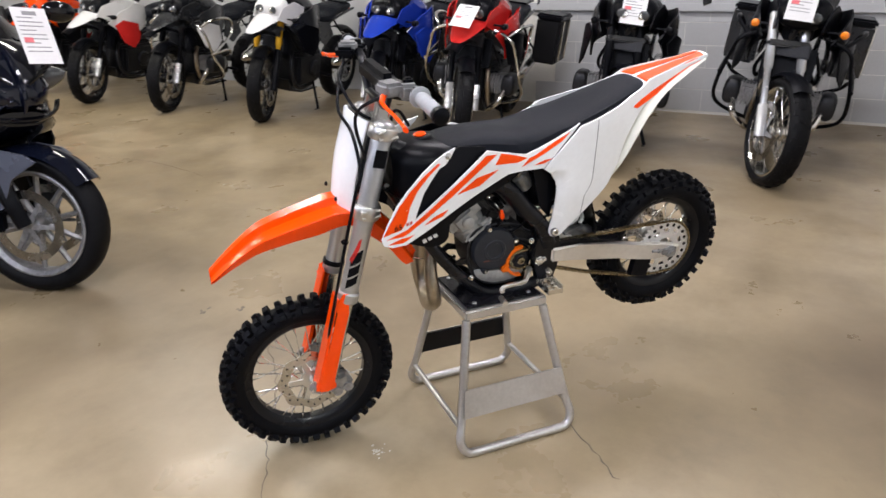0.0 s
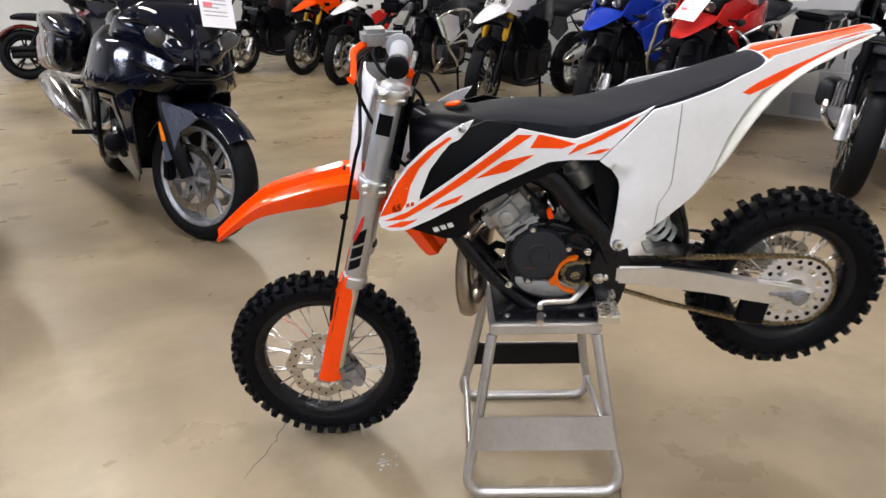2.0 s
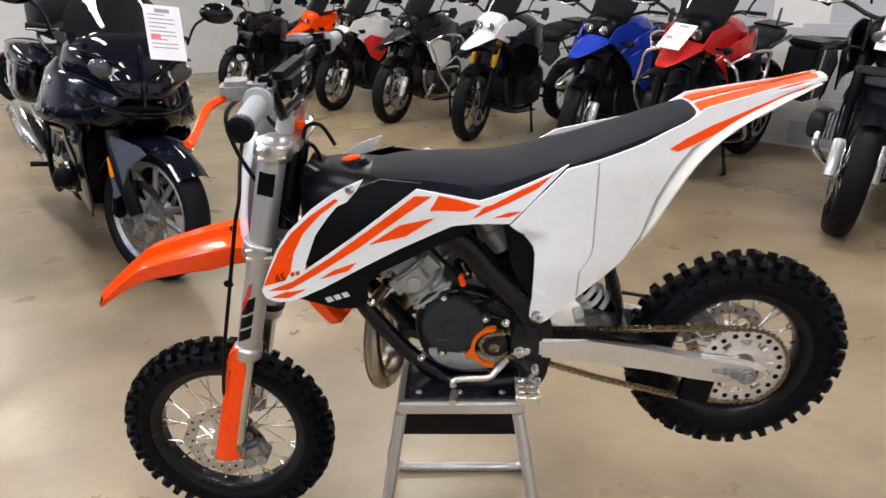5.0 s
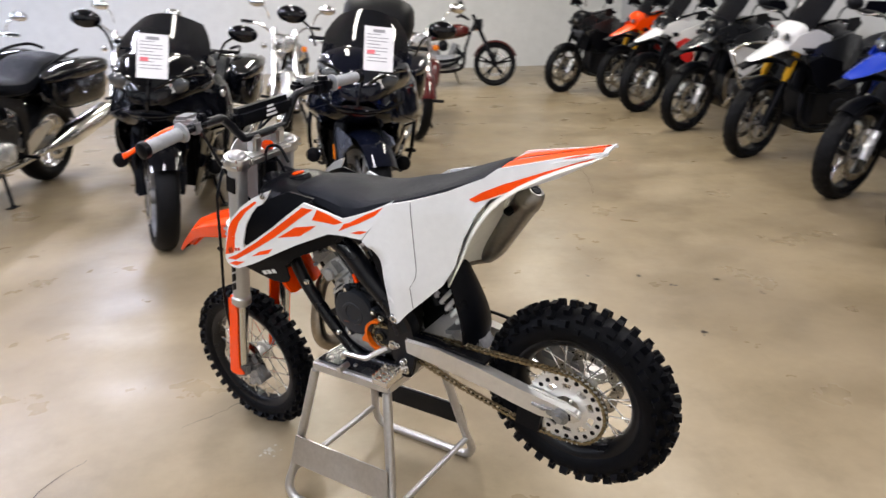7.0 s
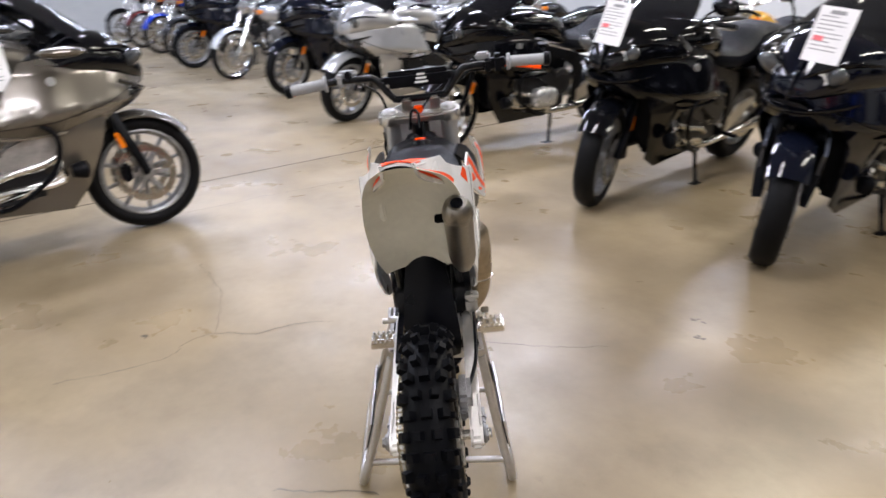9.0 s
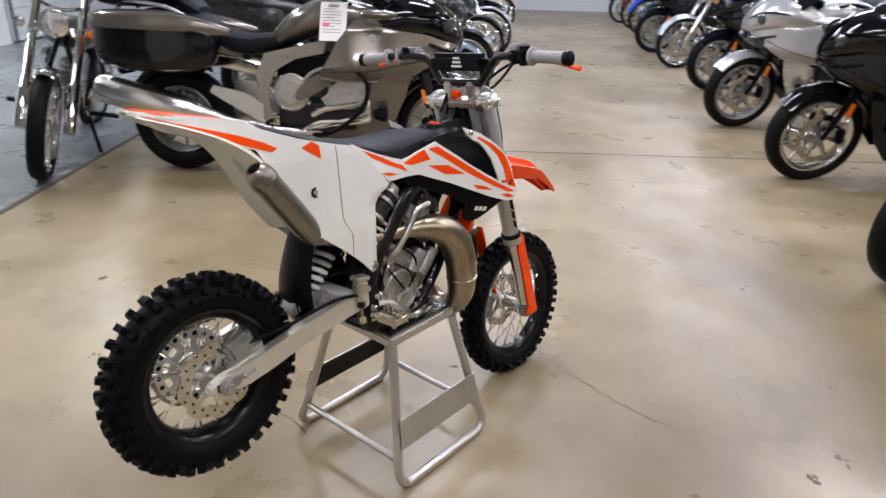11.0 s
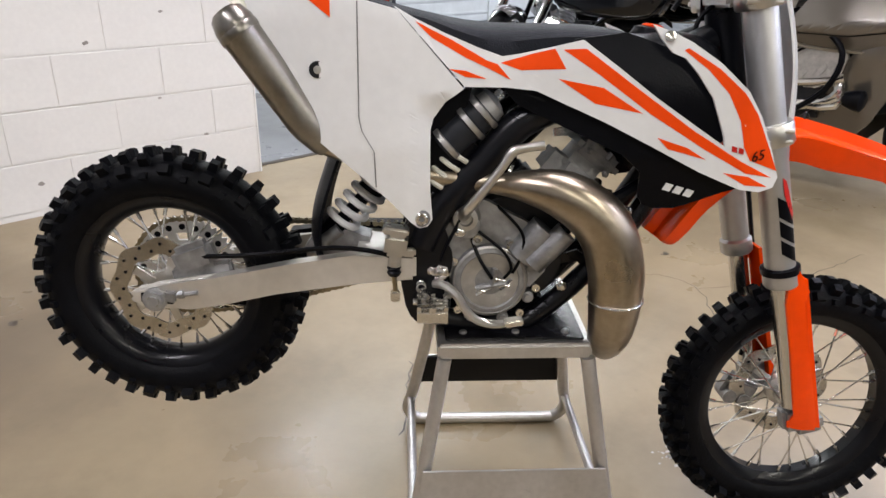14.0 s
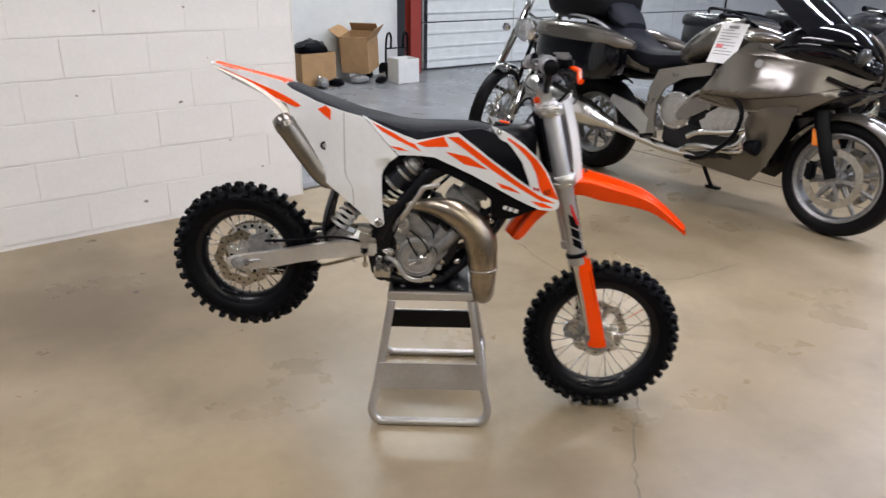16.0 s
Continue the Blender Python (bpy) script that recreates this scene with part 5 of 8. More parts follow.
for s in (1, -1):
    sh = part("shroud", sheet(B(), SHROUD, shroud_y, 0.005, 5, 1, s, 0.018), WHITE, bike, "white side shroud with orange stickers")
    for o in STICK:
        part("sticker", sheet(B(), o, lambda x, z: shroud_y(x, z) + 0.0007, 0.0006, 5, 1, s, 0.016), STICKER, sh, "orange sticker")
    part("shroud_bolt", lathe(B(), [(0.008, 0), (0.008, 0.003), (0.004, 0.004)], (0.285, s * (shroud_y(0.285, 0.908) + 0.001), 0.908), (0, s, 0.2), 12), STEEL, sh)
    lo = part("lower_shroud", sheet(B(), [(0.43, 0.697), (0.345, 0.722), (0.274, 0.757), (0.20, 0.79), (0.10, 0.835), (0.05, 0.837), (0.08, 0.805), (0.16, 0.77), (0.24, 0.735), (0.268, 0.71), (0.270, 0.672), (0.278, 0.659), (0.295, 0.653), (0.325, 0.655), (0.355, 0.668), (0.39, 0.685)], lambda x, z: shroud_y(x, z) - 0.014 - 0.18 * max(0, 0.73 - z), 0.005, 3, 1, s), BLACKP, bike, "black lower shroud")
    yy = lambda x, z: shroud_y(x, z) - 0.012 - 0.18 * max(0, 0.73 - z)
    for k in range(3):
        x0 = 0.345 - 0.0155 * k
        part("decal", sheet(B(), [(x0, 0.674 + 0.004 * k), (x0 - 0.011, 0.677 + 0.004 * k), (x0 - 0.006, 0.688 + 0.004 * k), (x0 + 0.005, 0.685 + 0.004 * k)], yy, 0.001, 0, 1, s), WHITE, lo, "pale maker's mark")
    number(sh, "65", 0.021, (0.424, s * (shroud_y(0.424, 0.744) + 0.003), 0.744), s, 14)
    for k in range(2):
        x0 = 0.402 - 0.0095 * k
        part("decal", sheet(B(), [(x0, 0.747 + 0.002 * k), (x0 - 0.007, 0.749 + 0.002 * k), (x0 - 0.007, 0.757 + 0.002 * k), (x0, 0.755 + 0.002 * k)], lambda x, z: shroud_y(x, z) + 0.0015, 0.0008, 0, 1, s), REDP, sh, "small red model mark")
    edge = {(-0.30, 0.93): (-0.316, 0.93), (-0.268, 0.87): (-0.290, 0.87), (-0.245, 0.80): (-0.262, 0.80), (-0.215, 0.752): (-0.224, 0.752)} if s < 0 else {}
    pn = part("side_panel", sheet(B(), [edge.get(p, p) for p in PANEL], panel_y, 0.005, 5, 1, s, 0.02), WHITE, bike, "plain white rear side panel")
    for o in TAILSTICK:
        part("sticker", sheet(B(), o, lambda x, z: panel_y(x, z) + 0.0018, 0.0012, 5, 1, s, 0.016), STICKER, pn, "orange sticker")
    if s < 0:
        part("sticker", sheet(B(), [(-0.235, 0.955), (-0.195, 0.925), (-0.195, 0.955), (-0.21, 0.966)], lambda x, z: panel_y(x, z) + 0.0012, 0.0008, 1, 1, s), STICKER, pn, "orange sticker")
        part("panel_hole", lathe(B(), [(0.0125, 0), (0.0125, 0.001), (0.0118, 0.0014), (0.0115, 0.0006), (0.002, 0.0006)], (-0.216, -panel_y(-0.216, 0.852), 0.852), (0, -1, 0), 18), DARKCAST, pn, "round dark recess")
        part("hole_screw", lathe(B(), [(0.006, 0), (0.006, 0.001), (0.003, 0.0015)], (-0.216, -panel_y(-0.216, 0.852) - 0.0004, 0.852), (0, -1, 0), 12), COVERM, pn)
    part("bolt_washer", lathe(B(), [(0.0135, -0.003), (0.0135, 0.002), (0.011, 0.003)], (-0.062, s * panel_y(-0.062, 0.628), 0.628), (0, s, 0), 16), GAPM, pn)
    part("panel_bolt", lathe(B(), [(0.0105, -0.002), (0.0105, 0.004), (0.008, 0.006), (0.0045, 0.006), (0.0045, 0.002)], (-0.062, s * panel_y(-0.062, 0.628), 0.628), (0, s, 0), 16), STEEL, pn)
    seam = [(-0.155, 0.948), (-0.155, 0.785), (-0.151, 0.765), (-0.133, 0.735), (-0.131, 0.68), (-0.1327, 0.68), (-0.1347, 0.736), (-0.1528, 0.766), (-0.1568, 0.786), (-0.1568, 0.948)]
    part("seam", sheet(B(), seam, lambda x, z: panel_y(x, z) + 0.0006, 0.001, 4, 1, s, 0.02), GAPM, pn, "panel joint")

# tail top and inner fender
rings = []
for x, z, w in curve([(-0.30, 0.992, 0.078), (-0.345, 1.020, 0.069), (-0.45, 1.046, 0.0445), (-0.53, 1.065, 0.033), (-0.563, 1.073, 0.028)], 3):
    top = [(x, u * w, z + 0.006 * (1 - u * u)) for u in np.linspace(-1, 1, 9)]
    rings.append(top + [(a, b, c - 0.004) for a, b, c in top[::-1]])
tail = part("rear_fender", loft(B(), rings), WHITE, bike, "white pointed rear fender")
for s in (1, -1):
    rings = []
    for x, z, w in curve([(-0.340, 1.018, 0.069), (-0.36, 1.0255, 0.0655), (-0.45, 1.0475, 0.0445), (-0.51, 1.0617, 0.036), (-0.55, 1.0712, 0.0295)], 3):
        top = [(x, s * u * w, z + 0.006 * (1 - u * u) + 0.002) for u in np.linspace(0.14, 0.92, 7)]
        rings.append(top + [(a_, b_, c_ - 0.0015) for a_, b_, c_ in top[::-1]])
    part("sticker", loft(B(), rings), STICKER, tail, "orange sticker on the tail top")
rings = []
for x, z, w in curve([(-0.555, 1.064, 0.034), (-0.47, 1.03, 0.062), (-0.40, 0.995, 0.082), (-0.345, 0.95, 0.098), (-0.30, 0.885, 0.108), (-0.268, 0.82, 0.106), (-0.235, 0.765, 0.096), (-0.215, 0.735, 0.085)], 3):
    top = [(x + 0.035 * (1 - u * u) * min(1, (1.064 - z) / 0.1), u * w, z + 0.004 * (1 - u * u)) for u in np.linspace(-1, 1, 9)]
    rings.append(top + [(a + 0.004, b, c) for a, b, c in top[::-1]])
inner = part("inner_fender", loft(B(), rings), GREY_WHITE, bike, "unpainted off-white inner rear fender")
for s in (1, -1):
    box(b := B(), (-0.30, s * 0.066, 0.93), (0.014, 0.014, 0.09), (0, -22, 0), 0.004)
    part("rib", b, GREY_WHITE, inner)
rings = []
for x, z, w in curve([(-0.195, 0.765, 0.042), (-0.222, 0.70, 0.052), (-0.247, 0.62, 0.062), (-0.25, 0.56, 0.066), (-0.235, 0.51, 0.06)], 4):
    rings.append([(x + 0.02 * u * u, u * w, z) for u in np.linspace(-1, 1, 7)] + [(x + 0.02 * u * u + 0.005, u * w, z) for u in np.linspace(1, -1, 7)])
part("mud_flap", loft(B(), rings), BLACKP, bike, "black rubber mud flap")

# swingarm
SW = [(-0.07, 0.562), (-0.174, 0.560), (-0.27, 0.545), (-0.40, 0.519), (-0.455, 0.505), (-0.50, 0.503), (-0.530, 0.498), (-0.540, 0.485), (-0.530, 0.470), (-0.50, 0.463), (-0.44, 0.464), (-0.38, 0.474), (-0.30, 0.492), (-0.19, 0.508), (-0.07, 0.518)]
sw = B()
for s in (1, -1):
    t = plate(B(), SW, s * 0.082, 0.026)
    bmesh.ops.bevel(t, geom=list(t.edges), offset=0.006, segments=2, affect="EDGES", clamp_overlap=True)
    me = bpy.data.meshes.new("tmp")
    t.to_mesh(me)
    t.free()
    sw.from_mesh(me)
box(sw, (-0.13, 0, 0.54), (0.10, 0.15, 0.04), (0, 4, 0), 0.01)
swing = part("swingarm", sw, SWINGM, bike, "satin silver swingarm")
for s in (1, -1):
    part("axle_slot", box(B(), (-0.492, s * 0.0955, 0.484), (0.052, 0.003, 0.017), (0, 4, 0), 0.001), BLACKP, swing, "dark axle slot")
    box(b := B(), (-0.470, s * 0.098, 0.488), (0.020, 0.008, 0.020), (0, 6, 0), 0.003)
    lathe(b, [(0.016, 0), (0.016, 0.006), (0.010, 0.006), (0.010, 0.012), (0.005, 0.012)], (RAX[0], s * 0.10, RAX[2]), (0, s, 0), 6)
    lathe(b, [(0.020, -0.004), (0.020, 0.001), (0.018, 0.002)], (RAX[0], s * 0.10, RAX[2]), (0, s, 0), 20)
    rod(b, (-0.46, s * 0.098, 0.49), (-0.425, s * 0.098, 0.495), 0.004, 8)
    lathe(b, [(0.007, 0), (0.007, 0.008)], (-0.448, s * 0.098, 0.492), (-1, 0, -0.1), 6)
    part("chain_adjuster", b, CAST, swing)
part("chain_slider", plate(B(), [(-0.05, 0.572), (-0.16, 0.573), (-0.30, 0.556), (-0.30, 0.549), (-0.16, 0.562), (-0.05, 0.556)], 0.072, 0.03), BLACKP, swing, "black chain slider")
part("chain_guide", plate(B(), [(-0.38, 0.47), (-0.44, 0.46), (-0.43, 0.40), (-0.37, 0.41)], 0.07, 0.022), BLACKP, swing, "black chain guide")
cal = box(B(), (-0.435, -0.062, 0.545), (0.07, 0.035, 0.05), (0, -20, 0), 0.01)
box(cal, (-0.425, -0.06, 0.52), (0.10, 0.016, 0.025), (0, -10, 0), 0.004)
part("brake_caliper", cal, CAST, swing)
part("brake_hose", tube(B(), [(-0.42, -0.075, 0.55), (-0.33, -0.095, 0.56), (-0.2, -0.10, 0.575), (-0.12, -0.10, 0.565), (-0.10, -0.10, 0.55)], 0.0045, 6, 4), BLACKP, swing)
cal = box(B(), (0.572, 0.062, 0.235), (0.07, 0.035, 0.055), (0, 25, 0), 0.01)
box(cal, (0.60, 0.06, 0.265), (0.06, 0.016, 0.03), (0, 40, 0), 0.004)
rod(cal, (0.55, 0.085, 0.225), (0.55, 0.04, 0.225), 0.014, 12)
rod(cal, (0.58, 0.085, 0.215), (0.58, 0.04, 0.215), 0.014, 12)
part("brake_caliper", cal, CAST, bike, "cast alloy front brake caliper")

# chain of links
path = [(0.022, 0.560), (-0.10, 0.569), (-0.26, 0.572), (-0.40, 0.575), (-0.49, 0.575)]
path += [(RAX[0] + 0.092 * math.cos(math.radians(a)), RAX[2] + 0.092 * math.sin(math.radians(a))) for a in range(100, 255, 12)]
path += [(-0.47, 0.395), (-0.368, 0.406), (-0.20, 0.450), (-0.088, 0.487), (0.0, 0.506)]
path += [(0.022 + 0.030 * math.cos(math.radians(a)), 0.532 + 0.030 * math.sin(math.radians(a))) for a in (-90, -50, 0, 50)]
line = [np.array((x, 0.0, z)) for x, z in path] + [np.array((path[0][0], 0.0, path[0][1]))]
acc = np.r_[0, np.cumsum([np.linalg.norm(b - a) for a, b in zip(line, line[1:])])]
def link_mesh(dy, h):
    b = B()
    for sd_ in (1, -1):
        o = [(0.0062 + 0.0046 * math.cos(t), 0.0046 * math.sin(t)) for t in np.linspace(-1.7, 1.7, 7)] + [(0.0, h)] + [(-0.0062 - 0.0046 * math.cos(t), 0.0046 * math.sin(t)) for t in np.linspace(1.7, -1.7, 7)] + [(0.0, -h)]
        plate(b, o, sd_ * dy, 0.0016)
    for x in (-0.0062, 0.0062):
        rod(b, (x, -dy - 0.0016, 0), (x, dy + 0.0016, 0), 0.0026, 6)
    me = bpy.data.meshes.new("chain_link")
    bmesh.ops.recalc_face_normals(b, faces=b.faces)
    b.to_mesh(me)
    b.free()
    me.materials.append(GOLD)
    return me


links = [link_mesh(0.0046, 0.0030), link_mesh(0.0066, 0.0026)]
chain = part("chain", rod(B(), (-0.2, 0.0625, 0.5715), (-0.19, 0.0625, 0.5717), 0.003, 6), GOLD, bike, "gold roller chain")
step, k, sx = acc[-1] / (2 * round(acc[-1] / 0.025)), 0, 0.0
while sx < acc[-1] - step / 2:
    px, pz, qx, qz = (np.interp(sx + d, acc, [p[j] for p in line]) for d in (-step / 2, step / 2) for j in (0, 2))
    lk = new("chain_link", links[k % 2])
    lk.parent = chain
    lk.matrix_basis = pose((px + qx) / 2, 0.0635, (pz + qz) / 2, 0, -math.degrees(math.atan2(qz - pz, qx - px)), 0)
    sx += step
    k += 1

# shock
sd = Vector((0.175, 0, 0.19)).normalized()
s0 = Vector((-0.235, -0.01, 0.556))
sk = lathe(B(), [(0.017, 0.0), (0.02, 0.01), (0.02, 0.05), (0.012, 0.055), (0.012, 0.11), (0.022, 0.115), (0.022, 0.26), (0.03, 0.262), (0.03, 0.30), (0.018, 0.31), (0.018, 0.33)], s0, sd, 18)
shock = part("shock_absorber", sk, BLACKP, bike, "black shock absorber with white spring")
coil = []
side1 = Vector((0, 1, 0))
side2 = sd.cross(side1)
for k in range(0, 5 * 14 + 1):
    t = k / 14 * math.tau
    p = s0 + sd * (0.048 + 0.105 * k / 70) + (side1 * math.cos(t) + side2 * math.sin(t)) * 0.0265
    coil.append(tuple(p))
part("spring", tube(B(), coil, 0.0062, 8, 1), WHITE, shock, "white coil spring")
b = B()
lathe(b, [(0.026, 0), (0.028, 0.01), (0.028, 0.05), (0.031, 0.052), (0.031, 0.062), (0.028, 0.064), (0.028, 0.085), (0.022, 0.095)], (-0.03, -0.078, 0.735), (0.55, 0, 0.5), 20)
res = part("reservoir", b, COVERD, shock, "dark shock reservoir with alloy rings")
for h in (0.004, 0.052, 0.078):
    part("ring", lathe(B(), [(0.029, 0), (0.0325, 0.001), (0.0325, 0.009), (0.029, 0.010)], Vector((-0.03, -0.078, 0.735)) + Vector((0.55, 0, 0.5)).normalized() * h, (0.55, 0, 0.5), 20), COVERM, res)
part("reservoir_cap", lathe(B(), [(0.026, 0.09), (0.024, 0.104), (0.012, 0.110), (0.002, 0.110)], (-0.03, -0.078, 0.735), (0.55, 0, 0.5), 18), CYLM, res)
coil = []
for k in range(0, 41):
    t = k / 10 * math.tau
    p = Vector((-0.05, -0.072, 0.675)) + sd * (0.075 * k / 40) + (side1 * math.cos(t) + side2 * math.sin(t)) * 0.024
    coil.append(tuple(p))
part("upper_spring", tube(B(), coil, 0.0042, 8, 1), GREY_WHITE, shock, "pale coil spring")
lathe(b := B(), [(0.02, 0), (0.02, 0.1)], (-0.052, -0.072, 0.672), sd, 14)
part("shaft", b, BLACKP, shock)
lnk = plate(B(), [(-0.265, 0.545), (-0.245, 0.575), (-0.20, 0.585), (-0.15, 0.57), (-0.15, 0.545), (-0.22, 0.535)], 0.0, 0.05)
for y in (0.027, -0.03):
    lathe(lnk, [(0.012, 0), (0.012, 0.004), (0.007, 0.005), (0.006, 0.009)], (-0.235, y, 0.558), (0, 1 if y > 0 else -1, 0), 10)
    rod(lnk, (-0.235, y, 0.558), (-0.20, y, 0.585), 0.011, 10)
part("linkage", lnk, CAST, bike, "cast alloy shock mount")

# foot controls
for s, zp in ((1, 0.470), (-1, 0.486)):
    pg = B()
    y0, y1 = 0.112, 0.176
    for dx in (-0.02, 0.022):
        box(pg, (-0.045 + dx, s * (y0 + y1) / 2, zp), (0.006, y1 - y0, 0.020), (0, 0, 0), 0.0015)
        for k in range(5):
            box(pg, (-0.045 + dx, s * (y0 + 0.007 + k * 0.0125), zp + 0.012), (0.006, 0.007, 0.010))
    for k in range(4):
        box(pg, (-0.044, s * (y0 + 0.004 + k * 0.0185), zp), (0.046, 0.007, 0.018), (0, 0, 0), 0.0015)
        box(pg, (-0.044, s * (y0 + 0.004 + k * 0.0185), zp + 0.012), (0.010, 0.006, 0.008))
    rod(pg, (-0.06, s * 0.085, zp), (-0.045, s * 0.118, zp + 0.002), 0.013, 10)
    rod(pg, (-0.075, s * 0.098, zp - 0.004), (-0.02, s * 0.098, zp - 0.004), 0.006, 8)
    part("foot_peg", pg, STEEL, bike, "toothed steel foot peg")
    part("peg_spring", tube(B(), [(-0.062 + 0.007 * math.cos(u), s * (0.088 + 0.003 * u / 3), zp + 0.022 + 0.007 * math.sin(u)) for u in np.linspace(0, 18, 40)], 0.0017, 5, 1), STEEL, bike)
part("shift_lever", tube(B(), [(-0.002, 0.085, 0.508, 0.009), (0.02, 0.115, 0.50, 0.008), (0.038, 0.128, 0.492, 0.007), (0.10, 0.132, 0.490, 0.007), (0.106, 0.136, 0.475, 0.007)], 0.008, 8, 4), ALLOY, bike, "alloy gear lever")
part("shift_tip", rod(B(), (0.104, 0.125, 0.452), (0.107, 0.160, 0.452), 0.0085, 12), ALLOY, bike)
part("brake_pedal", tube(B(), [(-0.04, -0.092, 0.512, 0.007), (-0.022, -0.108, 0.514, 0.0075), (-0.004, -0.116, 0.50, 0.0075), (0.010, -0.119, 0.478, 0.007), (0.03, -0.12, 0.459, 0.007), (0.06, -0.122, 0.453, 0.007), (0.085, -0.128, 0.460, 0.006)], 0.007, 8, 4), ALLOY, bike, "alloy rear brake pedal")
part("pedal_tip", box(B(), (0.088, -0.132, 0.462), (0.03, 0.022, 0.010), (0, -10, 0), 0.002), STEEL, bike)
mc = box(B(), (-0.103, -0.098, 0.580), (0.036, 0.03, 0.036), (0, 8, 0), 0.006)
box(mc, (-0.103, -0.10, 0.606), (0.042, 0.034, 0.012), (0, 8, 0), 0.003)
rod(mc, (-0.106, -0.098, 0.545), (-0.104, -0.098, 0.575), 0.011, 12)
box(mc, (-0.082, -0.098, 0.568), (0.022, 0.012, 0.014), (0, 0, 0), 0.003)
mco = part("master_cylinder", mc, ALLOY, bike, "rear brake master cylinder")
part("rubber_boot", lathe(B(), [(0.009, 0), (0.012, 0.004), (0.009, 0.008), (0.012, 0.012), (0.009, 0.018)], (-0.106, -0.098, 0.546), (0, 0, -1), 12), BLACKP, mco)
part("push_rod", rod(B(), (-0.106, -0.098, 0.53), (-0.104, -0.098, 0.498), 0.004, 8), GOLD, mco, "brass push rod")
part("clevis", box(B(), (-0.104, -0.098, 0.492), (0.016, 0.014, 0.02), (0, 0, 0), 0.003), STEEL, mco)
for x in (-0.114, -0.092):
    part("cap_screw", lathe(B(), [(0.004, 0), (0.004, 0.003)], (x, -0.10, 0.612), (0, 0, 1), 8), STEEL, mco)

# ---- the stand ----
stand = thing("bike_stand", pose(0.097, 0.011, 0, 0, 0, 1.5), "brushed aluminium work stand under the dirt bike", "stand")
top = B()
box(top, (-0.003, 0, 0.4065), (0.262, 0.256, 0.029), (0, 0, 0), 0.005)
part("platform", top, STANDM, stand)
mt = box(B(), (-0.003, 0, 0.424), (0.235, 0.232, 0.006), (0, 0, 0), 0.002)
mto = part("rubber_mat", mt, MATTE, stand, "black rubber top mat")
for x in (-0.09, 0.0, 0.085):
    for y in (-0.095, 0.095):
        part("rivet", lathe(B(), [(0.007, 0), (0.006, 0.003), (0.002, 0.004)], (x, y, 0.427), (0, 0, 1), 10), STANDM, mto)
for s in (1, -1):
    foot = []
    path = [(0.122, s * 0.122, 0.392), (0.166, s * 0.182, 0.13), (0.181, s * 0.202, 0.062), (0.177, s * 0.209, 0.034), (0.163, s * 0.212, 0.018), (0.138, s * 0.213, 0.0125), (0.0, s * 0.213, 0.0125), (-0.138, s * 0.213, 0.0125), (-0.163, s * 0.212, 0.018), (-0.177, s * 0.209, 0.034), (-0.181, s * 0.202, 0.062), (-0.166, s * 0.182, 0.13), (-0.122, s * 0.122, 0.392)]
    part("leg_frame", tube(B(), path, 0.0125, 12, 4), STANDM, stand, "bent aluminium tube leg")
    sp = loft(B(), [[(-0.158, s * (0.172 + d), 0.205), (0.158, s * (0.172 + d), 0.205), (0.168, s * (0.190 + d), 0.125), (-0.168, s * (0.190 + d), 0.125)] for d in (0.0095, 0.0135)])
    spo = part("side_plate", sp, STANDM, stand, "aluminium side plate")
    # thin dark sheet just inside the side plate
    ln = loft(B(), [[(-0.150, s * (0.1735 + d), 0.200), (0.150, s * (0.1735 + d), 0.200), (0.160, s * (0.1895 + d), 0.128), (-0.160, s * (0.1895 + d), 0.128)] for d in (0.004, 0.0090)])
    part("lining", ln, BOXG, spo, "dark sheet over the inner face")
    part("stamped_mark", loft(B(), [[(0.03 * math.cos(t) * r, s * (0.1947 - 0.018 * 0), 0.163 + 0.011 * math.sin(t) * r) for t in np.linspace(0, math.tau, 20, endpoint=False)] for r in (1.0, 0.9)], cap=False), STANDM, spo)
for x in (0.166, -0.166):
    part("cross_rod", rod(B(), (x * 1.05, -0.193, 0.09), (x * 1.05, 0.193, 0.09), 0.009, 10), STANDM, stand)


# ---- the parked motorcycles: x ahead from the front axle, y to the left ----
def steered(bm, deg):
    if deg:
        bm.transform(Matrix.Translation((-0.12, 0, 0)) @ Matrix.Rotation(radians(deg), 4, "Z") @ Matrix.Translation((0.12, 0, 0)))
    return bm


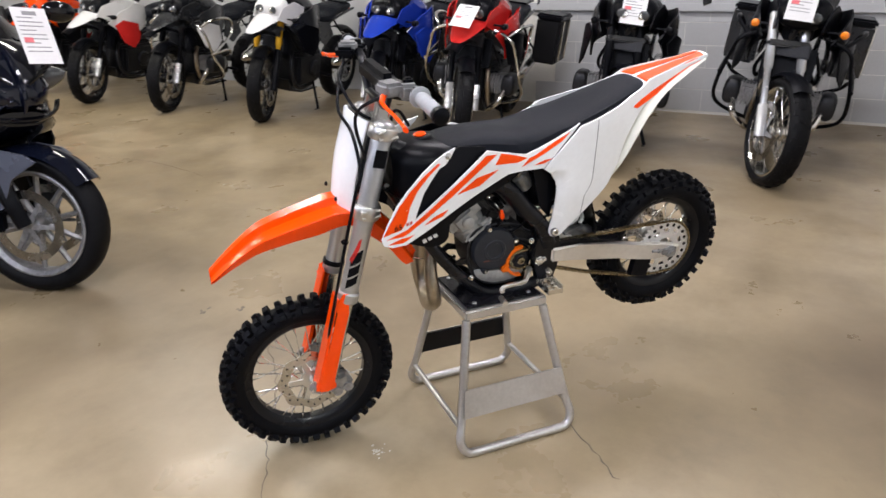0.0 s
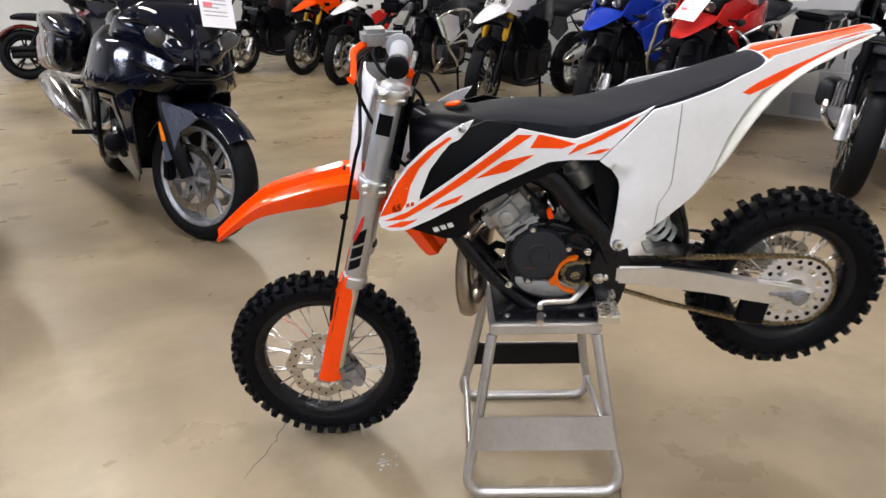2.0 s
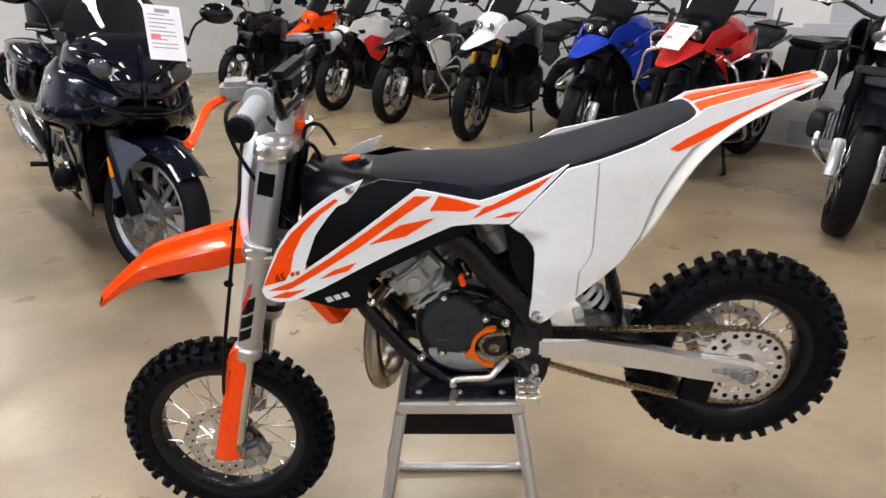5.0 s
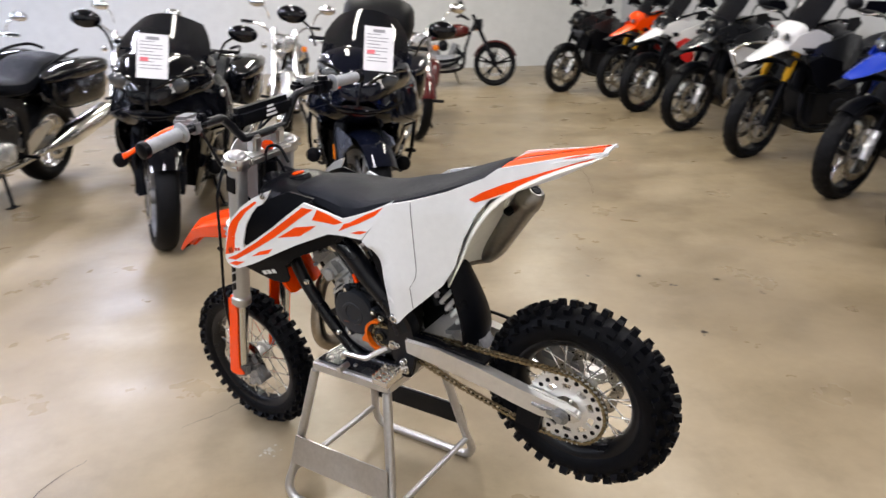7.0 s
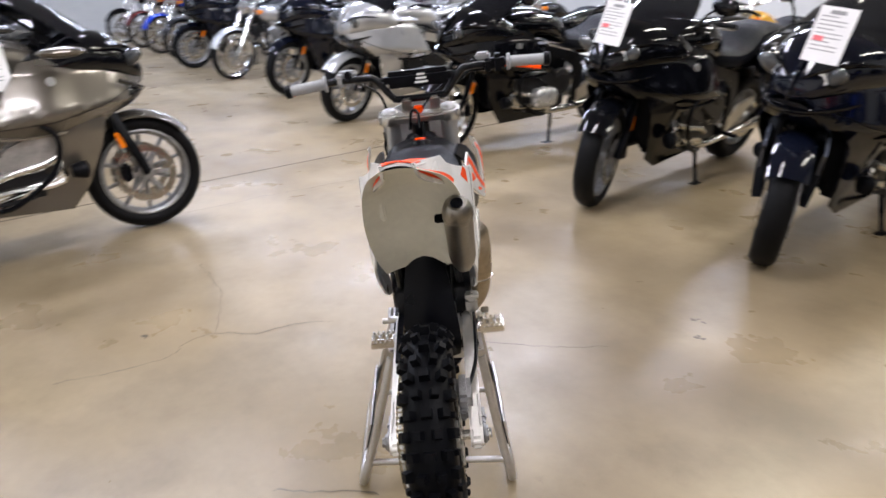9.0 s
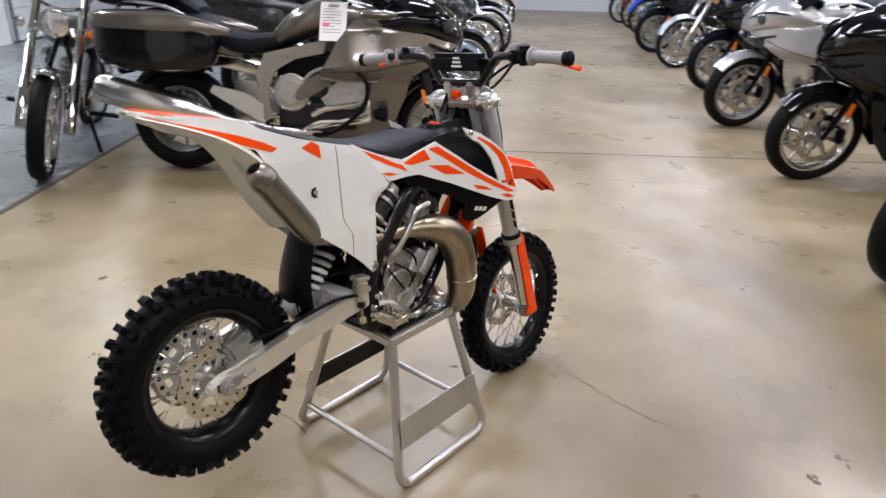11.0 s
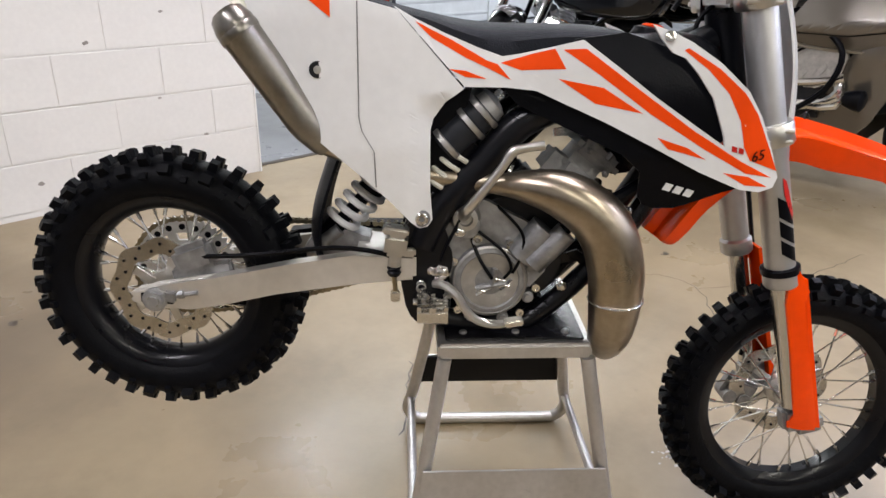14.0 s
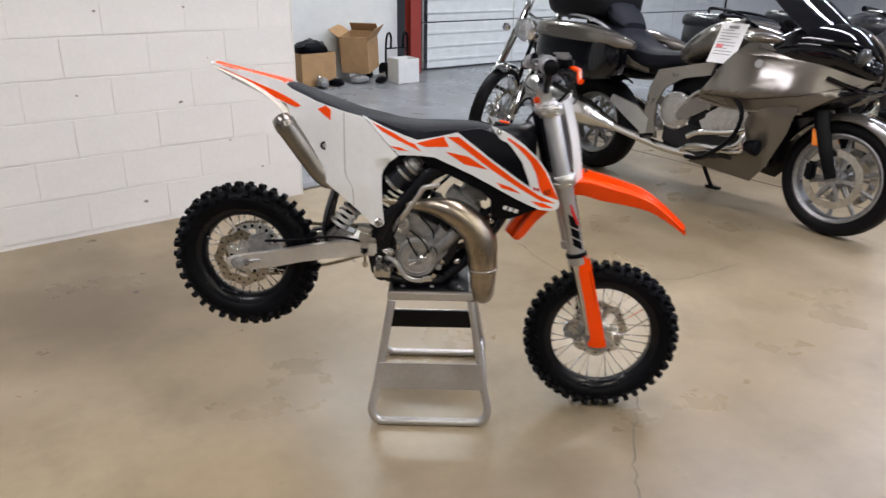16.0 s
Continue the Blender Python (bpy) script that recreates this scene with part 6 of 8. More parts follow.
def road_wheel(ob, name, x, R, W, style, rim_mat, steer=0, discs=1, knob=False):
    rr = R - W * (0.58 if style == "wire" else 0.70)
    c = (x, 0, R)
    hub = lathe(B(), [(0.02, -W * 0.55), (0.045, -W * 0.5), (0.05, -W * 0.2), (0.04, 0), (0.05, W * 0.2), (0.045, W * 0.5), (0.02, W * 0.55)], c, (0, 1, 0), 16)
    w = part(name, steered(hub, steer), rim_mat, ob)
    hb = (R - rr) / 2
    t = lathe(B(), [(rr + hb + hb * math.cos(u) * (0.97 if abs(math.sin(u)) < 0.2 else 1), W * 0.5 * math.sin(u)) for u in np.linspace(0, math.tau, 14, endpoint=False)], c, (0, 1, 0), 44, closed=True)
    if knob:
        for lat in (-0.28, 0.0, 0.28):
            spin(t, lambda b, lat=lat: box(b, (R - 0.004 - abs(lat) * 0.03, lat * W, 0), (0.014, W * 0.22, 0.03), (0, 0, lat * 60)), 26, c, start=abs(lat) * 0.4)
    part("tyre", steered(t, steer), ROAD_RUBBER, w, "black tyre")
    rim = lathe(B(), [(rr + 0.012, -W * 0.38), (rr + 0.004, -W * 0.40), (rr - 0.012, -W * 0.3), (rr - 0.018, 0), (rr - 0.012, W * 0.3), (rr + 0.004, W * 0.40), (rr + 0.012, W * 0.38), (rr + 0.004, 0)], c, (0, 1, 0), 44, closed=True)
    part("rim", steered(rim, steer), rim_mat, w)
    if style == "wire":
        for k in range(20):
            s = 1 if k % 2 else -1
            a0 = k * math.tau / 20
            a1 = a0 + (0.5 if (k // 2) % 2 else -0.5)
            b = rod(B(), (x + (rr - 0.01) * math.cos(a0), s * W * 0.25, R + (rr - 0.01) * math.sin(a0)), (x + 0.045 * math.cos(a1), s * W * 0.4, R + 0.045 * math.sin(a1)), 0.0028, 5)
            part("spoke", steered(b, steer), STEEL, w)
    else:
        n = 5 if style == "cast" else 10
        for k in range(n):
            for d in ((-0.12, 0.12) if style == "cast" else (0.0,)):
                a0 = k * math.tau / n + 0.3
                p0 = (x + 0.045 * math.cos(a0), 0.0, R + 0.045 * math.sin(a0))
                p1 = (x + (rr - 0.008) * math.cos(a0 + d), 0.0, R + (rr - 0.008) * math.sin(a0 + d))
                b = tube(B(), [(*p0, 0.016), (*p1, 0.011)], 0.012, 6, 1)
                part("spoke", steered(b, steer), rim_mat, w)
    for s in ((1, -1) if discs == 2 else (1,)):
        y = s * W * 0.62
        r = rr * 0.70
        b = loft(B(), [[(x + q * math.cos(t), y + d, R + q * math.sin(t)) for t in np.linspace(0, math.tau, 36, endpoint=False)] for q, d in ((r, -0.002), (r, 0.002), (r * 0.76, 0.002), (r * 0.76, -0.002))], loop=True)
        dsc = part("brake_disc", steered(b, steer), DISCM, w)
        star = [(q * math.cos(k * math.pi / 6 + e), q * math.sin(k * math.pi / 6 + e)) for k in range(0, 12, 2) for q, e in ((r * 0.78, -0.05), (r * 0.78, 0.05), (r * 0.17, 0.5))]
        part("disc_carrier", steered(plate(B(), [(x + p, R + q) for p, q in star], y, 0.003), steer), CAST, w)
    return w


def arch(cx, cz, r, a0, a1, w, n=12, flare=0.4):
    """A mudguard round a wheel, from angle a0 to a1."""
    rings = []
    for a in np.linspace(radians(a0), radians(a1), n):
        row = []
        for u in np.linspace(-1, 1, 7):
            q = r - abs(u) ** 2.5 * w * flare
            row.append((cx + q * math.cos(a), u * w, cz + q * math.sin(a)))
        rings.append(row + [(cx + (p[0] - cx) * 0.985, p[1] * 0.97, cz + (p[2] - cz) * 0.985) for p in row[::-1]])
    return loft(B(), rings)


def price_tag(ob_m, x, y, z, rx, rz, w=0.155, h=0.235):
    """A sheet of paper with its printing, as a thing of its own hung on a motorcycle."""
    ob = thing("price_tag", ob_m @ pose(x, y, z, rx, 0, rz), "white printed paper price tag hung on a motorcycle", "price tag", "price tags")
    part("sheet", box(B(), (0, 0, 0), (w, 0.0015, h)), PAPER, ob, smooth=False)
    for k in range(9):
        ww = w * (0.7 if k % 3 else 0.45)
        part("print_line", box(B(), (-w * 0.4 + ww / 2, -0.0013, h * (0.32 - k * 0.075)), (ww, 0.001, 0.004)), INKM, ob, "grey printed line", smooth=False)
    part("print_mark", box(B(), (-w * 0.26, -0.0014, -h * 0.08), (w * 0.26, 0.001, h * 0.09)), PINKM, ob, "red printed mark", smooth=False)
    part("print_mark", box(B(), (0, -0.0014, h * 0.4), (w * 0.4, 0.001, h * 0.07)), INKM, ob, "grey printed heading", smooth=False)
    return ob


def bike_base(name, a, c, heading, lean, label, group):
    m = room(a, c, 0, heading) @ pose(0, 0, 0, -lean)
    return thing(name, m, label, "motorcycle", group), m


def handlebar(ob, x, z, w, rise=0.06, back=0.12, grip=BLACKP, mat_=FRAMEM, steer=0):
    b = tube(B(), [(x - back, w, z + rise), (x - back * 0.7, w * 0.62, z + rise), (x, w * 0.25, z), (x, -w * 0.25, z), (x - back * 0.7, -w * 0.62, z + rise), (x - back, -w, z + rise)], 0.012, 8, 3)
    bar_ = part("handlebar", steered(b, steer), mat_, ob)
    for s in (1, -1):
        part("grip", steered(rod(B(), (x - back * 0.8, s * w * 0.72, z + rise), (x - back, s * w * 1.02, z + rise), 0.018, 10), steer), grip, bar_)
        part("lever", steered(tube(B(), [(x - back * 0.5, s * w * 0.66, z + rise), (x - back * 0.5 + 0.03, s * w * 0.8, z + rise - 0.01), (x - back * 0.8, s * w, z + rise - 0.01)], 0.007, 6, 3), steer), STEEL, bar_)
    return bar_


def mirror(ob, x, y, z, s, stalk=True, paint=BLACKP, steer=0):
    if stalk:
        b = tube(B(), [(x, s * (y - 0.14), z - 0.16), (x, s * (y - 0.1), z - 0.06), (x, s * y, z)], 0.007, 6, 3)
    else:
        b = B()
    ball(b, (x, s * y, z), (0.035, 0.085, 0.05) if stalk else (0.11, 0.06, 0.028), 14)
    part("mirror", steered(b, steer), paint, ob)


def side_stand(ob, x, y=0.16):
    b = tube(B(), [(x, y * 0.8, 0.3), (x + 0.04, y * 1.2, 0.15), (x + 0.08, y * 1.55, 0.035)], 0.013, 8, 3)
    box(b, (x + 0.09, y * 1.6, 0.03), (0.09, 0.05, 0.012))
    part("side_stand", b, BLACKP, ob)


def touring(a, c, heading, paint, label, lean=7, steer=0, lower=GLOSSB, side=GREYP, top_case=False, pannier=True, rim=CAST, group="touring motorcycles", fend=None, screen=True, eng=DARKCAST, mirrors="low", boxer=False, cover=None):
    """A big fully faired tourer."""
    ob, m = bike_base("touring_motorcycle", a, c, heading, lean, label, group)
    road_wheel(ob, "front_wheel", 0, 0.315, 0.125, "ten", rim, steer, 2)
    road_wheel(ob, "rear_wheel", -1.68, 0.325, 0.18, "ten", rim)
    fd = part("front_fender", steered(arch(0.0, 0.315, 0.348, 38, 150, 0.088), steer), fend or paint, ob)
    for s in (1, -1):
        leg = B()
        tube(leg, [(0.0, s * 0.10, 0.32, 0.03), (-0.05, s * 0.115, 0.45, 0.035), (-0.12, s * 0.11, 0.62, 0.04), (-0.16, s * 0.09, 0.75, 0.03)], 0.03, 8, 3, flat=0.55)
        fk = part("fork_arm", steered(leg, steer), BLACKP, ob)
        if cover:
            part("fork_cover", steered(plate(B(), [(-0.12, 0.655), (0.05, 0.635), (0.10, 0.605), (-0.01, 0.53), (-0.06, 0.40), (-0.10, 0.38), (-0.14, 0.52)], s * 0.128, 0.012), steer), cover, fk)
        part("reflector", steered(box(B(), (-0.115, s * 0.135, 0.52), (0.035, 0.012, 0.09), (0, -14, 0), 0.004), steer), AMBER, fk, "amber side reflector")
        cal_ = box(B(), (-0.11, s * 0.105, 0.34), (0.05, 0.05, 0.10), (0, 0, 0), 0.012)
        part("caliper", steered(cal_, steer), BLACKP, fk)

        def fy(x, z):
            t = min(1.0, max(0.0, (0.08 - x) / 0.75))
            fold = 0.745 - 0.06 * t
            return 0.075 + 0.285 * math.sin(t * math.pi * 0.58) ** 0.8 - (0.26 * (z - fold) + 0.5 * max(0.0, z - 0.90) if z > fold else 0.85 * (fold - z))
        fair = [(0.03, 0.79), (0.085, 0.855), (0.05, 0.895), (-0.06, 0.93), (-0.2, 0.96), (-0.38, 0.975), (-0.54, 0.955), (-0.63, 0.84), (-0.70, 0.71), (-0.745, 0.64), (-0.73, 0.62), (-0.60, 0.605), (-0.46, 0.605), (-0.23, 0.615), (-0.12, 0.69)]
        part("side_fairing", sheet(B(), fair, fy, 0.012, 4, 1, s), paint, ob)
        part("fairing_trim", sheet(B(), [(-0.22, 0.940), (-0.46, 0.965), (-0.47, 0.94), (-0.30, 0.922)], lambda x, z: fy(x, z) + 0.008, 0.01, 2, 1, s), CHROME if paint is OLIVE else GLOSSB, ob)
        for o in ([(0.02, 0.81), (-0.20, 0.725), (-0.45, 0.672), (-0.70, 0.665), (-0.70, 0.661), (-0.45, 0.667), (-0.20, 0.720), (0.02, 0.805)],):
            part("panel_gap", sheet(B(), o, lambda x, z: fy(x, z) + 0.002, 0.002, 4, 1, s, 0.04), BLACKP, ob)
        part("lower_trim", tube(B(), [(x_, s * (fy(x_, z_) + 0.002), z_) for x_, z_ in ((-0.20, 0.632), (-0.40, 0.612), (-0.60, 0.610), (-0.735, 0.628))], 0.008, 6, 3), side if paint is OLIVE else GLOSSB, ob)
        if boxer:
            hd = hull(B(), [(-0.62, 0.44, 0.05, 0.04), (-0.65, 0.44, 0.08, 0.055), (-0.80, 0.44, 0.08, 0.055), (-0.83, 0.44, 0.05, 0.04)], 14, 3, 3)
            hd.transform(Matrix.Translation((0, s * 0.30, 0)))
            part("cylinder_head", hd, SILVERP, ob)
            part("cylinder", box(B(), (-0.72, s * 0.2, 0.44), (0.14, 0.16, 0.13), (0, 0, 0), 0.02), CAST, ob)
        low = [(-0.83, 0.24), (-0.42, 0.21), (-0.33, 0.32), (-0.24, 0.52), (-0.20, 0.66), (-0.30, 0.665), (-0.40, 0.655), (-0.50, 0.50), (-0.62, 0.33)]
        if paint is not OLIVE and not boxer:
            low = [(-0.86, 0.25), (-0.45, 0.20), (-0.32, 0.27), (-0.22, 0.50), (-0.13, 0.66), (-0.20, 0.72), (-0.52, 0.66), (-0.62, 0.58), (-0.70, 0.42), (-0.80, 0.34)]
        part("belly_fairing", sheet(B(), low, lambda x, z: 0.15 + 0.12 * min(1, max(0, (z - 0.2) / 0.4)) - 0.2 * max(0, x + 0.35), 0.01, 3, 1, s), paint, ob)
        fr_ = [(-0.70, 0.845), (-1.08, 0.755), (-1.13, 0.64), (-1.14, 0.46), (-1.10, 0.36), (-1.02, 0.345), (-1.055, 0.45), (-1.06, 0.56), (-1.02, 0.655), (-0.90, 0.725), (-0.72, 0.765)]
        part("side_frame", sheet(B(), fr_, lambda x, z: 0.25 + 0.05 * (x + 1.1), 0.02, 2, 1, s), side, ob)
        eng_ = part("crankcase", box(B(), (-0.76, s * 0.14, 0.42), (0.5, 0.18, 0.22), (0, 0, 0), 0.03), DARKCAST, ob)
        part("engine_cover", lathe(B(), [(0.112, 0), (0.112, 0.022), (0.102, 0.03), (0.098, 0.024), (0.075, 0.028), (0.07, 0.036), (0.03, 0.038), (0.004, 0.036)], (-0.93, s * 0.215, 0.53), (0, s, 0), 26), eng, eng_)
        vc = box(B(), (-0.63, s * 0.19, 0.525), (0.27, 0.12, 0.145), (0, -35, 0), 0.025)
        part("valve_cover", vc, eng, eng_)
        part("valve_side", plate(B(), [(-0.45, 0.585), (-0.50, 0.615), (-0.60, 0.60), (-0.70, 0.55), (-0.69, 0.47), (-0.60, 0.44), (-0.50, 0.47)], s * 0.256, 0.02, 2), eng, eng_)
        for k in range(5):
            part("rib", box(B(), (-0.50 - 0.04 * k, s * 0.268, 0.545 - 0.018 * k), (0.03, 0.012, 0.05), (0, 25, 0), 0.005), eng, eng_)
        part("cylinder_block", box(B(), (-0.74, s * 0.17, 0.50), (0.16, 0.12, 0.14), (0, -35, 0), 0.02), DARKCAST, eng_)
        part("engine_frame", tube(B(), [(-0.50, s * 0.262, 0.66), (-0.60, s * 0.27, 0.70), (-0.78, s * 0.265, 0.66), (-0.86, s * 0.262, 0.58)], 0.012, 8, 4), eng, eng_)
        part("spark_cover", plate(B(), [(-0.60, 0.655), (-0.70, 0.665), (-0.84, 0.60), (-0.90, 0.52), (-0.87, 0.485), (-0.74, 0.55)], s * 0.252, 0.03, 2), paint if paint is OLIVE else eng, eng_)
        part("coolant_tube", tube(B(), [(-0.45, s * 0.25, 0.50), (-0.55, s * 0.262, 0.47), (-0.72, s * 0.262, 0.44), (-0.80, s * 0.25, 0.40)], 0.02, 10, 4), STEEL, eng_)
        part("lower_cover", plate(B(), [(-0.52, 0.42), (-0.60, 0.47), (-0.78, 0.46), (-0.86, 0.40), (-0.80, 0.31), (-0.60, 0.31)], s * 0.228, 0.03, 2), DARKCAST, eng_)
        for bx_, bz_ in ((-0.50, 0.56), (-0.58, 0.615), (-0.70, 0.58), (-0.56, 0.45), (-0.66, 0.44), (-0.76, 0.42), (-0.62, 0.35), (-0.82, 0.47)):
            part("bolt", lathe(B(), [(0.010, 0), (0.010, 0.006), (0.004, 0.008)], (bx_, s * 0.25, bz_), (0, s, 0), 8), STEEL, eng_)
        for ang in range(0, 360, 60):
            part("bolt", lathe(B(), [(0.009, 0), (0.009, 0.008), (0.003, 0.009)], (-0.93 + 0.105 * math.cos(radians(ang)), s * 0.238, 0.53 + 0.105 * math.sin(radians(ang))), (0, s, 0), 8), STEEL, eng_)
        for k in range(3):
            part("header", tube(B(), [(-0.50, s * 0.22, 0.55 - k * 0.02), (-0.46, s * 0.25, 0.44 - k * 0.03), (-0.58 - k * 0.08, s * 0.24, 0.36), (-0.85, s * 0.22, 0.31)], 0.019, 8, 4), STEEL, eng_)
        part("crash_bar", tube(B(), [(-0.76, s * 0.25, 0.68), (-0.58, s * 0.31, 0.69), (-0.46, s * 0.32, 0.60), (-0.50, s * 0.31, 0.44), (-0.68, s * 0.27, 0.30), (-0.80, s * 0.24, 0.28)], 0.013, 8, 4), BLACKP, ob)
        # Added black filler that stands in for the shade deep in the engine bay.
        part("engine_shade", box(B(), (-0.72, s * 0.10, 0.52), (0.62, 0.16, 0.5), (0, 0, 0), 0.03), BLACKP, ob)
        ex = lathe(B(), [(0.03, 0), (0.055, 0.12), (0.08, 0.22), (0.085, 0.25), (0.085, 0.72), (0.07, 0.75), (0.03, 0.752)], (-1.34, s * 0.26, 0.36), (-0.97, s * 0.09, 0.24), 20)
        part("muffler", ex, STEEL, ob, "bright steel muffler")
        part("exhaust_tube", tube(B(), [(-0.75, s * 0.2, 0.29), (-1.0, s * 0.22, 0.30), (-1.36, s * 0.26, 0.365)], 0.026, 10, 3), STEEL, ob)
        part("foot_plate", plate(B(), [(-1.02, 0.40), (-1.20, 0.52), (-1.40, 0.56), (-1.42, 0.52), (-1.25, 0.42), (-1.10, 0.34)], s * 0.24, 0.02), ALLOY, ob)
        part("foot_peg", rod(B(), (-1.05, s * 0.22, 0.36), (-1.05, s * 0.36, 0.36), 0.014, 8), BLACKP, ob)
        lamp_ = lathe(B(), [(0.03, -0.05), (0.045, 0.0), (0.045, 0.02), (0.03, 0.03)], (-0.37, s * 0.275, 0.42), (1, 0, 0), 14)
        part("spot_lamp", lamp_, BLACKP, ob)
        if pannier:
            pb = hull(B(), [(-1.34, 0.80, 0.06, 0.04), (-1.40, 0.79, 0.13, 0.09), (-1.6, 0.79, 0.16, 0.115), (-1.9, 0.80, 0.16, 0.11), (-2.02, 0.81, 0.13, 0.08), (-2.05, 0.81, 0.06, 0.05)], 16, 3.6, 3)
            pb.transform(Matrix.Translation((0, s * 0.285, 0)))
            pan = part("pannier", pb, lower, ob)
            pl = hull(B(), [(-1.26, 0.87, 0.02, 0.02), (-1.36, 0.885, 0.04, 0.07), (-1.6, 0.91, 0.065, 0.112), (-1.9, 0.92, 0.065, 0.110), (-2.04, 0.92, 0.05, 0.08), (-2.07, 0.92, 0.02, 0.03)], 16, 3.2, 3)
            pl.transform(Matrix.Translation((0, s * 0.294, 0)))
            part("pannier_lid", pl, paint, pan)
        mirror(ob, -0.38, 0.41, 0.99, s, False, paint) if mirrors == "low" else mirror(ob, -0.36, 0.43, 1.22, s, True, GLOSSB)
        hl = B()
        ball(hl, (0, 0, 0), (0.036, 0.10, 0.046), 18)
        hl.transform(pose(-0.005, s * 0.125, 0.93, s * 22, 12, -s * 28))
        hlo = part("headlight", hl, DARKLENS, ob)
        part("lens_ring", lathe(B(), [(0.026, 0), (0.029, 0.002), (0.029, 0.005), (0.026, 0.004)], (0.034, s * 0.105, 0.925), (1, s * 0.35, 0.2), 18), CHROME, hlo)
        brow = tube(B(), [(0.062, s * 0.03, 0.915, 0.008), (0.03, s * 0.12, 0.972, 0.010), (-0.05, s * 0.20, 1.0, 0.010), (-0.16, s * 0.25, 0.995, 0.006)], 0.01, 8, 4)
        part("brow", brow, lower, ob)
    part("nose", hull(B(), [(0.078, 0.86, 0.03, 0.06), (0.05, 0.88, 0.07, 0.11), (-0.02, 0.92, 0.11, 0.165), (-0.12, 0.95, 0.14, 0.215), (-0.30, 0.95, 0.15, 0.27), (-0.5, 0.88, 0.1, 0.26)], 20, 2.3, 3), lower if paint is OLIVE else paint, ob)
    part("chin", hull(B(), [(0.05, 0.775, 0.03, 0.10), (-0.02, 0.755, 0.06, 0.17), (-0.16, 0.72, 0.08, 0.22), (-0.30, 0.66, 0.10, 0.22)], 16, 2.6, 2), lower, ob)
    part("lip", tube(B(), [(-0.10, 0.235, 0.83), (-0.02, 0.18, 0.80), (0.055, 0.09, 0.775), (0.075, 0, 0.768), (0.055, -0.09, 0.775), (-0.02, -0.18, 0.80), (-0.10, -0.235, 0.83)], 0.014, 8, 4, flat=0.6), lower, ob)
    part("ridge", tube(B(), [(0.075, 0, 0.80, 0.006), (0.088, 0, 0.865, 0.012), (0.05, 0, 0.97, 0.014), (-0.03, 0, 1.045, 0.010)], 0.012, 8, 4), paint, ob)
    part("radiator", box(B(), (-0.31, 0, 0.52), (0.05, 0.36, 0.32), (0, 10, 0), 0.01), BLACKP, ob)
    if screen:
        rings = []
        for k in range(6):
            t = k / 5
            row = [(-0.06 - 0.36 * t - 0.12 * u * u, u * (0.22 + 0.04 * math.sin(t * 3) - 0.05 * t * t), 1.02 + 0.27 * t ** 0.9 - 0.05 * u * u) for u in np.linspace(-1, 1, 9)]
            rings.append(row + [(p[0] - 0.005, p[1], p[2] - 0.004) for p in row[::-1]])
        part("windscreen", loft(B(), rings), SMOKE, ob, "smoked windscreen")
    part("dashboard", box(B(), (-0.38, 0, 1.04), (0.16, 0.34, 0.06), (0, 25, 0), 0.02), BLACKP, ob)
    part("tank", hull(B(), [(-0.45, 0.96, 0.08, 0.14), (-0.62, 0.97, 0.11, 0.20), (-0.80, 0.96, 0.11, 0.21), (-0.95, 0.90, 0.10, 0.17), (-1.05, 0.84, 0.06, 0.12)], 18, 2.6, 3), paint, ob)
    part("seat", hull(B(), [(-0.98, 0.83, 0.04, 0.10), (-1.08, 0.81, 0.06, 0.15), (-1.25, 0.80, 0.065, 0.18), (-1.40, 0.84, 0.075, 0.18), (-1.52, 0.91, 0.075, 0.17), (-1.75, 0.94, 0.065, 0.16), (-1.88, 0.95, 0.03, 0.12)], 16, 2.8, 3), SEATM, ob, "black vinyl seat")
    part("tail", hull(B(), [(-1.25, 0.74, 0.04, 0.12), (-1.45, 0.80, 0.07, 0.2), (-1.75, 0.85, 0.08, 0.2), (-2.0, 0.89, 0.06, 0.14), (-2.08, 0.90, 0.03, 0.1)], 16, 3, 3), paint, ob)
    part("tail_light", box(B(), (-2.08, 0, 0.88), (0.03, 0.16, 0.05), (0, 0, 0), 0.01), REDP, ob)
    part("rear_fender", arch(-1.68, 0.325, 0.37, 60, 160, 0.10), BLACKP, ob)
    part("swing_arm", tube(B(), [(-1.1, 0.12, 0.42, 0.05), (-1.4, 0.13, 0.36, 0.05), (-1.68, 0.12, 0.325, 0.06)], 0.05, 10, 3), CAST, ob)
    part("plate_holder", box(B(), (-2.06, 0, 0.70), (0.03, 0.2, 0.22), (0, -20, 0), 0.01), BLACKP, ob)
    for s in (1, -1):
        part("grab_rail", tube(B(), [(-1.5, s * 0.19, 0.92), (-1.65, s * 0.23, 1.0), (-1.9, s * 0.2, 1.03), (-1.98, s * 0.12, 1.0)], 0.012, 8, 4), SILVERP if paint is OLIVE else BLACKP, ob)
    part("backrest", hull(B(), [(-1.50, 0.98, 0.03, 0.12), (-1.56, 1.02, 0.06, 0.16), (-1.62, 1.06, 0.07, 0.16), (-1.66, 1.08, 0.03, 0.12)], 12, 2.6, 2), SEATM, ob) if top_case else None
    if top_case:
        tcb = hull(B(), [(-1.62, 1.13, 0.08, 0.16), (-1.66, 1.16, 0.15, 0.24), (-1.85, 1.18, 0.18, 0.28), (-2.08, 1.17, 0.16, 0.25), (-2.13, 1.16, 0.08, 0.16)], 18, 3.4, 3)
        part("top_case", tcb, BOXG, ob, "black top case")
    handlebar(ob, -0.55, 1.02, 0.36, 0.06, 0.12, steer=0)
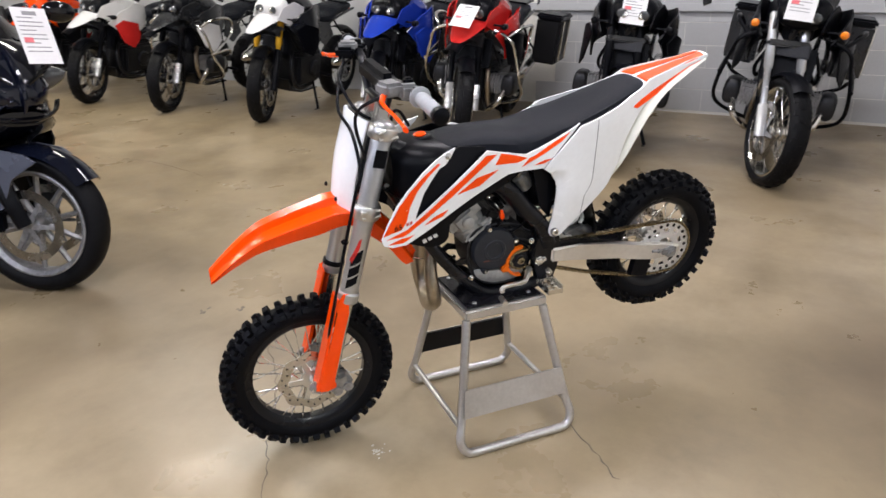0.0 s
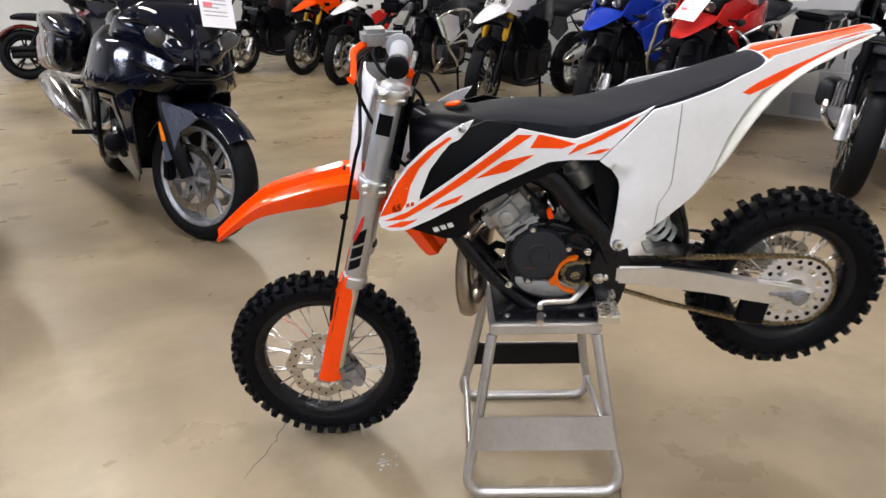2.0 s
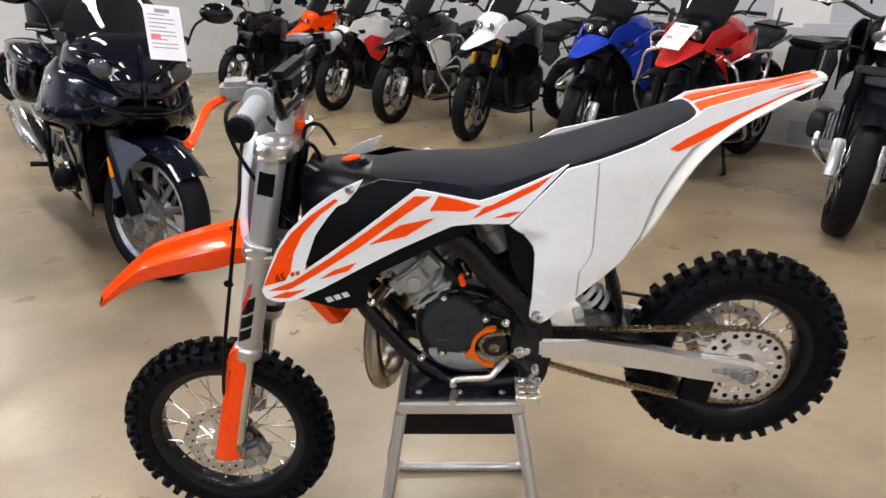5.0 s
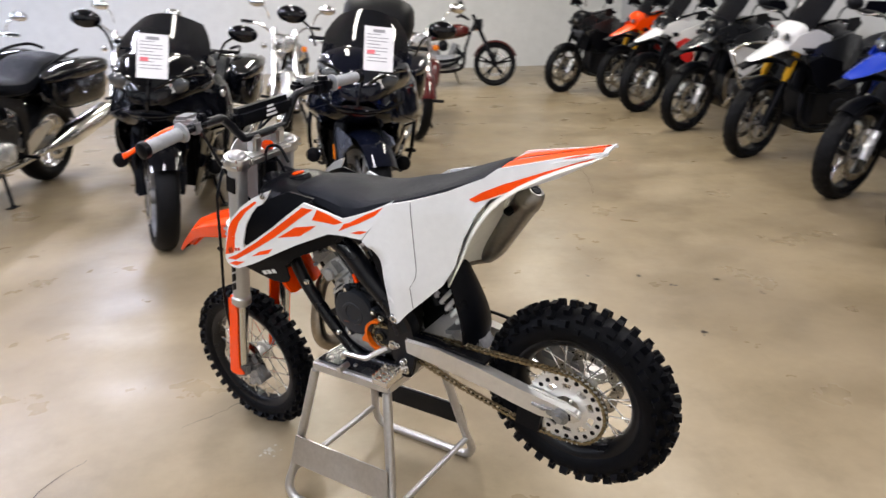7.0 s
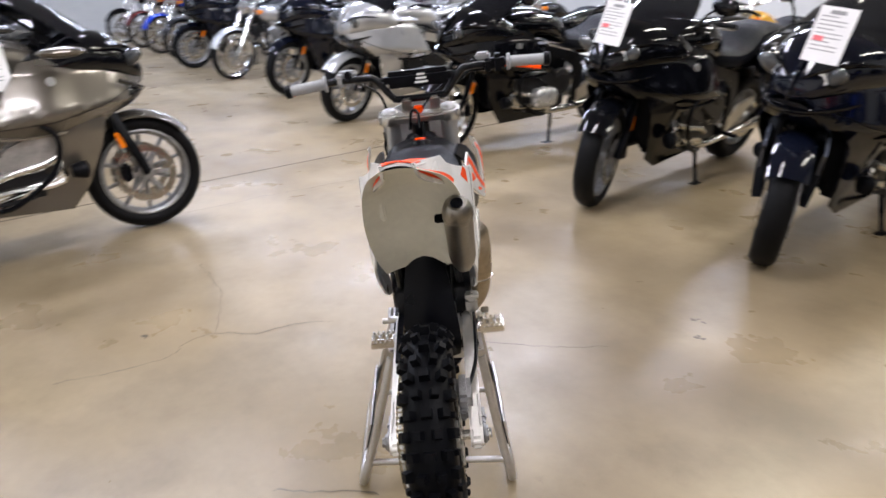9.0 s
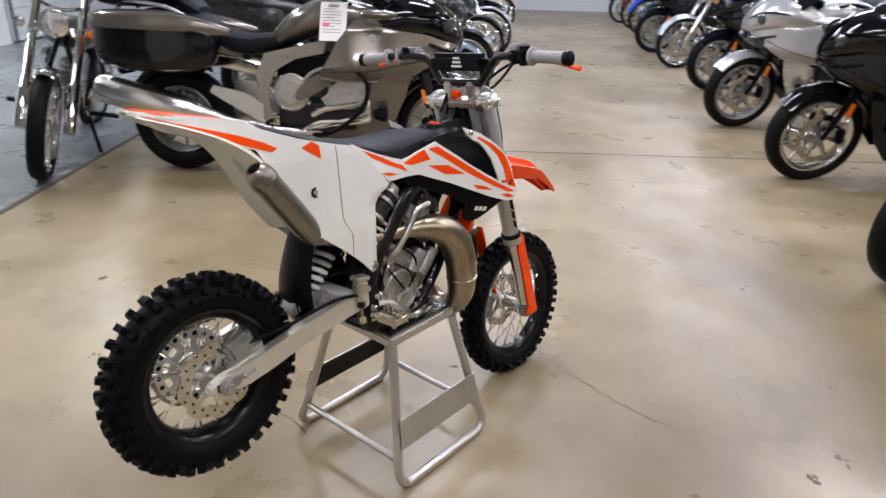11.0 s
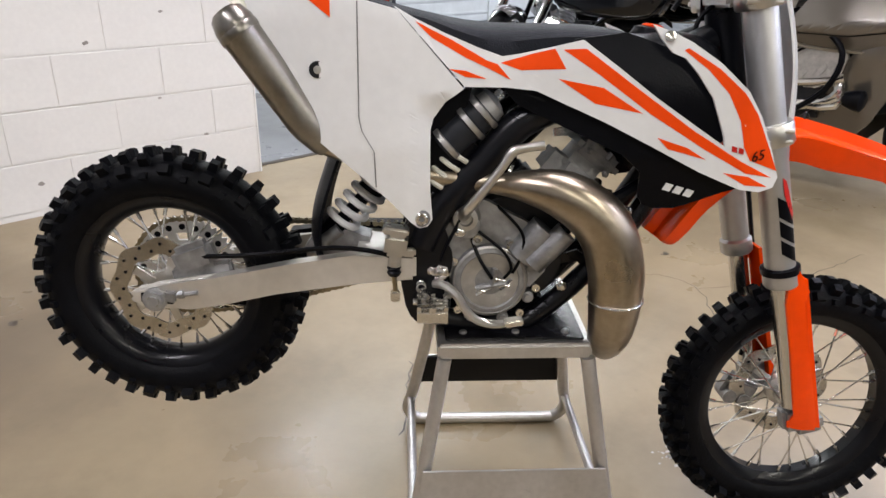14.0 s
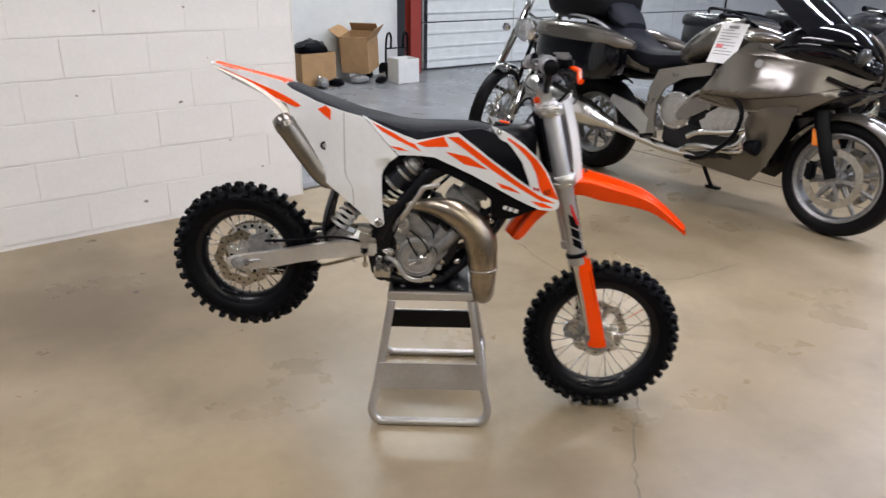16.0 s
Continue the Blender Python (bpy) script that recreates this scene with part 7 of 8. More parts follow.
    for s in (1, -1):
        part("badge", lathe(B(), [(0.024, -0.004), (0.022, 0.005), (0.005, 0.006)], (-0.43, s * (fy(-0.43, 0.86) + 0.001), 0.86), (0.05, s, 0.1), 16), SILVERP, ob, "round silver badge")
    side_stand(ob, -0.95)
    return ob, m


def adventure(a, c, heading, paint, label, lean=8, steer=18, fork=BLACKP, frame_=GREYP, wheels="wire", rim=FRAMEM, bars=True, boxes=False, beak=True, tankp=None, tall=True, group="adventure motorcycles", knob=True, guard=STEEL, boxer=True, name="adventure_motorcycle", signals=False, low=True, mask=None, flank=None):
    ob, m = bike_base(name, a, c, heading, lean, label, group)
    road_wheel(ob, "front_wheel", 0, 0.335, 0.125, wheels, rim, steer, 2, knob)
    road_wheel(ob, "rear_wheel", -1.50, 0.325, 0.16, wheels, rim, 0, 1, knob)
    if low:
        part("low_fender", steered(arch(0.0, 0.335, 0.365, 55, 140, 0.06), steer), BLACKP, ob)
    for s in (1, -1):
        lg = lathe(B(), [(0.022, 0), (0.03, 0.0), (0.03, 0.07), (0.021, 0.08), (0.021, 0.38), (0.029, 0.39), (0.029, 0.72), (0.02, 0.73)], (0.0, s * 0.10, 0.33), (-0.42, 0, 1), 14)
        fo = part("fork_leg", steered(lg, steer), fork, ob)
        part("slider", steered(lathe(B(), [(0.033, -0.03), (0.033, 0.34 if fork is YELLOWF else 0.16), (0.025, 0.35 if fork is YELLOWF else 0.17)], (0.0, s * 0.10, 0.33), (-0.42, 0, 1), 12), steer), SILVERP if fork is BLACKP else BLACKP if fork is YELLOWF else fork, fo)
        part("caliper", steered(box(B(), (-0.10, s * 0.085, 0.36), (0.05, 0.045, 0.10), (0, -22, 0), 0.01), steer), BLACKP, fo)
        sp_ = [(-0.18, 0.86), (-0.30, 0.98), (-0.52, 1.06), (-0.72, 1.02), (-0.80, 0.90), (-0.72, 0.80), (-0.48, 0.74), (-0.34, 0.68), (-0.30, 0.76)]
        part("tank_panel", sheet(B(), sp_, lambda x, z: 0.15 + 0.13 * math.sin(min(1, max(0, (-x - 0.1) / 0.7)) * math.pi) * (1.1 - abs(z - 0.88)), 0.012, 3, 1, s), tankp or paint, ob)
        part("side_panel", sheet(B(), [(-0.82, 0.86), (-1.02, 0.84), (-1.10, 0.72), (-0.95, 0.62), (-0.80, 0.70)], lambda x, z: 0.15, 0.015, 2, 1, s), frame_, ob)
        if boxer:
            cy = B()
            for k in range(5):
                box(cy, (-0.45, s * (0.15 + k * 0.022), 0.47), (0.17, 0.008, 0.15), (0, 0, 0), 0.0)
            box(cy, (-0.45, s * 0.19, 0.47), (0.13, 0.14, 0.12), (0, 0, 0), 0.02)
            part("cylinder", cy, CAST, ob)
            hd = hull(B(), [(-0.35, 0.47, 0.05, 0.04), (-0.38, 0.47, 0.085, 0.055), (-0.52, 0.47, 0.085, 0.055), (-0.55, 0.47, 0.05, 0.04)], 14, 3, 3)
            hd.transform(Matrix.Translation((0, s * 0.29, 0)))
            part("cylinder_head", hd, DARKCAST, ob)
            part("header", tube(B(), [(-0.37, s * 0.27, 0.43), (-0.31, s * 0.24, 0.34), (-0.40, s * 0.14, 0.25), (-0.75, s * 0.08, 0.24)], 0.02, 8, 4), STEEL, ob)
        if bars:
            part("crash_bar", tube(B(), [(-0.26, s * 0.12, 0.90), (-0.22, s * 0.30, 0.84), (-0.26, s * 0.35, 0.72), (-0.30, s * 0.39, 0.56), (-0.42, s * 0.40, 0.42), (-0.50, s * 0.34, 0.34), (-0.55, s * 0.16, 0.28)], 0.0125, 8, 4), guard, ob)
            part("crash_bar", tube(B(), [(-0.27, s * 0.39, 0.60), (-0.55, s * 0.38, 0.62), (-0.62, s * 0.33, 0.56), (-0.60, s * 0.18, 0.50)], 0.0125, 8, 4), guard, ob)
        part("turn_signal", lathe(B(), [(0.022, -0.03), (0.024, 0.02), (0.016, 0.03), (0.005, 0.034)], (-0.2, s * 0.25, 0.93), (1, 0, 0), 12), AMBER if signals else BLACKP, ob)
        part("signal_stalk", rod(B(), (-0.22, s * 0.12, 0.93), (-0.22, s * 0.24, 0.93), 0.008, 6), BLACKP, ob)
        mirror(ob, -0.40, 0.36, 1.30, s, True)
        hg = sheet(B(), [(-0.28, 1.13), (-0.30, 1.21), (-0.42, 1.21), (-0.46, 1.15), (-0.40, 1.10)], lambda x, z: 0.43 + 0.3 * (x + 0.4), 0.008, 1, 1, s)
        part("hand_guard", hg, BLACKP, ob)
        part("foot_peg", rod(B(), (-0.82, s * 0.14, 0.36), (-0.82, s * 0.30, 0.36), 0.014, 8), BLACKP, ob)
        part("subframe", tube(B(), [(-0.75, s * 0.12, 0.72), (-1.1, s * 0.14, 0.86), (-1.55, s * 0.13, 0.95)], 0.013, 8, 3), frame_, ob)
        if boxes:
            bx = box(B(), (-1.42, s * 0.36, 0.74), (0.42, 0.22, 0.38), (0, 0, 0), 0.02)
            pn_ = part("pannier", bx, GREYP if boxes == "grey" else BOXG, ob)
            part("pannier_lid", box(B(), (-1.42, s * 0.36, 0.945), (0.435, 0.235, 0.05), (0, 0, 0), 0.015), BLACKP, pn_)
            for x in (-1.3, -1.54):
                part("rail", rod(B(), (x, s * 0.475, 0.58), (x, s * 0.475, 0.92), 0.009, 6), STEEL, pn_)
        part("pannier_rack", tube(B(), [(-1.05, s * 0.18, 0.86), (-1.2, s * 0.23, 0.70), (-1.5, s * 0.23, 0.62), (-1.6, s * 0.2, 0.85)], 0.01, 6, 3), BLACKP, ob)
    if beak:
        rings = []
        for x, z, w, h in curve([(0.15, 0.815, 0.035, 0.008), (0.10, 0.835, 0.065, 0.014), (0.03, 0.862, 0.088, 0.022), (-0.05, 0.895, 0.11, 0.035), (-0.15, 0.93, 0.135, 0.05), (-0.24, 0.95, 0.13, 0.05)], 3):
            rings.append([(x, w * math.cos(t), z + h * math.copysign(abs(math.sin(t)) ** 1.4, math.sin(t)) * (0.5 if math.sin(t) < 0 else 1)) for t in np.linspace(0, math.tau, 16, endpoint=False)])
        part("beak", loft(B(), rings), paint, ob)
        part("under_fender", arch(0.0, 0.335, 0.50, 62, 118, 0.055), BLACKP, ob)
    part("front_mask", hull(B(), [(-0.115, 1.0, 0.04, 0.07), (-0.14, 1.005, 0.075, 0.125), (-0.20, 1.02, 0.095, 0.15), (-0.28, 1.03, 0.085, 0.15), (-0.33, 1.03, 0.05, 0.11)], 18, 2.6, 3), mask or BLACKP, ob)
    hl = B()
    for s in (1, -1):
        t = ball(B(), (0, 0, 0), (0.022, 0.052, 0.036), 14)
        t.transform(pose(-0.122, s * 0.06, 1.0, s * 14, 10, -s * 24))
        me = bpy.data.meshes.new("tmp")
        t.to_mesh(me)
        t.free()
        hl.from_mesh(me)
        bpy.data.meshes.remove(me)
    h_ = part("headlight", hl, DARKLENS, ob)
    for s in (1, -1):
        part("lens_ring", lathe(B(), [(0.020, 0), (0.023, 0.003), (0.020, 0.005)], (-0.104, s * 0.056, 1.0), (1, s * 0.35, 0.15), 14), STEEL, h_)
        part("cowl_wing", sheet(B(), [(-0.10, 0.93), (-0.16, 1.03), (-0.30, 1.08), (-0.42, 1.03), (-0.40, 0.92), (-0.24, 0.88)], lambda x, z: 0.13 + 0.25 * (-x - 0.1), 0.01, 2, 1, s), mask or tankp or paint, ob)
        part("radiator_shroud", sheet(B(), [(-0.22, 0.84), (-0.30, 0.90), (-0.46, 0.86), (-0.50, 0.72), (-0.40, 0.60), (-0.30, 0.66)], lambda x, z: 0.22 + 0.12 * math.sin(min(1, max(0, (-x - 0.15) / 0.4)) * math.pi * 0.6), 0.012, 2, 1, s), flank or BLACKP, ob)
        part("engine_side", box(B(), (-0.62, s * 0.13, 0.44), (0.42, 0.10, 0.30), (0, 0, 0), 0.03), DARKCAST, ob)
        part("clutch_cover", lathe(B(), [(0.085, 0), (0.085, 0.02), (0.075, 0.03), (0.05, 0.03), (0.045, 0.024), (0.004, 0.026)], (-0.68, s * 0.175, 0.43), (0, s, 0), 22), CAST if boxer else DARKCAST, ob)
        part("pipe", tube(B(), [(-0.40, s * 0.10, 0.62), (-0.34, s * 0.13, 0.50), (-0.38, s * 0.14, 0.32), (-0.55, s * 0.12, 0.25), (-0.8, s * 0.1, 0.26)], 0.02, 8, 4), PIPE if boxer else DARKCAST, ob)
        part("hose", tube(B(), [(-0.30, s * 0.14, 0.78), (-0.36, s * 0.19, 0.66), (-0.50, s * 0.18, 0.58), (-0.62, s * 0.15, 0.62)], 0.012, 6, 4), BLACKP, ob)
        part("brake_hose", steered(tube(B(), [(-0.10, s * 0.10, 0.38), (-0.14, s * 0.13, 0.55), (-0.22, s * 0.12, 0.72), (-0.24, s * 0.08, 0.86)], 0.006, 6, 4), steer), BLACKP, ob)
        if bars:
            part("crash_bar", tube(B(), [(-0.22, s * 0.26, 0.84), (-0.34, s * 0.36, 0.93), (-0.55, s * 0.37, 0.93), (-0.66, s * 0.34, 0.86), (-0.62, s * 0.35, 0.76), (-0.42, s * 0.38, 0.66), (-0.29, s * 0.39, 0.60)], 0.0125, 8, 4), guard, ob)
    part("frame_core", box(B(), (-0.60, 0, 0.66), (0.5, 0.20, 0.30), (0, -8, 0), 0.04), BLACKP, ob)
    part("oil_cooler", box(B(), (-0.20, 0, 0.80), (0.03, 0.20, 0.08), (0, -15, 0), 0.006), DARKCAST, ob)
    if tall:
        rings = []
        for k in range(6):
            t = k / 5
            row = [(-0.15 - 0.22 * t - 0.07 * u * u, u * (0.15 + 0.03 * math.sin(t * 3)), 1.02 + 0.36 * t) for u in np.linspace(-1, 1, 7)]
            rings.append(row + [(p[0] - 0.004, p[1], p[2]) for p in row[::-1]])
        part("windscreen", loft(B(), rings), SMOKE, ob)
    part("tank", hull(B(), [(-0.26, 0.90, 0.07, 0.09), (-0.40, 0.97, 0.11, 0.16), (-0.60, 0.99, 0.12, 0.18), (-0.76, 0.93, 0.09, 0.14), (-0.82, 0.88, 0.05, 0.1)], 16, 2.5, 3), tankp or paint, ob)
    part("seat", hull(B(), [(-0.76, 0.88, 0.04, 0.10), (-0.86, 0.87, 0.055, 0.14), (-1.05, 0.88, 0.055, 0.16), (-1.18, 0.93, 0.055, 0.15), (-1.42, 0.96, 0.05, 0.13), (-1.55, 0.97, 0.03, 0.1)], 14, 2.8, 3), SEATM, ob, "black seat")
    part("engine", box(B(), (-0.60, 0, 0.46), (0.44, 0.24, 0.38), (0, 0, 0), 0.04), DARKCAST, ob)
    for k in range(3):
        part("engine_cover", lathe(B(), [(0.09, 0), (0.085, 0.02), (0.02, 0.025)], (-0.55 - 0.14 * k, 0.12 if k % 2 else -0.12, 0.42), (0, 1 if k % 2 else -1, 0), 18), GREYP, ob)
    part("frame", tube(B(), [(-0.22, 0, 0.95), (-0.36, 0.06, 0.78), (-0.60, 0.10, 0.70), (-0.86, 0.10, 0.60), (-0.92, 0.09, 0.42)], 0.024, 8, 4), frame_, ob)
    part("frame_tube", tube(B(), [(-0.22, 0, 0.95), (-0.36, -0.06, 0.78), (-0.60, -0.10, 0.70), (-0.86, -0.10, 0.60), (-0.92, -0.09, 0.42)], 0.024, 8, 4), frame_, ob)
    part("radiator", box(B(), (-0.30, 0, 0.70), (0.05, 0.30, 0.22), (0, -12, 0), 0.01), BLACKP, ob)
    part("bash_plate", plate(B(), [(-0.30, 0.36), (-0.36, 0.24), (-0.55, 0.20), (-0.85, 0.20), (-0.85, 0.215), (-0.56, 0.215), (-0.38, 0.26), (-0.32, 0.36)], 0, 0.24), DARKCAST, ob)
    part("swing_arm", tube(B(), [(-0.88, -0.10, 0.44, 0.04), (-1.2, -0.11, 0.38, 0.04), (-1.5, -0.10, 0.325, 0.055)], 0.04, 10, 3), GREYP, ob)
    part("muffler", lathe(B(), [(0.02, 0), (0.055, 0.06), (0.06, 0.10), (0.06, 0.46), (0.045, 0.48), (0.02, 0.481)], (-1.08, 0.17, 0.42), (-0.94, 0.08, 0.34), 16), STEEL, ob)
    part("shock", rod(B(), (-0.95, 0, 0.45), (-0.88, 0, 0.78), 0.035, 12), BLACKP, ob)
    part("tail_fender", arch(-1.5, 0.325, 0.44, 75, 150, 0.08), BLACKP, ob)
    part("tail_light", box(B(), (-1.62, 0, 0.93), (0.03, 0.1, 0.05), (0, 0, 0), 0.01), REDP, ob)
    part("luggage_rack", box(B(), (-1.5, 0, 1.02), (0.28, 0.2, 0.015), (0, 3, 0), 0.005), BLACKP, ob)
    part("fork_clamp", steered(box(B(), (-0.2, 0, 0.83), (0.06, 0.26, 0.04), (0, -22, 0), 0.01), steer), GREYP, ob)
    handlebar(ob, -0.36, 1.08, 0.42, 0.06, 0.08, steer=steer)
    side_stand(ob, -0.75)
    return ob, m


def cruiser(a, c, heading, paint, label, lean=8, steer=12, metal=CHROME, group="cruiser motorcycles", high=False, name="cruiser_motorcycle", bags=False, rake=0.62, wheels="wire"):
    ob, m = bike_base(name, a, c, heading, lean, label, group)
    road_wheel(ob, "front_wheel", 0, 0.33, 0.10, wheels, metal, steer, 1)
    road_wheel(ob, "rear_wheel", -1.6, 0.32, 0.17, wheels, metal)
    part("front_fender", steered(arch(0.0, 0.33, 0.36, 70 if high else 20, 115 if high else 160, 0.06 if high else 0.07), steer), metal if high else paint, ob)
    part("rear_fender", arch(-1.6, 0.32, 0.38, 10, 150, 0.11), paint, ob)
    top = 1.05 if high else 0.95
    for s in (1, -1):
        lg = lathe(B(), [(0.034, -0.03), (0.038, 0), (0.038, 0.28), (0.029, 0.30), (0.029, top - 0.30), (0.03, top - 0.29), (0.03, top - 0.2), (0.024, top - 0.15)], (0.0, s * (0.135 if high else 0.105), 0.33), (-rake * 0.75, 0, 1), 14)
        part("fork_leg", steered(lg, steer), metal, ob)
        part("turn_signal", steered(lathe(B(), [(0.02, -0.03), (0.032, 0), (0.03, 0.02), (0.005, 0.03)], (-0.3, s * 0.2, 0.88), (1, 0, 0), 12), steer), AMBER if s > 0 else metal, ob)
        part("exhaust", tube(B(), [(-0.58, -0.14, 0.56 - 0.06 * (s > 0), 0.022), (-0.50, -0.20, 0.44, 0.022), (-0.70, -0.22, 0.30 + 0.07 * (s > 0), 0.024), (-1.1, -0.23, 0.28 + 0.08 * (s > 0), 0.035), (-1.75, -0.24, 0.30 + 0.08 * (s > 0), 0.038)], 0.03, 10, 4), metal, ob)
        part("foot_peg", rod(B(), (-0.55, s * 0.16, 0.32), (-0.55, s * 0.34, 0.33), 0.017, 8), BLACKP, ob)
        part("shock", rod(B(), (-1.55, s * 0.13, 0.36), (-1.38, s * 0.13, 0.66), 0.025, 10), metal, ob)
        mirror(ob, -0.55, 0.36, 1.28, s, True, metal)
        part("frame", tube(B(), [(-0.36, 0, 0.86), (-0.46, s * 0.09, 0.55), (-0.50, s * 0.12, 0.30), (-0.70, s * 0.13, 0.22), (-1.1, s * 0.13, 0.24), (-1.25, s * 0.12, 0.45), (-1.1, s * 0.1, 0.66)], 0.017, 8, 4), FRAMEM, ob)
        if bags:
            bg = hull(B(), [(-1.3, 0.5, 0.1, 0.06), (-1.4, 0.52, 0.17, 0.1), (-1.8, 0.53, 0.17, 0.1), (-1.9, 0.53, 0.1, 0.06)], 14, 3.4, 3)
            bg.transform(Matrix.Translation((0, s * 0.27, 0)))
            part("saddle_bag", bg, paint, ob)
    en = B()
    box(en, (-0.80, 0, 0.36), (0.46, 0.22, 0.22), (0, 0, 0), 0.04)
    part("crankcase", en, metal if metal is CHROME else CAST, ob)
    for tilt, x in ((-24, -0.90), (24, -0.68)):
        fins = [(0.055, 0.0)]
        for k in range(7):
            fins += [(0.055, 0.020 + k * 0.024), (0.07, 0.021 + k * 0.024), (0.07, 0.029 + k * 0.024), (0.055, 0.030 + k * 0.024)]
        cyb = lathe(B(), fins + [(0.055, 0.2), (0.03, 0.205)], (0, 0, 0), (0, 0, 1), 16)
        cyb.transform(pose(x, 0, 0.45, 0, tilt, 0))
        part("cylinder", cyb, CAST, ob)
    part("air_cleaner", lathe(B(), [(0.08, 0), (0.085, 0.02), (0.07, 0.05), (0.02, 0.06)], (-0.79, -0.14, 0.60), (0, -1, 0), 20), metal, ob)
    part("primary_cover", hull(B(), [(-0.6, 0.36, 0.06, 0.02), (-0.66, 0.36, 0.1, 0.03), (-1.0, 0.36, 0.1, 0.03), (-1.06, 0.36, 0.05, 0.02)], 12, 3, 2), metal, ob).location = (0, 0.15, 0)
    part("tank", hull(B(), [(-0.40, 0.83, 0.05, 0.05), (-0.48, 0.83, 0.09, 0.12), (-0.65, 0.82, 0.11, 0.16), (-0.85, 0.78, 0.09, 0.13), (-1.0, 0.72, 0.04, 0.06)], 18, 2.4, 3), paint, ob)
    part("seat", hull(B(), [(-0.96, 0.74, 0.03, 0.08), (-1.08, 0.70, 0.05, 0.15), (-1.25, 0.70, 0.055, 0.17), (-1.38, 0.77, 0.05, 0.13), (-1.6, 0.79, 0.04, 0.11), (-1.7, 0.78, 0.02, 0.08)], 14, 2.8, 3), SEATM, ob, "black seat")
    hl = lathe(B(), [(0.02, -0.12), (0.07, -0.08), (0.085, 0), (0.085, 0.02), (0.078, 0.024)], (-0.22, 0, 0.92), (1, 0, 0), 22)
    h_ = part("headlight", steered(hl, steer), metal, ob)
    part("lens", steered(lathe(B(), [(0.078, 0.018), (0.05, 0.035), (0.004, 0.04)], (-0.22, 0, 0.92), (1, 0, 0), 22), steer), CLEAR, h_)
    part("fork_clamp", steered(box(B(), (-0.33, 0, 0.86), (0.06, 0.27, 0.05), (0, -28, 0), 0.01), steer), metal, ob)
    handlebar(ob, -0.42, 1.0, 0.4, 0.16 if high else 0.08, 0.2, steer=steer, mat_=metal)
    part("rear_light", lathe(B(), [(0.03, 0), (0.04, 0.03), (0.02, 0.045)], (-1.98, 0, 0.62), (-1, 0, 0.2), 12), REDP, ob)
    part("swing_arm", tube(B(), [(-1.1, 0.13, 0.34), (-1.6, 0.13, 0.32)], 0.022, 8, 1), FRAMEM, ob)
    side_stand(ob, -0.65)
    return ob, m


# row facing the dirt bike's nose
TB, mB = touring(0.21, -2.22, 86, DARKB, mirrors="high", label= "gloss black touring motorcycle with a smoked screen, front wheel turned", steer=27, side=DARKCAST, top_case=True, cover=SLATE)
TA, mA = touring(1.33, -2.31, 91, GLOSSB, mirrors="high", label= "gloss black touring motorcycle with panniers beside another alike", steer=20, side=BLACKP, cover=GLOSSB)
price_tag(mB, 0.06, 0.09, 1.11, -22, 98)
price_tag(mA, 0.07, 0.03, 1.09, -22, 98)
touring(2.97, -2.55, 80, GLOSSB, "black touring motorcycle with silver engine on its side stand", steer=16, side=BLACKP, rim=STEEL, boxer=True, mirrors="high")
touring(4.50, -2.61, 90, SILVERP, "silver touring motorcycle with amber side markers", steer=10, side=SILVERP, lower=GREYP, boxer=True)
touring(6.28, -2.97, 90, DARKB, "dark blue touring motorcycle in the long row", steer=10, side=GREYP)
cruiser(7.9, -3.04, 90, SILVERP, "silver and chrome cruiser in the long row")
touring(9.36, -3.1, 90, DARKB, "dark blue faired motorcycle in the long row", side=GREYP)
cruiser(10.6, -3.4, 90, GREYP, "dark grey cruiser in the long row")
cruiser(11.8, -3.5, 90, BLUEP, "blue cruiser at the far end of the row")
cruiser(13.0, -3.6, 90, MAROON, "dark red cruiser at the far end of the row")
cruiser(14.2, -3.6, 90, GLOSSB, "black cruiser at the far end of the row")
# facing row with the bronze tourer
OL, mO = touring(2.74, -0.135, -90, OLIVE, "bronze metallic touring motorcycle with black seat and steel mufflers", lean=5, steer=-4, lower=GLOSSB, side=CHAMP, top_case=True, eng=COVERM)
price_tag(mO, -0.66, -0.268, 0.945, -24, 0)
touring(4.38, -0.16, -90, GREYP, "dark grey touring motorcycle with steel blue fender beside the bronze one", lean=6, steer=-4, side=GREYP, lower=GREYP, fend=STEELBLUE, cover=STEELBLUE)
touring(5.5, -0.25, -90, GREYP, "dark grey touring motorcycle in the facing row", lean=6, side=BLACKP)
cruiser(6.8, -0.4, -90, GREYP, "grey cruiser in the facing row", steer=0)
cruiser(8.1, -0.55, -90, SILVERP, "silver cruiser in the facing row", steer=0)
touring(9.6, -0.6, -90, GLOSSB, "black touring motorcycle far down the facing row", side=GREYP)
cruiser(11.3, -0.8, -90, MAROON, "dark red cruiser far down the facing row", steer=0)
cruiser(12.8, -0.8, -90, GLOSSB, "black cruiser far down the facing row", steer=0)
CH, mC = cruiser(2.42, 2.36, -164, GREYP, "chrome custom cruiser with a long raked fork in the back room", high=True, steer=4, rake=0.85, lean=12)
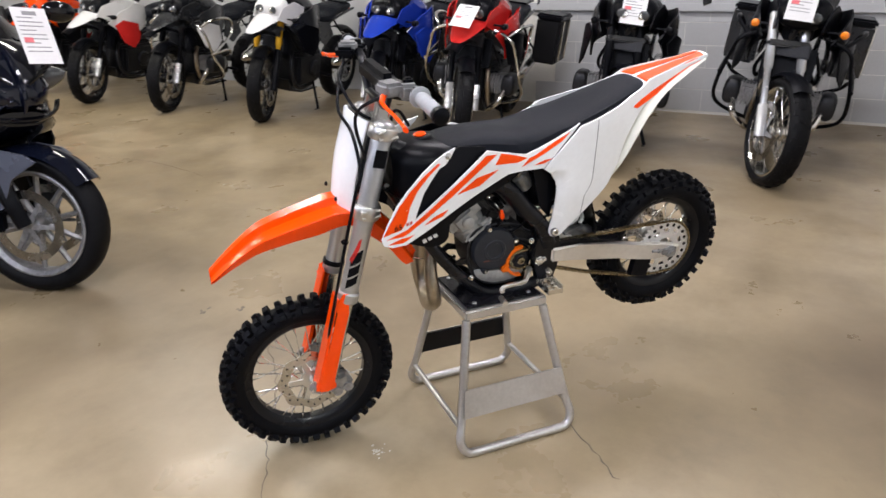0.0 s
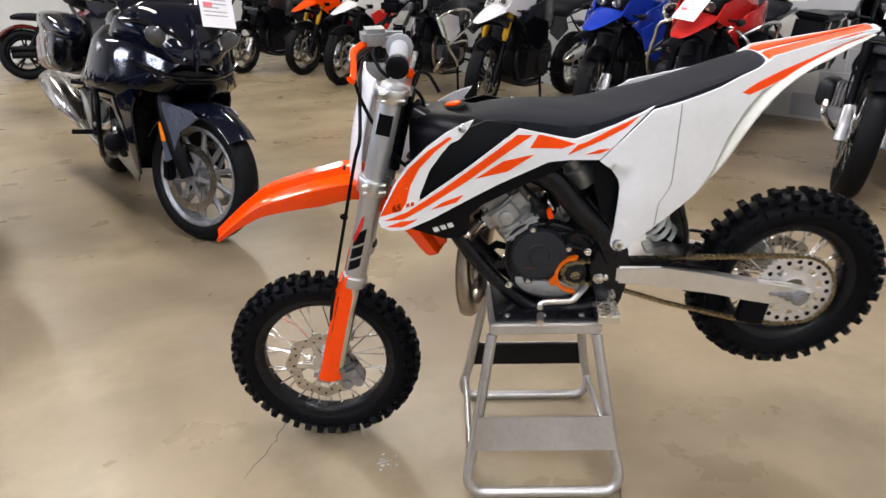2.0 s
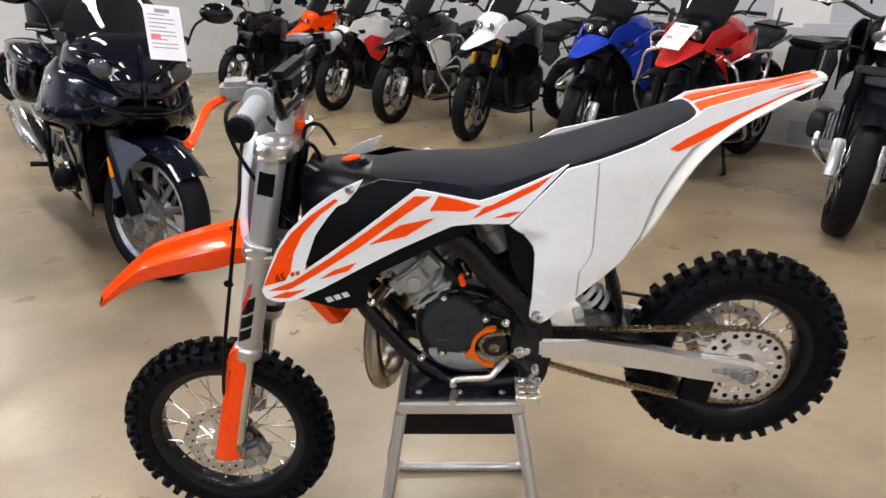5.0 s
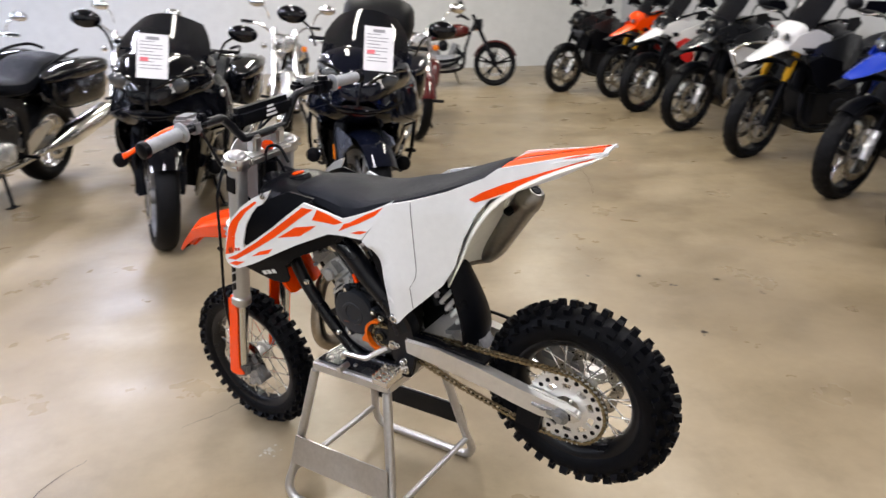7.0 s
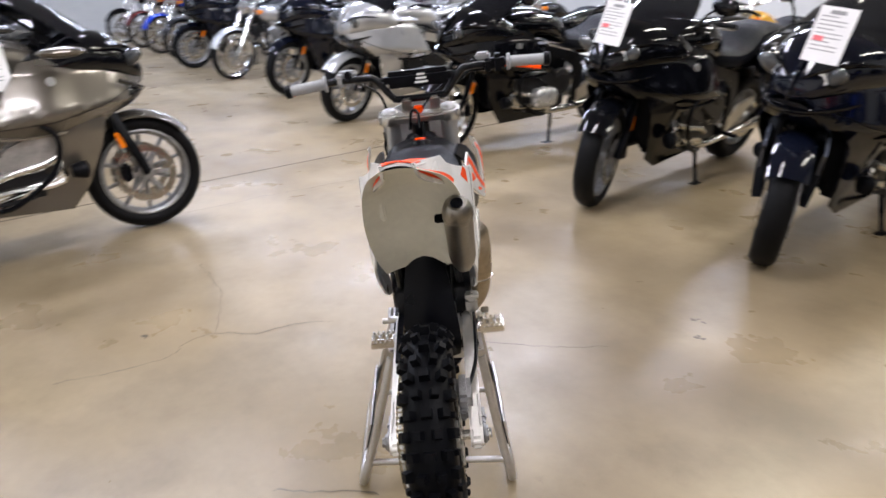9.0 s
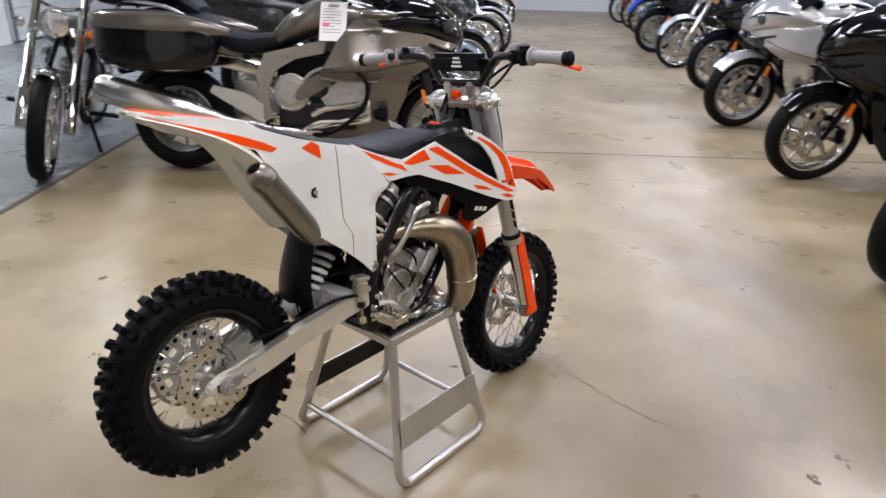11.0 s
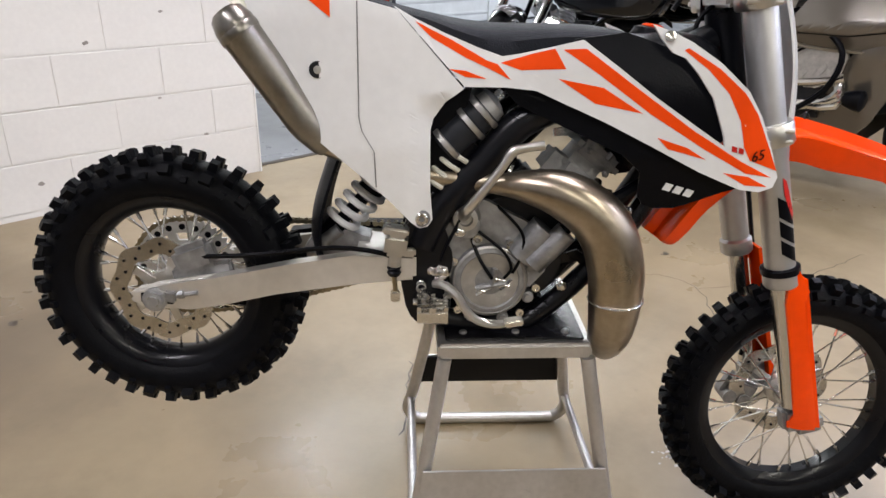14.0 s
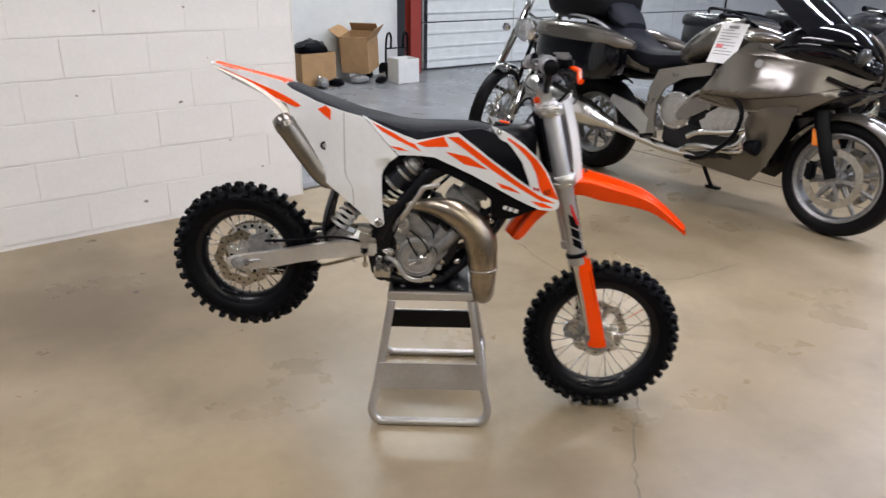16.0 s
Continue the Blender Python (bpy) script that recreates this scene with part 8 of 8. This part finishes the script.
# row along the block wall
GS, mG = adventure(-2.88, 0.39, 2, GREYP, "dark grey adventure motorcycle with crash bars and panniers by the wall", steer=24, fork=SILVERP, rim=STEEL, bars=True, guard=BLACKP, boxes="grey", tankp=BLACKP, beak=False, knob=True, signals=True, low=True)
price_tag(mG, -0.06, -0.02, 1.10, -12, 90)
EB, mE = adventure(-2.90, -0.60, 10, GREYP, "black and silver classic boxer motorcycle in the row by the wall", steer=16, bars=False, beak=False, tankp=BLACKP, tall=False, name="classic_motorcycle", group="row by the wall", wheels="wire", knob=False)
for s in (1, -1):
    part("tank_side", sheet(B(), [(-0.44, 0.99), (-0.56, 1.03), (-0.70, 1.0), (-0.74, 0.90), (-0.62, 0.84), (-0.48, 0.88)], lambda x, z: 0.165 + 0.13 * math.sin(min(1, max(0, (-x - 0.1) / 0.7)) * math.pi) * (1.1 - abs(z - 0.88)), 0.008, 3, 1, s), SILVERP, EB, "brushed silver tank side")
price_tag(mE, -0.12, 0.0, 1.06, -12, 90)
RG, mR = adventure(-2.95, -1.82, 8, REDPAINT, "red and black adventure motorcycle with steel crash bars", steer=22, rim=FRAMEM, tall="smoke", boxes="black", flank=BLACKP, tankp=REDPAINT)
price_tag(mR, 0.02, 0.0, 0.99, -55, 90)
adventure(-3.10, -2.69, 8, BLUEP, "blue adventure motorcycle with black engine", steer=18, boxer=False, bars=False, boxes="black", tankp=BLUEP, flank=BLUEP)
adventure(-3.14, -3.98, 8, WHITEP, "white adventure motorcycle with gold fork legs", steer=18, fork=YELLOWF, bars=False, boxer=False, tankp=GREYP, mask=WHITEP)
adventure(-3.14, -5.25, 8, GREYP, "black and white adventure motorcycle with silver crash bars", steer=16, rim=FRAMEM, flank=WHITEP)
adventure(-3.16, -6.5, 8, WHITEP, "white and red adventure motorcycle on its side stand", steer=16, tankp=WHITEP, flank=REDPAINT, boxer=False, bars=False)
adventure(-3.29, -7.71, 8, ORANGE, "orange dual-sport motorcycle on its side stand", steer=14, boxer=False, bars=False, rim=FRAMEM, fork=YELLOWF, mask=ORANGE)
adventure(-2.75, -8.45, 14, GREYP, "black enduro motorcycle near the far wall", steer=14, boxer=False, bars=False, beak=False, tall=False, fork=BLACKP, name="enduro_motorcycle", group="row by the wall")
cruiser(-1.95, -9.35, 168, MAROON, "red custom motorcycle with black wheels near the far wall", metal=BLACKP, name="custom_motorcycle", group="row by the wall", steer=0, wheels="cast")
# a further row behind
cruiser(-0.38, -5.3, 90, MAROON, "dark red cruiser parked behind the black tourers", bags=True)
cruiser(0.95, -5.6, 90, SILVERP, "silver and chrome cruiser parked behind the tourers")
cruiser(2.55, -5.75, 90, YELLOWP, "yellow cruiser parked behind the tourers")
cruiser(4.1, -5.8, 90, WHITEP, "white cruiser parked behind the tourers", bags=True)
cruiser(5.6, -6.0, 90, GLOSSB, "black cruiser parked behind the tourers")
touring(7.1, -6.0, 90, SILVERP, "silver faired motorcycle parked behind the row", side=GREYP)
cruiser(8.8, -6.1, 90, MAROON, "dark red cruiser parked behind the row")

# ---- painted blocks of the walls ----
blocks(partition, (0.726, 2.1505), (-1, 0), 9, 9, WALLM)
pocks(partition, [(0.64, 0.93, 0.006, 0.007), (0.35, 0.74, 0.012, 0.006), (0.12, 1.12, 0.010, 0.006), (-0.06, 1.21, 0.008, 0.010), (-0.20, 1.10, 0.007, 0.006), (-0.31, 1.11, 0.010, 0.008), (-0.12, 1.02, 0.006, 0.005), (0.22, 0.86, 0.005, 0.005), (0.05, 0.64, 0.012, 0.010), (0.30, 0.40, 0.010, 0.005), (-0.45, 0.72, 0.008, 0.006), (-0.75, 1.18, 0.009, 0.007), (-0.9, 0.55, 0.012, 0.006), (0.48, 0.22, 0.014, 0.007), (-0.2, 0.13, 0.014, 0.010)], PITM)
blocks(west, (-5.0025, 2.12), (0, -1), 10, 8, WALLB)
# the far run of the walls and the upper courses, plain painted faces
part("upper_courses", wall_mesh(-5.0, 2.141, 0.73, 2.148, 1.79, CEILING), WALLM, partition, smooth=False)
part("west_courses", wall_mesh(-5.0, -12.3, -4.993, -2.2, 0, CEILING), WALLB, west, smooth=False)
part("west_courses", wall_mesh(-5.0, -2.2, -4.993, 2.14, 1.6, CEILING), WALLB, west, smooth=False)
part("partition_run", wall_mesh(-5.0, 2.141, -2.93, 2.148, 0, 1.79), WALLM, partition, smooth=False)
part("wall_end", wall_mesh(0.722, 2.14, 0.730, 2.34, 0, CEILING), WALLM, partition, smooth=False)
